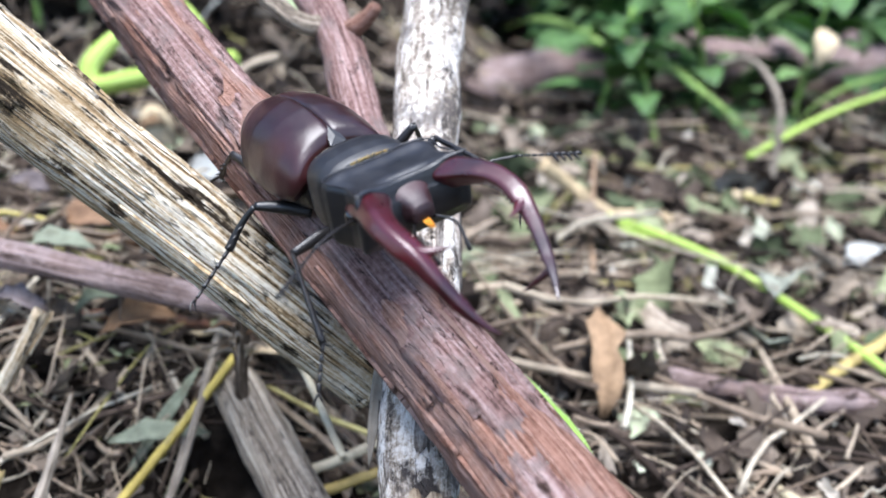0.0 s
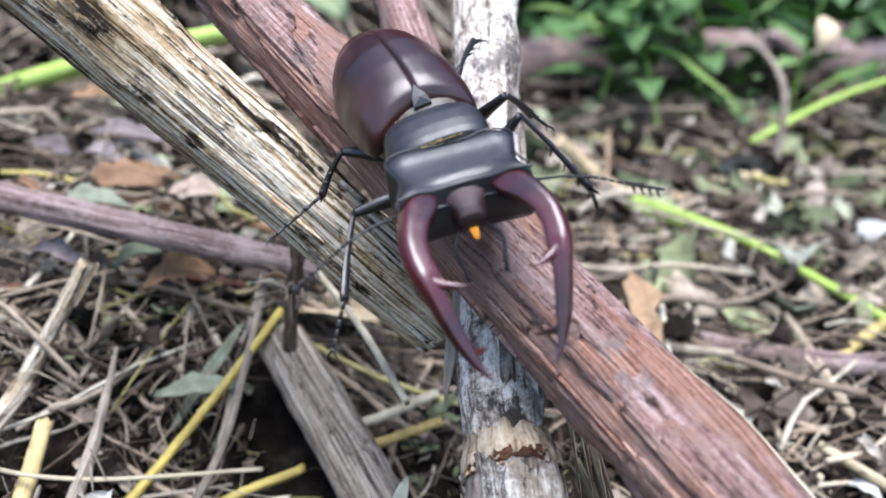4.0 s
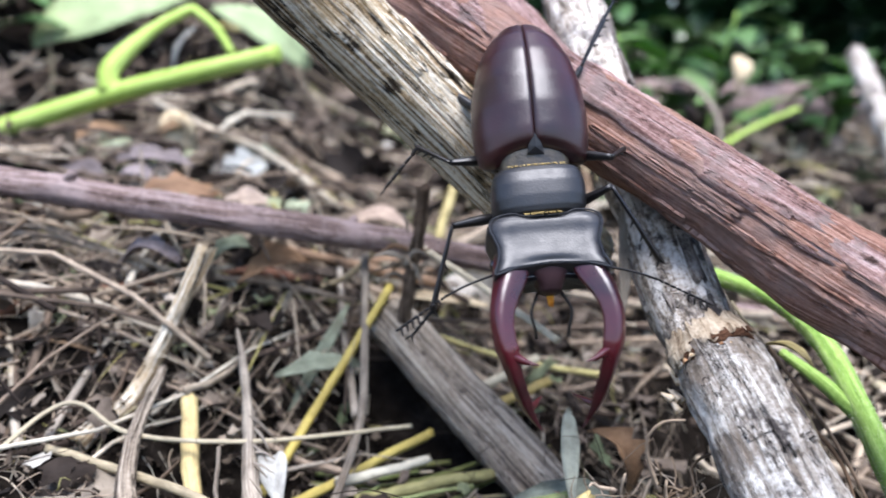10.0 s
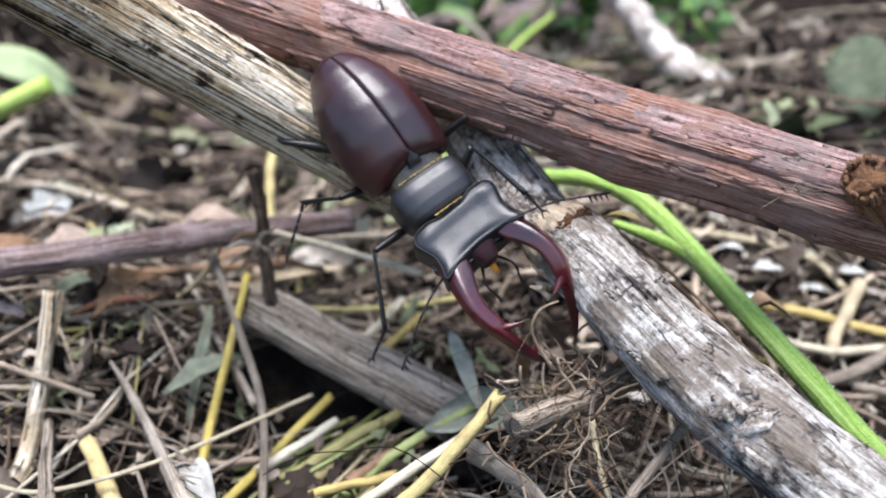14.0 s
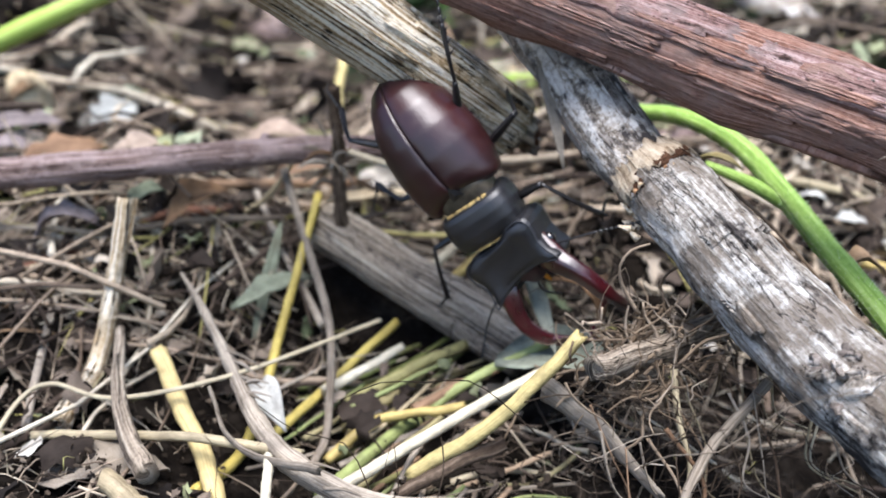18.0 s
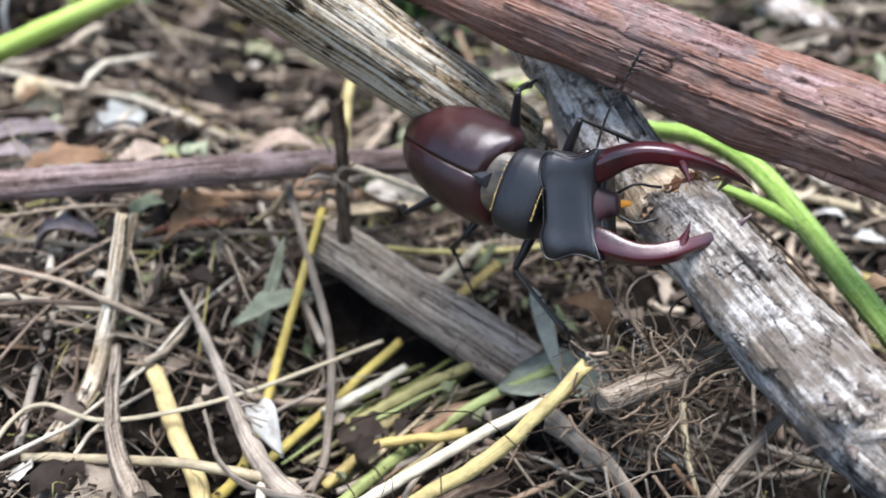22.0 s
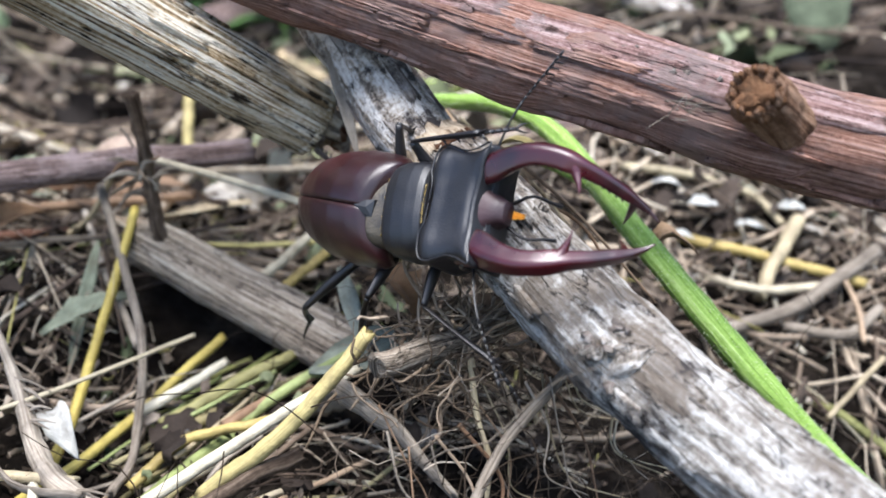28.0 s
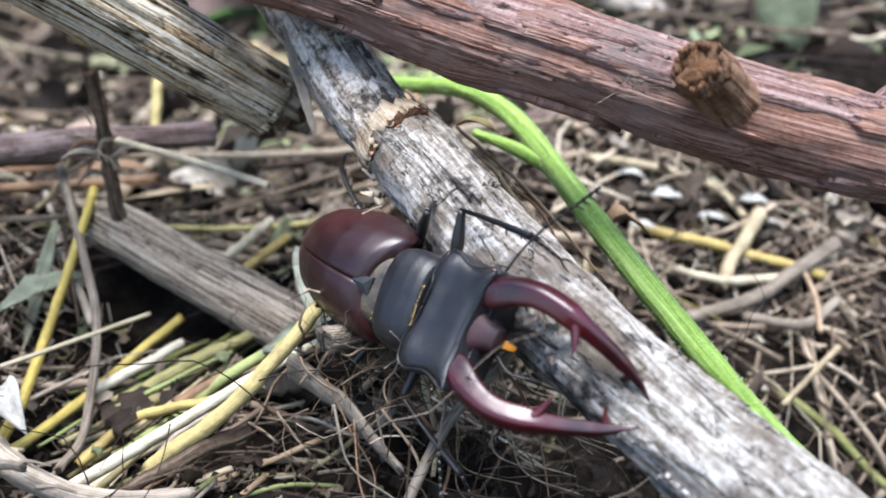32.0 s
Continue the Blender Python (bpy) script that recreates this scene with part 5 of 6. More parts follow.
straw("bent_straw", [(-69, 205, 22), (-55, 197, 34), (-43, 184.5, 48)], 0.7, 0.7, M_PALE, "pale bent straw on litter", 5)
straw("bent_straw", [(-43, 184.2, 48), (-30, 166, 40), (-18, 140, 33)], 0.8, 0.7, M_PALE, "pale straw slanting under the stalk", 6)
strip = base_of("curled_strip", 0, 0, 0)
strip_line = [(-79.4, 169, 30.5), (-78.2, 160, 27), (-76.9, 143, 19.5), (-76.3, 126, 14.8), (-74.3, 114, 12.5), (-69.6, 106, 9), (-63, 102, 4.7), (-52, 99, 1)]
tube("strip_body", strip_line, [0.5, 1.2, 1.7, 2.1, 2.4, 2.2, 1.9], M_GREYSTEM, 110, 30, strip, flat=0.7, ridges=14, ridge_amp=0.07, rough=0.08, seed=7, ragged=1.0)
rs = np.random.RandomState(70)
strip_path = spline(strip_line, 40)
for k in range(9):
    a = strip_path[rs.randint(8, 34)] + rs.uniform(-1, 1, 3) * (1.5, 1.0, 0.4) + (0, 0, 0.8)
    b = a + (rs.uniform(2, 6), rs.uniform(-8, -3), rs.uniform(-3, 1))
    tube("loose_fibre", [a, (a + b) / 2 + (0, 0, 0.8), b], [0.35, 0.3, 0.10], M_GREYSTEM, 12, 6, strip, seed=70 + k)
tagged(strip, "grey fibrous curled strip of dry stem", "strip")
straw("pale_straw", [(-41.7, 151.2, 5.5), (-51, 149, 5), (-60.7, 146.8, 4.5)], 0.9, 1.1, M_CREAM, "short whitish straw on the pile", 8)
straw("cream_straw", [(-26, 111.5, 11), (-49.2, 113.9, 6.4), (-71, 111.1, 4.2), (-78, 109.6, 3.4)], 0.95, 1.05, M_CREAM, "long creamy white straw on the pile", 45, 12)
straw("thick_yellow_straw", [(-25.7, 100.2, 20.7), (-41.1, 103.2, 10.5), (-56.2, 108.8, 3.5)], 1.15, 1.3, M_YELLOW, "thick yellow straw with a cut end", 9, 14)
straw("yellow_bent_straw", [(-40, 124, 3), (-44, 125.6, 2.8), (-55.6, 131, 2.6), (-66, 130, -0.5)], 0.9, 1.0, M_YELLOW, "bent yellow straw on the pile", 14, 12)
straw("yellow_low_straw", [(-40, 159, 8), (-60.8, 148.9, 3.6), (-76, 138.5, 3)], 1.0, 1.0, M_BRIGHT, "bright yellow straw under the pile", 46, 12)
straw("green_pile_straw", [(-21, 124, 8.8), (-32, 127.2, 6), (-44.5, 128.1, 2.9)], 1.0, 1.1, M_GREENSTRAW, "yellow-green straw across the pile", 11, 12)
straw("green_pile_straw", [(-42.3, 136, -1.5), (-55, 129, -1), (-70, 120, -1)], 1.2, 1.3, M_GREENSTRAW, "pale green straw low in the pile", 12, 12)
straw("tan_pile_straw", [(-30.4, 149.6, 2), (-45, 143, 1), (-59.7, 137.7, 0)], 1.15, 1.2, M_DULLSTRAW, "dull tan straw on the pile", 13, 12)
straw("olive_straw", [(-29.5, 146.5, 3.5), (-42, 145, 3), (-57, 143.5, 2)], 1.2, 1.3, M_OLIVE, "dark olive straw on the pile", 47, 12)
straw("brown_pile_straw", [(-22, 126.4, 7.6), (-34, 127.6, 5.4), (-48, 128.6, 3.4)], 0.9, 1.0, M_BROWN, "brown dry straw across the pile", 10, 12)
straw("pale_ended_twig", [(-40.5, 105.2, 4.6), (-50, 104.8, 4.6), (-60, 104.4, 4)], 1.3, 1.0, M_BROWNTWIG, "dark brown twig with a pale broken end", 48, 12, category="twig")
straw("white_low_straw", [(-76.8, 111.1, 15), (-79, 107, 12), (-81.3, 103.2, 9.6)], 0.8, 0.8, M_CREAM, "thin white straw among litter", 49)
straw("grey_low_strip", [(-81.8, 132.5, 19.7), (-81.6, 121.6, 16.2), (-78.2, 112.3, 15), (-71, 103, 14.5)], 0.7, 0.9, M_GREYSTEM, "thin dark grey curved strip", 50, 10, 0.5, "strip")
straw("red_brown_stem", [(-148, 168, 24), (-130.8, 179.7, 31), (-106.1, 192.3, 30), (-79.7, 202.5, 30), (-60, 208, 31)], 1.7, 1.2, M_REDSTEM, "red-brown dry stem bent through litter", 51, 12, category="stem")
rs = np.random.RandomState(5)
for k in range(48):
    x, y = rs.uniform(-56, -22), rs.uniform(104, 158)
    far, slew = rs.uniform(14, 30), rs.uniform(-12, 3)
    low = 1000 * float(ground_z(x * 0.001, y * 0.001))
    h = rs.uniform(1, 7)
    tagged(straw("pile_straw", [(x, y, low + h), (x - far * 0.5, y + slew * 0.5, low + h + rs.uniform(-1, 1)), (x - far, y + slew, low + h * rs.uniform(0.3, 1.1))], rs.uniform(0.25, 0.6), rs.uniform(0.3, 0.75), (M_OLIVE, M_DULLSTRAW, M_BROWN, M_GREENSTRAW, M_GREYSTEM, M_PALE)[k % 6], ("olive green straw on the pile", "dull tan straw on the pile", "brown straw on the pile", "fading green straw on the pile", "grey dry straw on the pile", "pale dry straw on the pile")[k % 6], 300 + k, 8), group="straws of the pile")
straw("greenish_straw", [(-112, 142, 19), (-104.1, 136.9, 18.2), (-87.2, 125.2, 15.8), (-72, 113.1, 12.5)], 0.8, 0.9, M_PALE, "pale greenish straw lying flat", 15)
straw("winding_straw", [(-118, 136, 22), (-113, 147, 24), (-107, 147, 25), (-97, 140, 21), (-77, 137, 19), (-46, 147, 15)], 0.45, 0.45, M_PALE, "thin tan winding stem", 16, 7)
straw("cut_stub", [(-100, 115, 19), (-95, 108, 13)], 1.7, 1.7, M_PALE, "pale cut straw stub", 17, 12)
straw("hollow_twig", [(-94, 160, 26), (-97, 134, 20), (-94.5, 116, 17.5)], 0.9, 1.9, M_DULL, "dark hollow broken twig", 18, 12, category="twig")
straw("short_yellow_straw", [(-71, 276, 46), (-59, 241, 30)], 1.1, 1.1, M_YELLOW, "short yellow straw on litter", 19)
straw("root_stub", [(-27, 94, 18.5), (-15, 97, 15), (3, 102, 12)], 1.9, 2.4, M_DULL, "pale-ended root stub wrapped in fibres", 20, 12, category="root")
straw("fibrous_strip", [(-31, 105, 11), (-27, 95, 6), (-25, 84, -1)], 2.8, 1.0, M_GREYSTEM, "grey fibrous strip of bark", 21, 10, 0.35, "strip")
straw("thin_stick", [(0, 88, 7), (-15, 84, 3), (-28, 79, -4)], 0.9, 0.8, M_GREYSTEM, "thin grey-brown stick under the grey stick", 22, category="stick")
straw("pale_rootlet", [(-12.5, 95, 12), (-16, 90, 5), (-17, 87, 0), (-20, 85, -5)], 0.6, 0.35, M_PALE, "pale knobbly rootlet hanging in soil", 23, category="root")
straw("yellow_far_straw", [(-8, 267, 56), (-16, 257, 44), (-22, 250, 30)], 1.6, 1.5, M_YELLOW, "yellow straw behind the upright stub", 24)
straw("yellow_side_straw", [(76, 155, -12), (89, 143, -20), (100, 132, -27), (106, 124, -31)], 1.5, 1.4, M_YELLOW, "yellow straw beyond the green stem", 25)
straw("pale_side_straw", [(76, 173, 5), (91, 164, -2), (104, 156, -11), (104, 146, -18)], 1.3, 1.0, M_PALE, "pale bent straw beyond the green stem", 26)
straw("pale_forked_stem", [(105, 142, -17), (91, 137, -22), (82, 134, -27)], 2.0, 1.6, M_PALE, "pale thick stem standing in litter", 27, 10, category="stem")
straw("tan_side_stem", [(67, 130, -28), (83, 126, -29), (98, 126, -28), (113, 126, -25)], 1.6, 1.9, M_GREYSTEM, "grey-tan branching dry stem", 28, category="stem")
straw("tan_side_stem", [(98, 126, -29), (82, 134, -25), (73, 142, -20)], 1.3, 1.0, M_PALE, "tan dry stem beyond the green stem", 41, category="stem")
straw("thin_side_straw", [(82, 100, -33), (63, 99, -38)], 0.7, 0.6, M_PALE, "thin pale straw on low litter", 42)
straw("thin_side_straw", [(101, 125, -28), (94, 116, -30), (87, 109, -34)], 0.6, 0.6, M_BROWN, "thin brown straw on low litter", 43)
straw("grey_side_stem", [(80, 125, -32), (86, 113, -33), (103, 118, -35)], 1.3, 1.2, M_GREYSTEM, "grey dry stem low in litter", 44, category="stem")
for k, (b, t) in enumerate((((85, 159, -7), (91, 154, -9)), ((92, 150, -14), (98, 146, -17)), ((106, 149, -14), (111, 144, -16)), ((81, 168, -1), (87, 163, -3)), ((70, 150, -9), (75, 146, -11)))):
    leaf("white_leaf_bit", b, t, 5, M_WHITELEAF, "small bleached leaf bit on litter", 60 + k, notch=0.3)
straw("arched_husk", [(40, 340, 46), (53, 348, 35), (69, 346, 24), (89, 360, 21), (97, 358, 18)], 3.2, 1.8, M_BUFF, "cream arched dry husk", 28, 10, 0.5, "husk")
straw("long_green_straw", [(62, 352, 24), (96, 304, 20), (114, 245, 16), (124, 205, 12)], 1.8, 1.3, M_FARSTEM, "long yellow-green stem on litter", 29, category="stem")
straw("green_straw", [(66, 340, 22), (100, 308, 15)], 1.7, 1.4, M_FARSTEM, "short green stem on litter", 30, category="stem")
straw("yellow_crossing_straw", [(98, 212, 10), (118, 228, 13), (136, 240, 17)], 1.6, 1.9, M_YELLOW, "yellow frayed straw crossing a green stem", 31)
straw("upright_stalk", [(52, 285, 18), (57, 324, 28), (62, 352, 48)], 1.0, 0.8, M_BROWN, "thin upright tan stalk", 32, category="stem")
straw("grass_stem", [(153, 433, 31), (198, 457, 47), (235, 462, 60)], 1.7, 1.4, M_FARSTEM, "green grass stem on the bank", 33, category="stem")
straw("grey_dry_straw", [(-56, 157, 14), (-56, 181, 24), (-55, 208, 34)], 0.9, 0.7, M_GREYSTEM, "thin grey dry stem", 34, category="stem")
straw("pale_straw", [(-30, 165, 14), (-12, 175, 17)], 1.2, 1.1, M_PALE, "short pale straw on litter", 35)
straw("yellow_short_straw", [(-30, 160, 11), (-11, 168, 14)], 1.2, 1.1, M_YELLOW, "short yellow straw on litter", 36)
straw("twiggy_stem", [(-114, 150, 16), (-106, 178, 24), (-100, 196, 30)], 0.8, 0.7, M_GREYSTEM, "thin grey dry stem", 37, category="stem")
straw("long_brown_stem", [(-95, 225, 42), (-62, 218, 36), (-30, 205, 30)], 1.5, 1.2, M_BROWN, "long brown dry stem lying across litter", 38, category="stem")
straw("long_brown_stem", [(-150, 240, 48), (-100, 244, 44), (-40, 236, 34)], 1.6, 1.3, M_BROWN, "long brown dry stem lying across litter", 39, category="stem")
straw("long_brown_stem", [(-130, 215, 40), (-98, 200, 30), (-72, 180, 22)], 1.0, 0.9, M_GREYSTEM, "long grey dry stem lying across litter", 40, category="stem")
rs = np.random.RandomState(77)
tuft = base_of("dry_grass_tuft", 0, 0, 0)
for k in range(30):
    y0 = rs.uniform(92, 132)
    x0 = 6 + rs.uniform(0, 6)
    z0 = 22 + (y0 - 92) * 0.55 + rs.uniform(-6, 4)
    L = rs.uniform(14, 34)
    tube("blade", [(x0, y0, z0), (x0 + rs.uniform(-1, 3), y0 - L * 0.5, z0 - L * 0.33 + rs.uniform(-2, 2)), (x0 + rs.uniform(-2, 6), y0 - L, z0 - L * 0.75)], [0.45, 0.4, 0.25], (M_GREYSTEM, M_BROWN, M_PALE)[k % 3], 20, 5, tuft, flat=0.5, seed=100 + k)
tagged(tuft, "tuft of thin dry grass hanging beside the grey stick", "dry grass")


rs = np.random.RandomState(91)
for k in range(18):
    x, y = rs.uniform(-32, 4), rs.uniform(84, 96)
    z = rs.uniform(4, 13)
    drop = rs.uniform(14, 26)
    tagged(straw("hanging_rootlet", [(x, y, z), (x + rs.uniform(-3, 3), y - drop * 0.2, z - drop * 0.4), (x + rs.uniform(-4, 4), y - drop * 0.3, z - drop * 0.75), (x + rs.uniform(-6, 6), y - drop * 0.5, z - drop)], rs.uniform(0.2, 0.5), 0.15, (M_GREYSTEM, M_PALE, M_BROWN)[k % 3], ("grey dry rootlet hanging over dark soil", "pale dry rootlet hanging over dark soil", "brown dry rootlet hanging over dark soil")[k % 3], 500 + k, 6, 0.6, "root"), group="rootlets over the hollow")


# ---- seeds ----
rs = np.random.RandomState(12)
for k in range(7):
    c = np.array((128, 385, 22)) + rs.uniform(-1, 1, 3) * (9, 9, 3)
    tagged(tube("seed_husk", [c - (3, 0, 0), c, c + (3, 1, 1)], [0.8, 3.0, 0.6], M_BUFF, 10, 10, rough=0.15, seed=k), "cream round seed husk on litter", "seed husk", "seed husks")


# ---- plants behind ----
def bush_leaf_pieces(count, seed, area, height, size, low=0.0):
    rs = np.random.RandomState(seed)
    out = []
    for k in range(count):
        x, y = rs.uniform(area[0], area[1]), rs.uniform(area[2], area[3])
        z = float(ground_z(x, y)) + low + rs.uniform(0, 1) * height
        L = rs.uniform(*size)
        a, e = rs.uniform(0, 6.28), rs.uniform(-0.9, 0.5)
        b = np.array((x, y, z))
        out.append(leaf_data(b, b + L * np.array((np.cos(a) * np.cos(e), np.sin(a) * np.cos(e), np.sin(e))), L * rs.uniform(0.4, 0.7), k, nu=5, nv=3))
    return out


def ground_plant(x, y, n, size, height, seed, material, lab):
    ob = new("leafy_plant")
    rs = np.random.RandomState(seed)
    z = float(ground_z(x * 0.001, y * 0.001)) * 1000
    top = np.array((x + rs.uniform(-20, 20), y + rs.uniform(-20, 20), z + height))
    tube("plant_stem", [(x, y, z - 2), ((x + top[0]) / 2 + rs.uniform(-6, 6), (y + top[1]) / 2, z + height * 0.55), top], [1.8, 1.5, 0.9], M_STEM, 16, 8, ob, seed=seed)
    for k in range(n):
        f = 0.25 + 0.75 * (k + 0.5) / n
        b = np.array((x, y, z)) + (top - (x, y, z)) * f
        a = k * 2.4 + rs.uniform(-0.4, 0.4)
        d = np.array((np.cos(a), np.sin(a), rs.uniform(-0.5, 0.4)))
        leaf("leaf", b, b + d * size * rs.uniform(0.7, 1.2), size * rs.uniform(0.4, 0.6), material, "", seed * 31 + k, parent=ob)
    return tagged(ob, lab, "plant", "leafy plants on the bank")


for k, (x, y, n, size, hgt) in enumerate([(85, 500, 9, 42, 70), (118, 478, 8, 38, 60), (150, 520, 9, 44, 75), (215, 540, 9, 40, 90), (290, 520, 9, 42, 70), (360, 500, 8, 40, 60), (-130, 520, 7, 40, 60), (-210, 470, 7, 42, 50), (330, 420, 7, 34, 45), (400, 560, 8, 45, 90)]):
    ground_plant(x, y, n, size, hgt, 200 + k, M_LEAF, "fresh green leafy weed on the bank")
for k, (b, t, w) in enumerate([((75, 520, 92), (160, 470, 46), 15), ((60, 540, 80), (128, 500, 70), 12), ((40, 600, 90), (100, 520, 80), 10), ((240, 470, 70), (190, 480, 40), 8)]):
    leaf("broad_grass_blade", b, t, w, M_GRASS, "bright green broad grass blade", 400 + k, "grass blade", fold=0.3, curl=0.1)
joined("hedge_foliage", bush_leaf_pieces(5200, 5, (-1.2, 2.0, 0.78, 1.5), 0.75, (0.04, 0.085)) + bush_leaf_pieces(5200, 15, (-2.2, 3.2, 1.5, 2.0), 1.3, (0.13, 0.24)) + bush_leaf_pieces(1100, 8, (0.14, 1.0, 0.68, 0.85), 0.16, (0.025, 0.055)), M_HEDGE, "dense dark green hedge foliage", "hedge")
joined("weed_foliage", bush_leaf_pieces(170, 6, (0.06, 0.34, 0.5, 0.72), 0.09, (0.02, 0.05)), M_LEAF, "low green weeds in front of the hedge", "weeds")


M_PALEBITS = litter("pale_leaf_scraps", [(0.0, (0.22, 0.18, 0.14)), (0.5, (0.34, 0.29, 0.23)), (0.85, (0.44, 0.41, 0.36)), (1.0, (0.36, 0.40, 0.27))], 0.8, 0.25, 260.0)
M_ROOTPALE = litter("root_mat", [(0.0, (0.10, 0.07, 0.045)), (0.5, (0.20, 0.15, 0.105)), (1.0, (0.36, 0.29, 0.22))])


# ---- loose litter ----
D_STICK = (np.array((-0.046, 0.178)), np.array((-0.018, 0.139)))


def on_stick(x, y, near):
    """Whether a piece lies over the broken stick, which lies on top of the litter."""
    a, b = D_STICK
    u = np.clip(((x - a[0]) * (b - a)[0] + (y - a[1]) * (b - a)[1]) / ((b - a) @ (b - a)), 0, 1)
    return math.hypot(x - a[0] - u * (b - a)[0], y - a[1] - u * (b - a)[1]) < near


def by_straw(x, y):
    """How bare of litter a place is where single straws and leaves lie free."""
    if min(math.hypot(x + 0.087, y - 0.138) - 0.016, math.hypot(x + 0.073, y - 0.112) - 0.014, math.hypot(x + 0.081, y - 0.292) - 0.020, math.hypot(x + 0.107, y - 0.312) - 0.018) < 0:
        return 0.8
    return 0.45 if -0.075 < x < -0.03 and 0.100 < y < 0.150 else 0.0


def in_hollow(x, y):
    """Whether a place lies in the bare dark dip under the weathered stick."""
    return -0.055 < x < 0.04 and 0.02 < y < 0.110


def straw_pieces(count, seed, area, length, radius, lift, sag=0.05, flat=1.0, segs=5, rings=6, tilt_by=0.16):
    rs = np.random.RandomState(seed)
    out = []
    for k in range(count):
        x, y = rs.uniform(area[0], area[1]), rs.uniform(area[2], area[3])
        if on_stick(x, y, 0.012) or (in_hollow(x, y) and rs.uniform() < 0.85):
            continue
        L, a = length[0] + (length[1] - length[0]) * rs.uniform(0, 1) ** 1.6, rs.uniform(0, np.pi)
        r = radius[0] + (radius[1] - radius[0]) * rs.uniform(0, 1) ** 2.2
        dx, dy = np.cos(a) * L / 2, np.sin(a) * L / 2
        h = rs.uniform(0, 1) ** 2 * lift
        curve = rs.uniform(-sag, sag) * L
        tilt = rs.uniform(-tilt_by, tilt_by) * L
        if y < 0.15:
            h *= 0.45
        q, bare, dense = [], False, rs.uniform()
        for u in (-1, -0.4, 0.3, 1):
            w = rs.uniform(-0.016, 0.016) * L
            px, py = x + dx * u - np.sin(a) * (curve * (1 - u * u) + w), y + dy * u + np.cos(a) * (curve * (1 - u * u) + w)
            bare = bare or on_stick(px, py, 0.0075) or dense < by_straw(px, py) or (in_hollow(px, py) and dense < 0.85)
            q.append((px, py, max(float(ground_z(px, py)) + h + r + tilt * u * 0.5 + rs.uniform(-1, 1) * 0.0012, float(ground_z(px, py)) - 0.001)))
        if bare:
            continue
        out.append(tube_data(q, [r, r * rs.uniform(0.5, 1)], rings, segs, flat=flat if rs.uniform() < 0.5 else 0.4, seed=k))
    return out


def crumb_pieces(count, seed, area, size, lift, bare=True):
    rs = np.random.RandomState(seed)
    out = []
    for k in range(count):
        x, y = rs.uniform(area[0], area[1]), rs.uniform(area[2], area[3])
        if on_stick(x, y, 0.010) or (size[1] > 0.005 and by_straw(x, y) > 0.5) or (bare and in_hollow(x, y) and rs.uniform() < 0.3):
            continue
        L = (size[0] + (size[1] - size[0]) * rs.uniform(0, 1) ** 2) * (0.6 if y < 0.13 else 1.0)
        w = L * rs.uniform(0.25, 0.8)
        a, tilt, roll, curl = rs.uniform(0, 6.28), rs.uniform(-0.8, 0.8), rs.uniform(-0.9, 0.9), rs.uniform(-2.2, 2.2)
        u, v = np.meshgrid(np.linspace(-1, 1, 6), np.linspace(-1, 1, 5), indexing="ij")
        wide = np.sqrt(np.clip(1.1 - u * u * rs.uniform(0.4, 1), 0.05, 1)) * (1 + rs.uniform(-0.5, 0.5, u.shape))
        P = np.stack([u * L / 2 * (1 + rs.uniform(-0.25, 0.25, u.shape)), v * wide * w / 2, curl * w * 0.3 * v * v + rs.uniform(-0.2, 0.2) * L * u * u + rs.uniform(-0.09, 0.09, u.shape) * L], -1).reshape(-1, 3)
        Rm = np.array(Euler((roll, tilt, a)).to_matrix())
        P = P @ Rm.T + (x, y, float(ground_z(x, y)) + 0.12 * L + rs.uniform(0, 1) ** 2 * lift)
        F = [[i * 5 + j, (i + 1) * 5 + j, (i + 1) * 5 + j + 1, i * 5 + j + 1] for i in range(5) for j in range(4)]
        out.append((P, F, np.stack([u, v], -1).reshape(-1, 2)))
    return out


def fibre_pieces(count, seed, centre, spread, length, radius):
    rs = np.random.RandomState(seed)
    out = []
    for k in range(count):
        p = np.array(centre) + rs.normal(0, 1, 3) * spread
        d = rs.normal(0, 1, 3) * (1, 1, 0.5)
        d /= np.linalg.norm(d)
        L = rs.uniform(*length)
        q = [p]
        for i in range(5):
            d = d + rs.normal(0, 0.45, 3)
            d /= np.linalg.norm(d)
            p = p + d * L / 5
            q.append(p)
        r = rs.uniform(*radius)
        out.append(tube_data(q, [r, r * 0.5], 11, 4, seed=k))
    return out


NEAR = (-0.20, 0.16, 0.02, 0.34)
WIDE = (-0.34, 0.42, 0.20, 0.72)
SIDE = (0.03, 0.17, 0.06, 0.19)
joined("dry_straw_litter", straw_pieces(2100, 1, NEAR, (0.007, 0.060), (0.00014, 0.0010), 0.011) + straw_pieces(150, 61, (-0.16, -0.01, 0.16, 0.30), (0.04, 0.11), (0.0004, 0.0010), 0.018) + straw_pieces(380, 21, SIDE, (0.012, 0.06), (0.0003, 0.0012), 0.011) + straw_pieces(1900, 2, WIDE, (0.016, 0.12), (0.0003, 0.0016), 0.017), M_STRAWS, "tangled dry straw and stem litter on soil", "litter")
joined("leaf_crumb_litter", crumb_pieces(3300, 3, NEAR, (0.0015, 0.011), 0.008) + crumb_pieces(450, 23, SIDE, (0.003, 0.012), 0.008) + crumb_pieces(1900, 4, WIDE, (0.004, 0.026), 0.012), M_BITS, "crumbled dry leaf fragments scattered on soil", "litter")
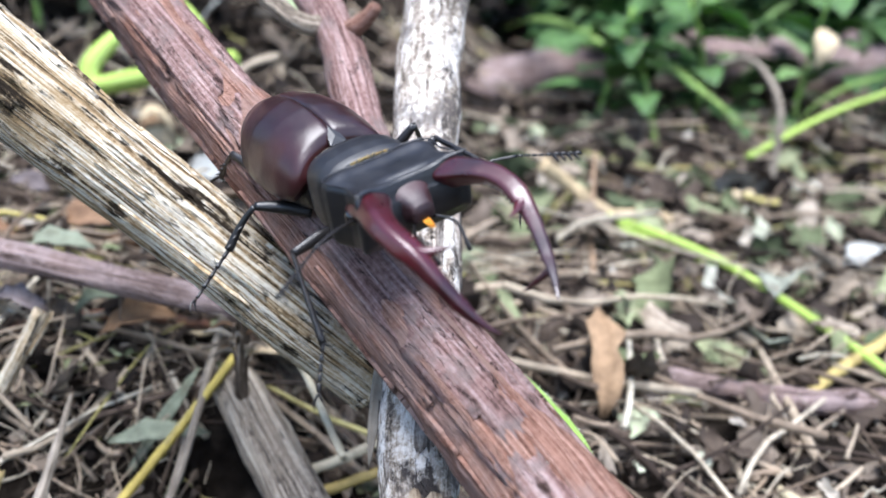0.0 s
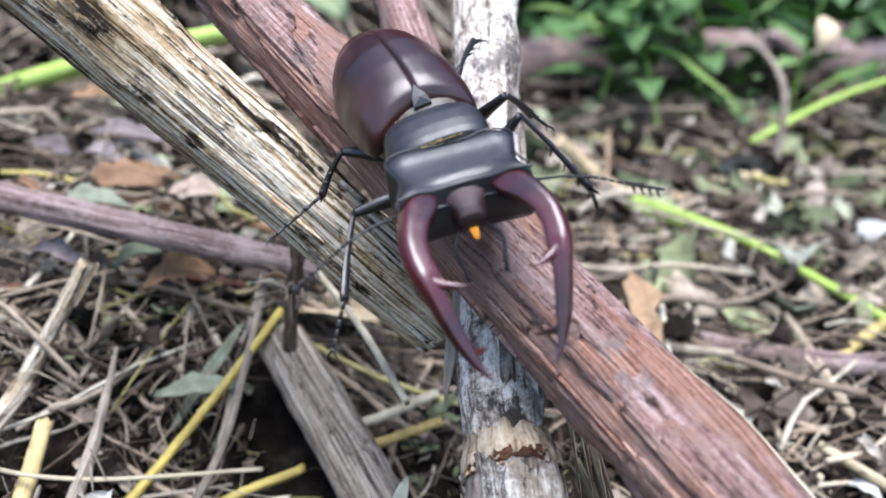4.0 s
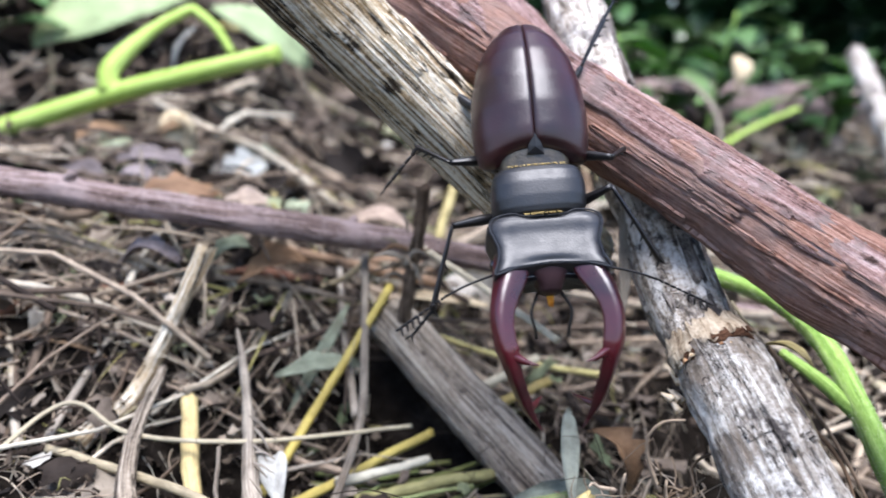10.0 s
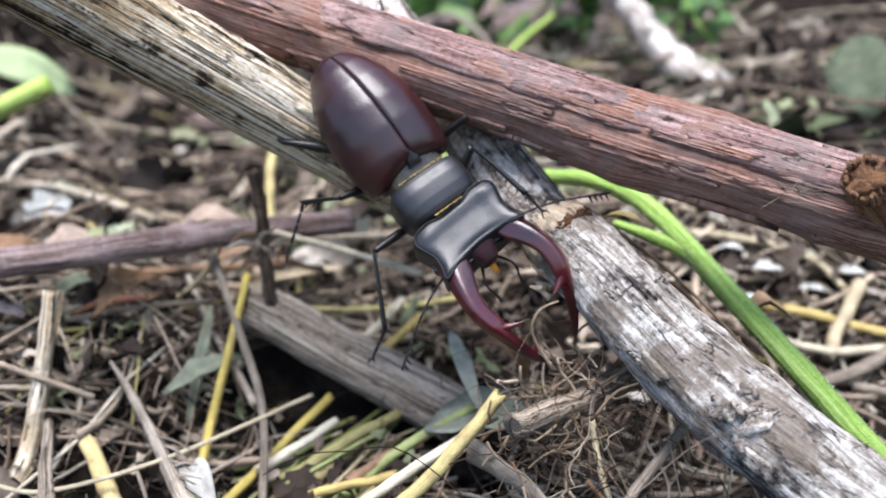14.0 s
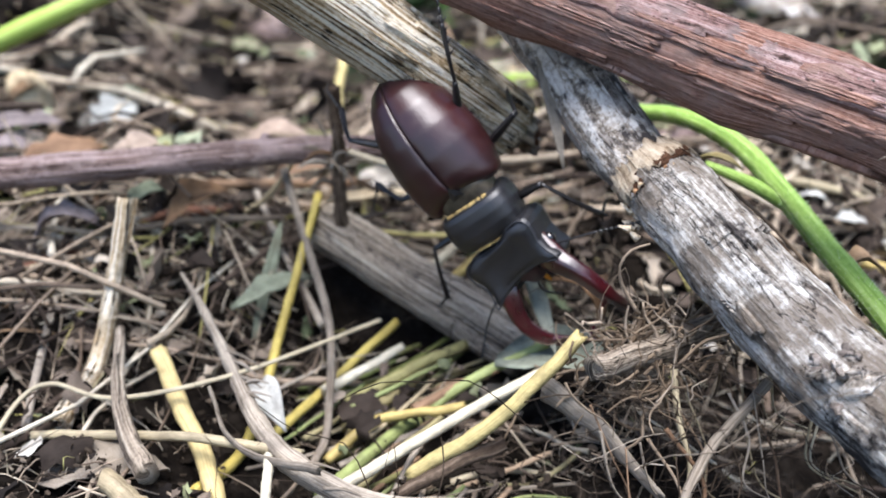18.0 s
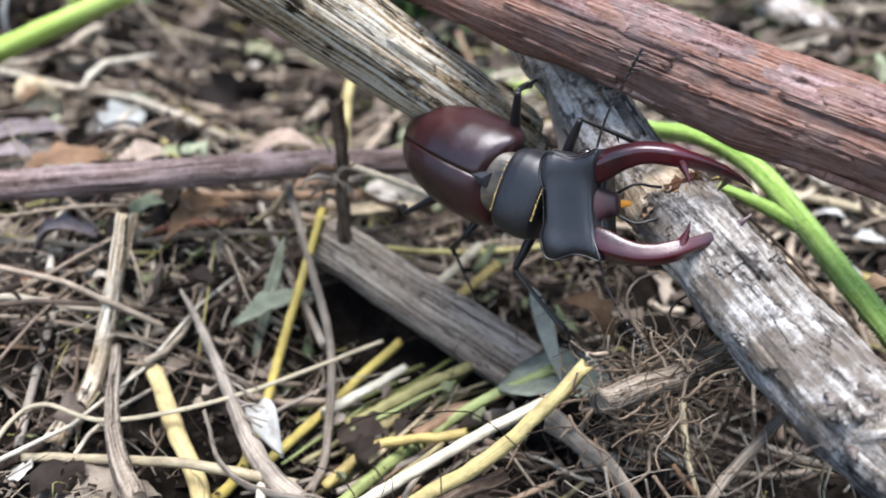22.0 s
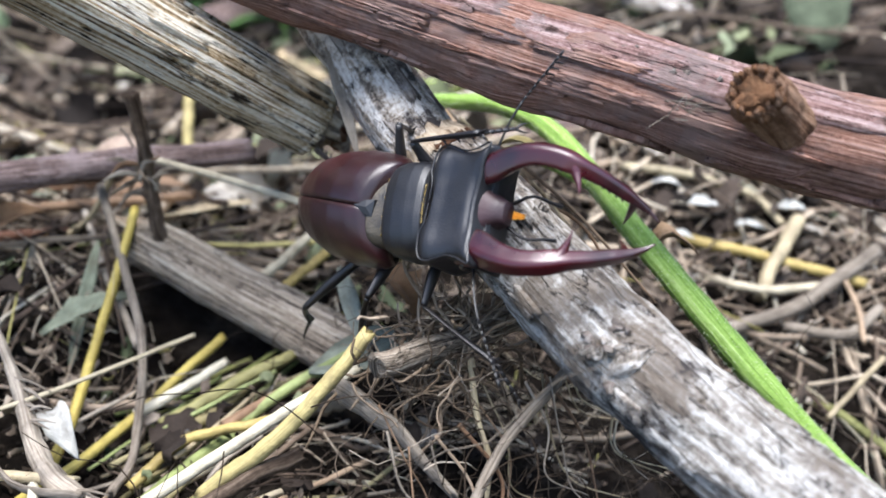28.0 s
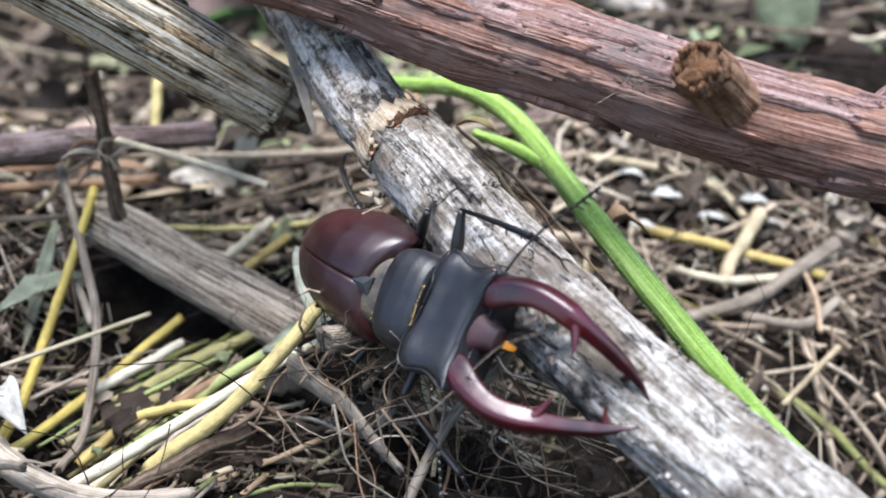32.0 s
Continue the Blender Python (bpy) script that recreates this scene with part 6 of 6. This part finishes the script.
M_SCRAP = litter("olive_scraps", [(0.0, (0.060, 0.075, 0.040)), (0.5, (0.13, 0.150, 0.080)), (1.0, (0.25, 0.27, 0.16))], 0.75, 0.3, 200.0)
joined("green_leaf_scraps", crumb_pieces(200, 63, (-0.16, 0.0, 0.09, 0.32), (0.003, 0.011), 0.010) + crumb_pieces(150, 64, (0.0, 0.30, 0.20, 0.50), (0.008, 0.03), 0.012), M_SCRAP, "withering olive green leaf scraps among straw", "litter")
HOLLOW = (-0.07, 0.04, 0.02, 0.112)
# Crumb colour carries the shade of the hollow; also strewn through near litter.
M_DARKBITS = litter("shade_dark_crumbs", [(0.0, (0.010, 0.008, 0.006)), (0.5, (0.035, 0.027, 0.020)), (0.85, (0.085, 0.066, 0.050)), (1.0, (0.17, 0.14, 0.11))], 0.9, 0.15, 260.0)
joined("short_fibre_litter", straw_pieces(2600, 65, (-0.15, 0.02, 0.07, 0.22), (0.003, 0.020), (0.00007, 0.00030), 0.009, 0.12, tilt_by=0.3), M_STRAWS, "short dry fibres and stem bits among litter", "litter")
joined("dark_soil_crumbs", crumb_pieces(1500, 51, HOLLOW, (0.0012, 0.006), 0.005, False) + crumb_pieces(2600, 53, (-0.15, 0.0, 0.07, 0.19), (0.0008, 0.0036), 0.006), M_DARKBITS, "crumbs of rotten leaf and soil, toned dark for shade", "soil")
joined("fine_roots", fibre_pieces(170, 52, (-0.025, 0.072, -0.010), (0.022, 0.014, 0.007), (0.008, 0.035), (0.00004, 0.00016)), M_ROOT, "fine tangled roots darkened for shade in the hollow", "roots")
joined("pale_leaf_litter", crumb_pieces(150, 33, (-0.15, -0.02, 0.15, 0.34), (0.004, 0.014), 0.012) + crumb_pieces(90, 34, (0.04, 0.16, 0.09, 0.20), (0.003, 0.010), 0.010) + crumb_pieces(110, 35, (-0.05, 0.18, 0.22, 0.50), (0.006, 0.02), 0.014), M_PALEBITS, "pale bleached leaf scraps scattered on litter", "litter")
joined("root_clump", fibre_pieces(150, 17, (-0.014, 0.099, 0.013), (0.0055, 0.0045, 0.0035), (0.006, 0.018), (0.0001, 0.00045)), M_ROOTPALE, "pale brown matted clump of roots by the straw end", "roots")
joined("root_fibres", fibre_pieces(70, 7, (-0.012, 0.094, 0.010), (0.009, 0.006, 0.006), (0.008, 0.03), (0.00004, 0.00016)) + fibre_pieces(55, 8, (-0.03, 0.085, -0.004), (0.02, 0.012, 0.006), (0.01, 0.04), (0.00004, 0.0002)) + fibre_pieces(70, 9, (-0.06, 0.16, 0.010), (0.05, 0.05, 0.004), (0.008, 0.03), (0.00004, 0.00016)), M_ROOT, "fine tangled root fibres", "roots")


# ---- what moves: the beetle climbs from stick to stick, turning its head ----
BEETLE = [
    (0, -0.0136, 0.1227, 0.0874, 14.0, 5.0, -56.2),
    (1, -0.0130, 0.1214, 0.0867, 15.1, 7.5, -60.1),
    (2, -0.0131, 0.1192, 0.0857, 16.6, 7.4, -65.7),
    (3, -0.0142, 0.1200, 0.0842, 16.5, 20.1, -69.9),
    (3.5, -0.0143, 0.1197, 0.0839, 19.4, 23.4, -71.5),
    (5.5, -0.0162, 0.1173, 0.0813, 16.8, 28.3, -68.9),
    (6, -0.0174, 0.1168, 0.0800, 20.5, 37.2, -71.3),
    (7, -0.0215, 0.1163, 0.0781, 22.0, 50.6, -79.3),
    (8, -0.0267, 0.1167, 0.0761, 20.9, 51.6, -85.7),
    (9, -0.0276, 0.1174, 0.0749, 16.1, 55.2, -89.3),
    (10, -0.0296, 0.1176, 0.0681, 8.8, 63.2, -91.0),
    (11, -0.0284, 0.1182, 0.0651, 21.4, 65.4, -77.1),
    (12, -0.0262, 0.1174, 0.0613, 22.6, 60.6, -75.0),
    (13, -0.0235, 0.1189, 0.0570, 28.8, 59.3, -69.0),
    (13.5, -0.0216, 0.1186, 0.0576, 26.9, 56.9, -68.4),
    (15.5, -0.0273, 0.1221, 0.0460, 60.9, 62.9, -53.0),
    (16, -0.0260, 0.1236, 0.0446, 74.9, 64.8, -45.6),
    (17, -0.0263, 0.1261, 0.0434, 85.7, 65.5, -40.5),
    (18, -0.0279, 0.1291, 0.0408, 96.2, 64.4, -32.0),
    (19, -0.0283, 0.1300, 0.0397, 89.4, 64.3, -43.9),
    (20, -0.0285, 0.1293, 0.0375, 69.6, 59.8, -66.7),
    (21, -0.0291, 0.1286, 0.0403, 66.2, 52.8, -71.3),
    (22, -0.0235, 0.1203, 0.0465, 69.6, 21.9, -62.0),
    (23, -0.0180, 0.1130, 0.0467, 59.6, 22.5, -63.5),
    (24, -0.0167, 0.1097, 0.0440, 56.5, 24.3, -69.1),
    (25, -0.0178, 0.1092, 0.0418, 57.6, 19.6, -72.3),
    (25.5, -0.0175, 0.1084, 0.0378, 61.1, 13.1, -67.1),
    (27.5, -0.0157, 0.1037, 0.0369, 51.7, 5.9, -66.0),
    (28, -0.0146, 0.1006, 0.0357, 51.8, -0.8, -61.9),
    (29, -0.0162, 0.0975, 0.0311, 56.0, 2.0, -60.3),
    (30, -0.0140, 0.0943, 0.0275, 47.0, 3.3, -66.9),
    (31, -0.0151, 0.0912, 0.0246, 49.3, 5.1, -69.6),
    (32, -0.0156, 0.0891, 0.0219, 53.4, 10.2, -73.2),
]
HEAD = [
    (0, -0.3, 3.4, 2.8),
    (1, 3.4, 7.5, -0.5),
    (2, -2.8, 4.1, -4.6),
    (3, 2.2, 1.7, -1.1),
    (3.5, -3.3, 1.4, -3.9),
    (5.5, 1.4, 1.1, -1.5),
    (6, 2.7, 0.7, -7.7),
    (7, 0.6, -2.4, -4.3),
    (8, -1.1, -2.3, -3.7),
    (9, -1.5, -4.0, -2.8),
    (10, -1.6, -7.3, 0.0),
    (11, 3.2, -8.0, 4.2),
    (12, 10.3, -12.4, 2.8),
    (13, 8.9, -13.4, -2.4),
    (13.5, 6.3, -10.8, 0.5),
    (15.5, 2.1, 1.7, 5.0),
    (16, 9.8, -1.2, 9.2),
    (17, 14.5, -3.4, 10.2),
    (18, 7.9, -4.3, 12.0),
    (19, 7.1, -3.4, 17.2),
    (20, 4.2, 1.5, 13.2),
    (21, 4.1, 17.4, 19.8),
    (22, 0.5, 7.6, 23.6),
    (23, -7.2, -2.0, 0.0),
    (24, -5.2, 0.7, 3.7),
    (25, 2.1, 2.1, -1.2),
    (25.5, 9.7, 3.4, -2.6),
    (27.5, 2.9, 3.8, -4.7),
    (28, -0.8, 2.2, -3.8),
    (29, -0.3, 1.4, 5.2),
    (30, -3.2, 1.4, -14.6),
    (31, 1.2, 5.1, -9.5),
    (32, -5.0, 2.7, -4.1),
]
# the opening of the jaws, degrees
JAWS = [
    (0, 3.8),
    (1, 2.6),
    (2, 3.1),
    (3, 2.4),
    (3.5, 2.1),
    (5.5, 2.1),
    (6, 1.6),
    (7, 1.5),
    (8, 1.3),
    (9, 1.5),
    (10, 0.2),
    (11, -0.5),
    (12, -0.4),
    (13, 4.2),
    (13.5, -0.7),
    (15.5, 0.3),
    (16, 1.5),
    (17, 4.3),
    (18, 2.0),
    (19, 0.4),
    (20, 1.9),
    (21, 2.1),
    (22, -2.2),
    (23, -4.2),
    (24, -4.0),
    (25, -4.9),
    (25.5, -3.9),
    (27.5, -2.4),
    (28, -3.3),
    (29, -3.0),
    (30, -2.3),
    (31, -2.9),
    (32, -2.9),
]
# the bend of the abdomen at the waist, degrees
BEND = [
    (0, 0.0, 8.9, 2.2),
    (1, -1.0, 9.9, 5.6),
    (2, -0.8, 10.0, 5.0),
    (3, -2.1, 5.0, 4.8),
    (3.5, -2.9, 5.0, 6.6),
    (5.5, -2.6, 1.2, 4.7),
    (6, -3.2, -0.6, 4.9),
    (7, -4.0, -4.9, 6.0),
    (8, -3.1, -7.6, 4.6),
    (9, -1.4, -7.5, 2.8),
    (10, 1.5, -2.2, -1.7),
    (11, 1.9, 2.2, -1.6),
    (12, 0.6, 6.3, -0.2),
    (13, -1.0, 13.1, 2.0),
    (13.5, -1.1, 9.6, 0.0),
    (15.5, 0.1, 3.1, -0.0),
    (16, -0.5, 0.3, 2.2),
    (17, -1.5, -2.7, 3.9),
    (18, -2.1, -8.9, 5.0),
    (19, -2.3, -8.6, 4.8),
    (20, -2.3, -6.3, 4.4),
    (21, -3.0, -8.4, 5.1),
    (22, -0.5, -8.0, -0.2),
    (23, -0.0, 3.9, 0.7),
    (24, 1.2, 5.4, -2.0),
    (25, 4.3, 3.8, -9.3),
    (25.5, 5.4, 2.9, -9.5),
    (27.5, 8.1, -4.8, -12.1),
    (28, 8.4, -7.9, -11.3),
    (29, 6.4, -13.0, -7.9),
    (30, 8.5, -5.8, -11.6),
    (31, 8.3, -3.7, -12.1),
    (32, 5.2, -6.7, -5.8),
]


COXAE = {"front": (0.006, 0.0045, -0.003), "middle": (-0.004, 0.005, -0.004), "hind": (-0.011, 0.005, -0.004)}
# the turn of each leg about its hip, degrees
STEPS = {
    ('front', 1): [
        (0, 4, 4, 0), (1, 4, 5, 0), (2, 5, 6, 0), (3, 6, 8, 0), (3.5, 7, 9, 1), (5.5, 11, 17, 2), (6, 12, 20, 2),
        (7, 16, 24, 29), (8, 20, 28, 35), (9, 13, 16, 22), (10, 11, 6, 12), (11, 12, -5, 3), (12, 15, -15, -5), (13, 22, -27, -17),
        (13.5, 29, -34, -25), (15.5, 9, -19, -2), (16, 6, -16, 2), (17, 0, -11, 10), (18, -5, 1, 4), (19, -12, 12, -2), (20, -49, 37, -23),
        (21, -32, 19, -14), (22, -21, 2, -13), (23, -12, -15, -15), (24, -2, -34, -23), (25, -15, -21, -6), (25.5, -9, -24, -10), (27.5, 14, -25, -19),
        (28, 26, -20, -26), (29, 5, -33, -2), (30, -6, -29, -40), (31, -1, -11, -28), (32, -16, -27, -13),
    ],
    ('middle', 1): [
        (0, 4, 3, -7), (1, 4, 4, -7), (2, 5, 4, -8), (3, 6, 6, -10), (3.5, 6, 7, -11), (5.5, 9, 14, -17), (6, 12, 11, -16),
        (7, 12, 4, -11), (8, 10, 13, -16), (9, 11, 8, -12), (10, 8, 5, -8), (11, 6, 2, -4), (12, 5, 0, -1), (13, 3, -2, 3),
        (13.5, 3, -3, 4), (15.5, 0, -7, 12), (16, 0, -9, 15), (17, -12, -13, 26), (18, -25, -10, 27), (19, -18, -9, 22), (20, -13, -8, 18),
        (21, -10, -8, 16), (22, -9, -3, 8), (23, -9, 2, 1), (24, -11, 7, -7), (25, -18, 3, 2), (25.5, -15, -3, 11), (27.5, -6, 0, 1),
        (28, -4, 1, -2), (29, 0, 4, -7), (30, 3, 8, -12), (31, -6, 12, -15), (32, -3, 10, -14),
    ],
    ('hind', 1): [
        (0, 0, 0, 0), (1, 0, 0, 0), (2, 1, 0, 0), (3, 1, 0, 0), (3.5, 1, 0, 0), (5.5, 1, 0, 0), (6, 1, 0, 0),
        (7, 2, 0, 1), (8, 2, 1, 1), (9, 3, 1, 1), (10, 4, 1, 1), (11, 5, 2, 2), (12, 7, 3, 2), (13, 9, 4, 3),
        (13.5, 10, 5, 4), (15.5, 18, 10, 7), (16, 20, 11, 9), (17, 28, 16, 13), (18, 1, 16, 4), (19, 2, 15, 0), (20, -5, -7, 14),
        (21, -16, -17, 18), (22, -11, -12, 13), (23, -8, -9, 10), (24, -6, -6, 7), (25, -5, -4, 5), (25.5, -4, -4, 5), (27.5, -2, -2, 3),
        (28, -2, -2, 3), (29, -2, -1, 2), (30, -1, -1, 2), (31, -1, -1, 1), (32, -1, -1, 1),
    ],
    ('front', -1): [
        (0, 13, 7, 15), (1, 17, 4, 7), (2, 22, 3, -1), (3, 16, -6, 2), (3.5, 14, -11, 3), (5.5, 3, -32, 13), (6, 3, -23, 36),
        (7, 4, -16, 27), (8, 4, -11, 21), (9, 4, -7, 16), (10, 3, -5, 12), (11, 2, -4, 9), (12, 2, -2, 7), (13, 1, -2, 5),
        (13.5, 1, -1, 5), (15.5, 1, -1, 3), (16, 1, -1, 2), (17, 1, 0, 2), (18, 0, 0, 1), (19, 0, 0, 1), (20, 0, 0, 1),
        (21, 0, 0, 1), (22, 0, 0, 0), (23, 0, 0, 0), (24, 0, 0, 0), (25, 0, 0, 0), (25.5, 0, 0, 0), (27.5, 0, 0, 0),
        (28, 0, 0, 0), (29, 0, 0, 0), (30, 0, 0, 0), (31, 0, 0, 0), (32, 0, 0, 0),
    ],
    ('middle', -1): [
        (0, -6, -26, 2), (1, -10, -27, 7), (2, -12, -29, 3), (3, -4, -42, 0), (3.5, -9, -49, 4), (5.5, 23, -52, -43), (6, 40, -59, -59),
        (7, 5, -19, -11), (8, 6, 25, 11), (9, 11, 21, 18), (10, 7, 15, 13), (11, 5, 10, 10), (12, 4, 7, 7), (13, 3, 5, 5),
        (13.5, 2, 4, 5), (15.5, 1, 2, 3), (16, 1, 2, 2), (17, 1, 1, 2), (18, 1, 1, 1), (19, 0, 1, 1), (20, 0, 0, 1),
        (21, 0, 0, 1), (22, 0, 0, 0), (23, 0, 0, 0), (24, 0, 0, 0), (25, 0, 0, 0), (25.5, 0, 0, 0), (27.5, 0, 0, 0),
        (28, 0, 0, 0), (29, 0, 0, 0), (30, 0, 0, 0), (31, 0, 0, 0), (32, 0, 0, 0),
    ],
    ('hind', -1): [
        (0, -22, 3, -22), (1, -23, 10, -15), (2, -24, 17, -10), (3, -5, -1, -12), (3.5, -2, -2, -9), (5.5, 7, -6, -19), (6, 15, -12, -14),
        (7, 18, -14, -11), (8, 23, -17, -9), (9, 31, -23, -9), (10, 22, -16, -5), (11, 17, -12, -3), (12, 13, -8, -2), (13, 9, -6, -1),
        (13.5, 8, -5, -1), (15.5, 5, -2, 0), (16, 4, -2, 0), (17, 3, -1, 0), (18, 2, -1, 0), (19, 2, -1, 0), (20, 1, 0, 0),
        (21, 1, 0, 0), (22, 1, 0, 0), (23, 1, 0, 0), (24, 0, 0, 0), (25, 0, 0, 0), (25.5, 0, 0, 0), (27.5, 0, 0, 0),
        (28, 0, 0, 0), (29, 0, 0, 0), (30, 0, 0, 0), (31, 0, 0, 0), (32, 0, 0, 0),
    ],
}


def motions():
    walk(beetle, [(t, pose(x, y, z, a, b, c)) for t, x, y, z, a, b, c in BEETLE])
    walk(beetle_head, [(t, pose(0.0095, 0, 0.0035, a, b, c)) for t, a, b, c in HEAD])
    walk(beetle_abdomen, [(t, pose(0, 0, 0.003, a, b, c)) for t, a, b, c in BEND])
    for side, jaw in beetle_jaws.items():
        walk(jaw, [(t, pose(0.006, 0.0055 * side, -0.0005, 0, 0, side * a)) for t, a in JAWS])
    for (name, side), limb in beetle_legs.items():
        x, y, z = COXAE[name]
        walk(limb, [(t, pose(x, side * y, z, a, b, c)) for t, a, b, c in STEPS[name, side]])


motions()
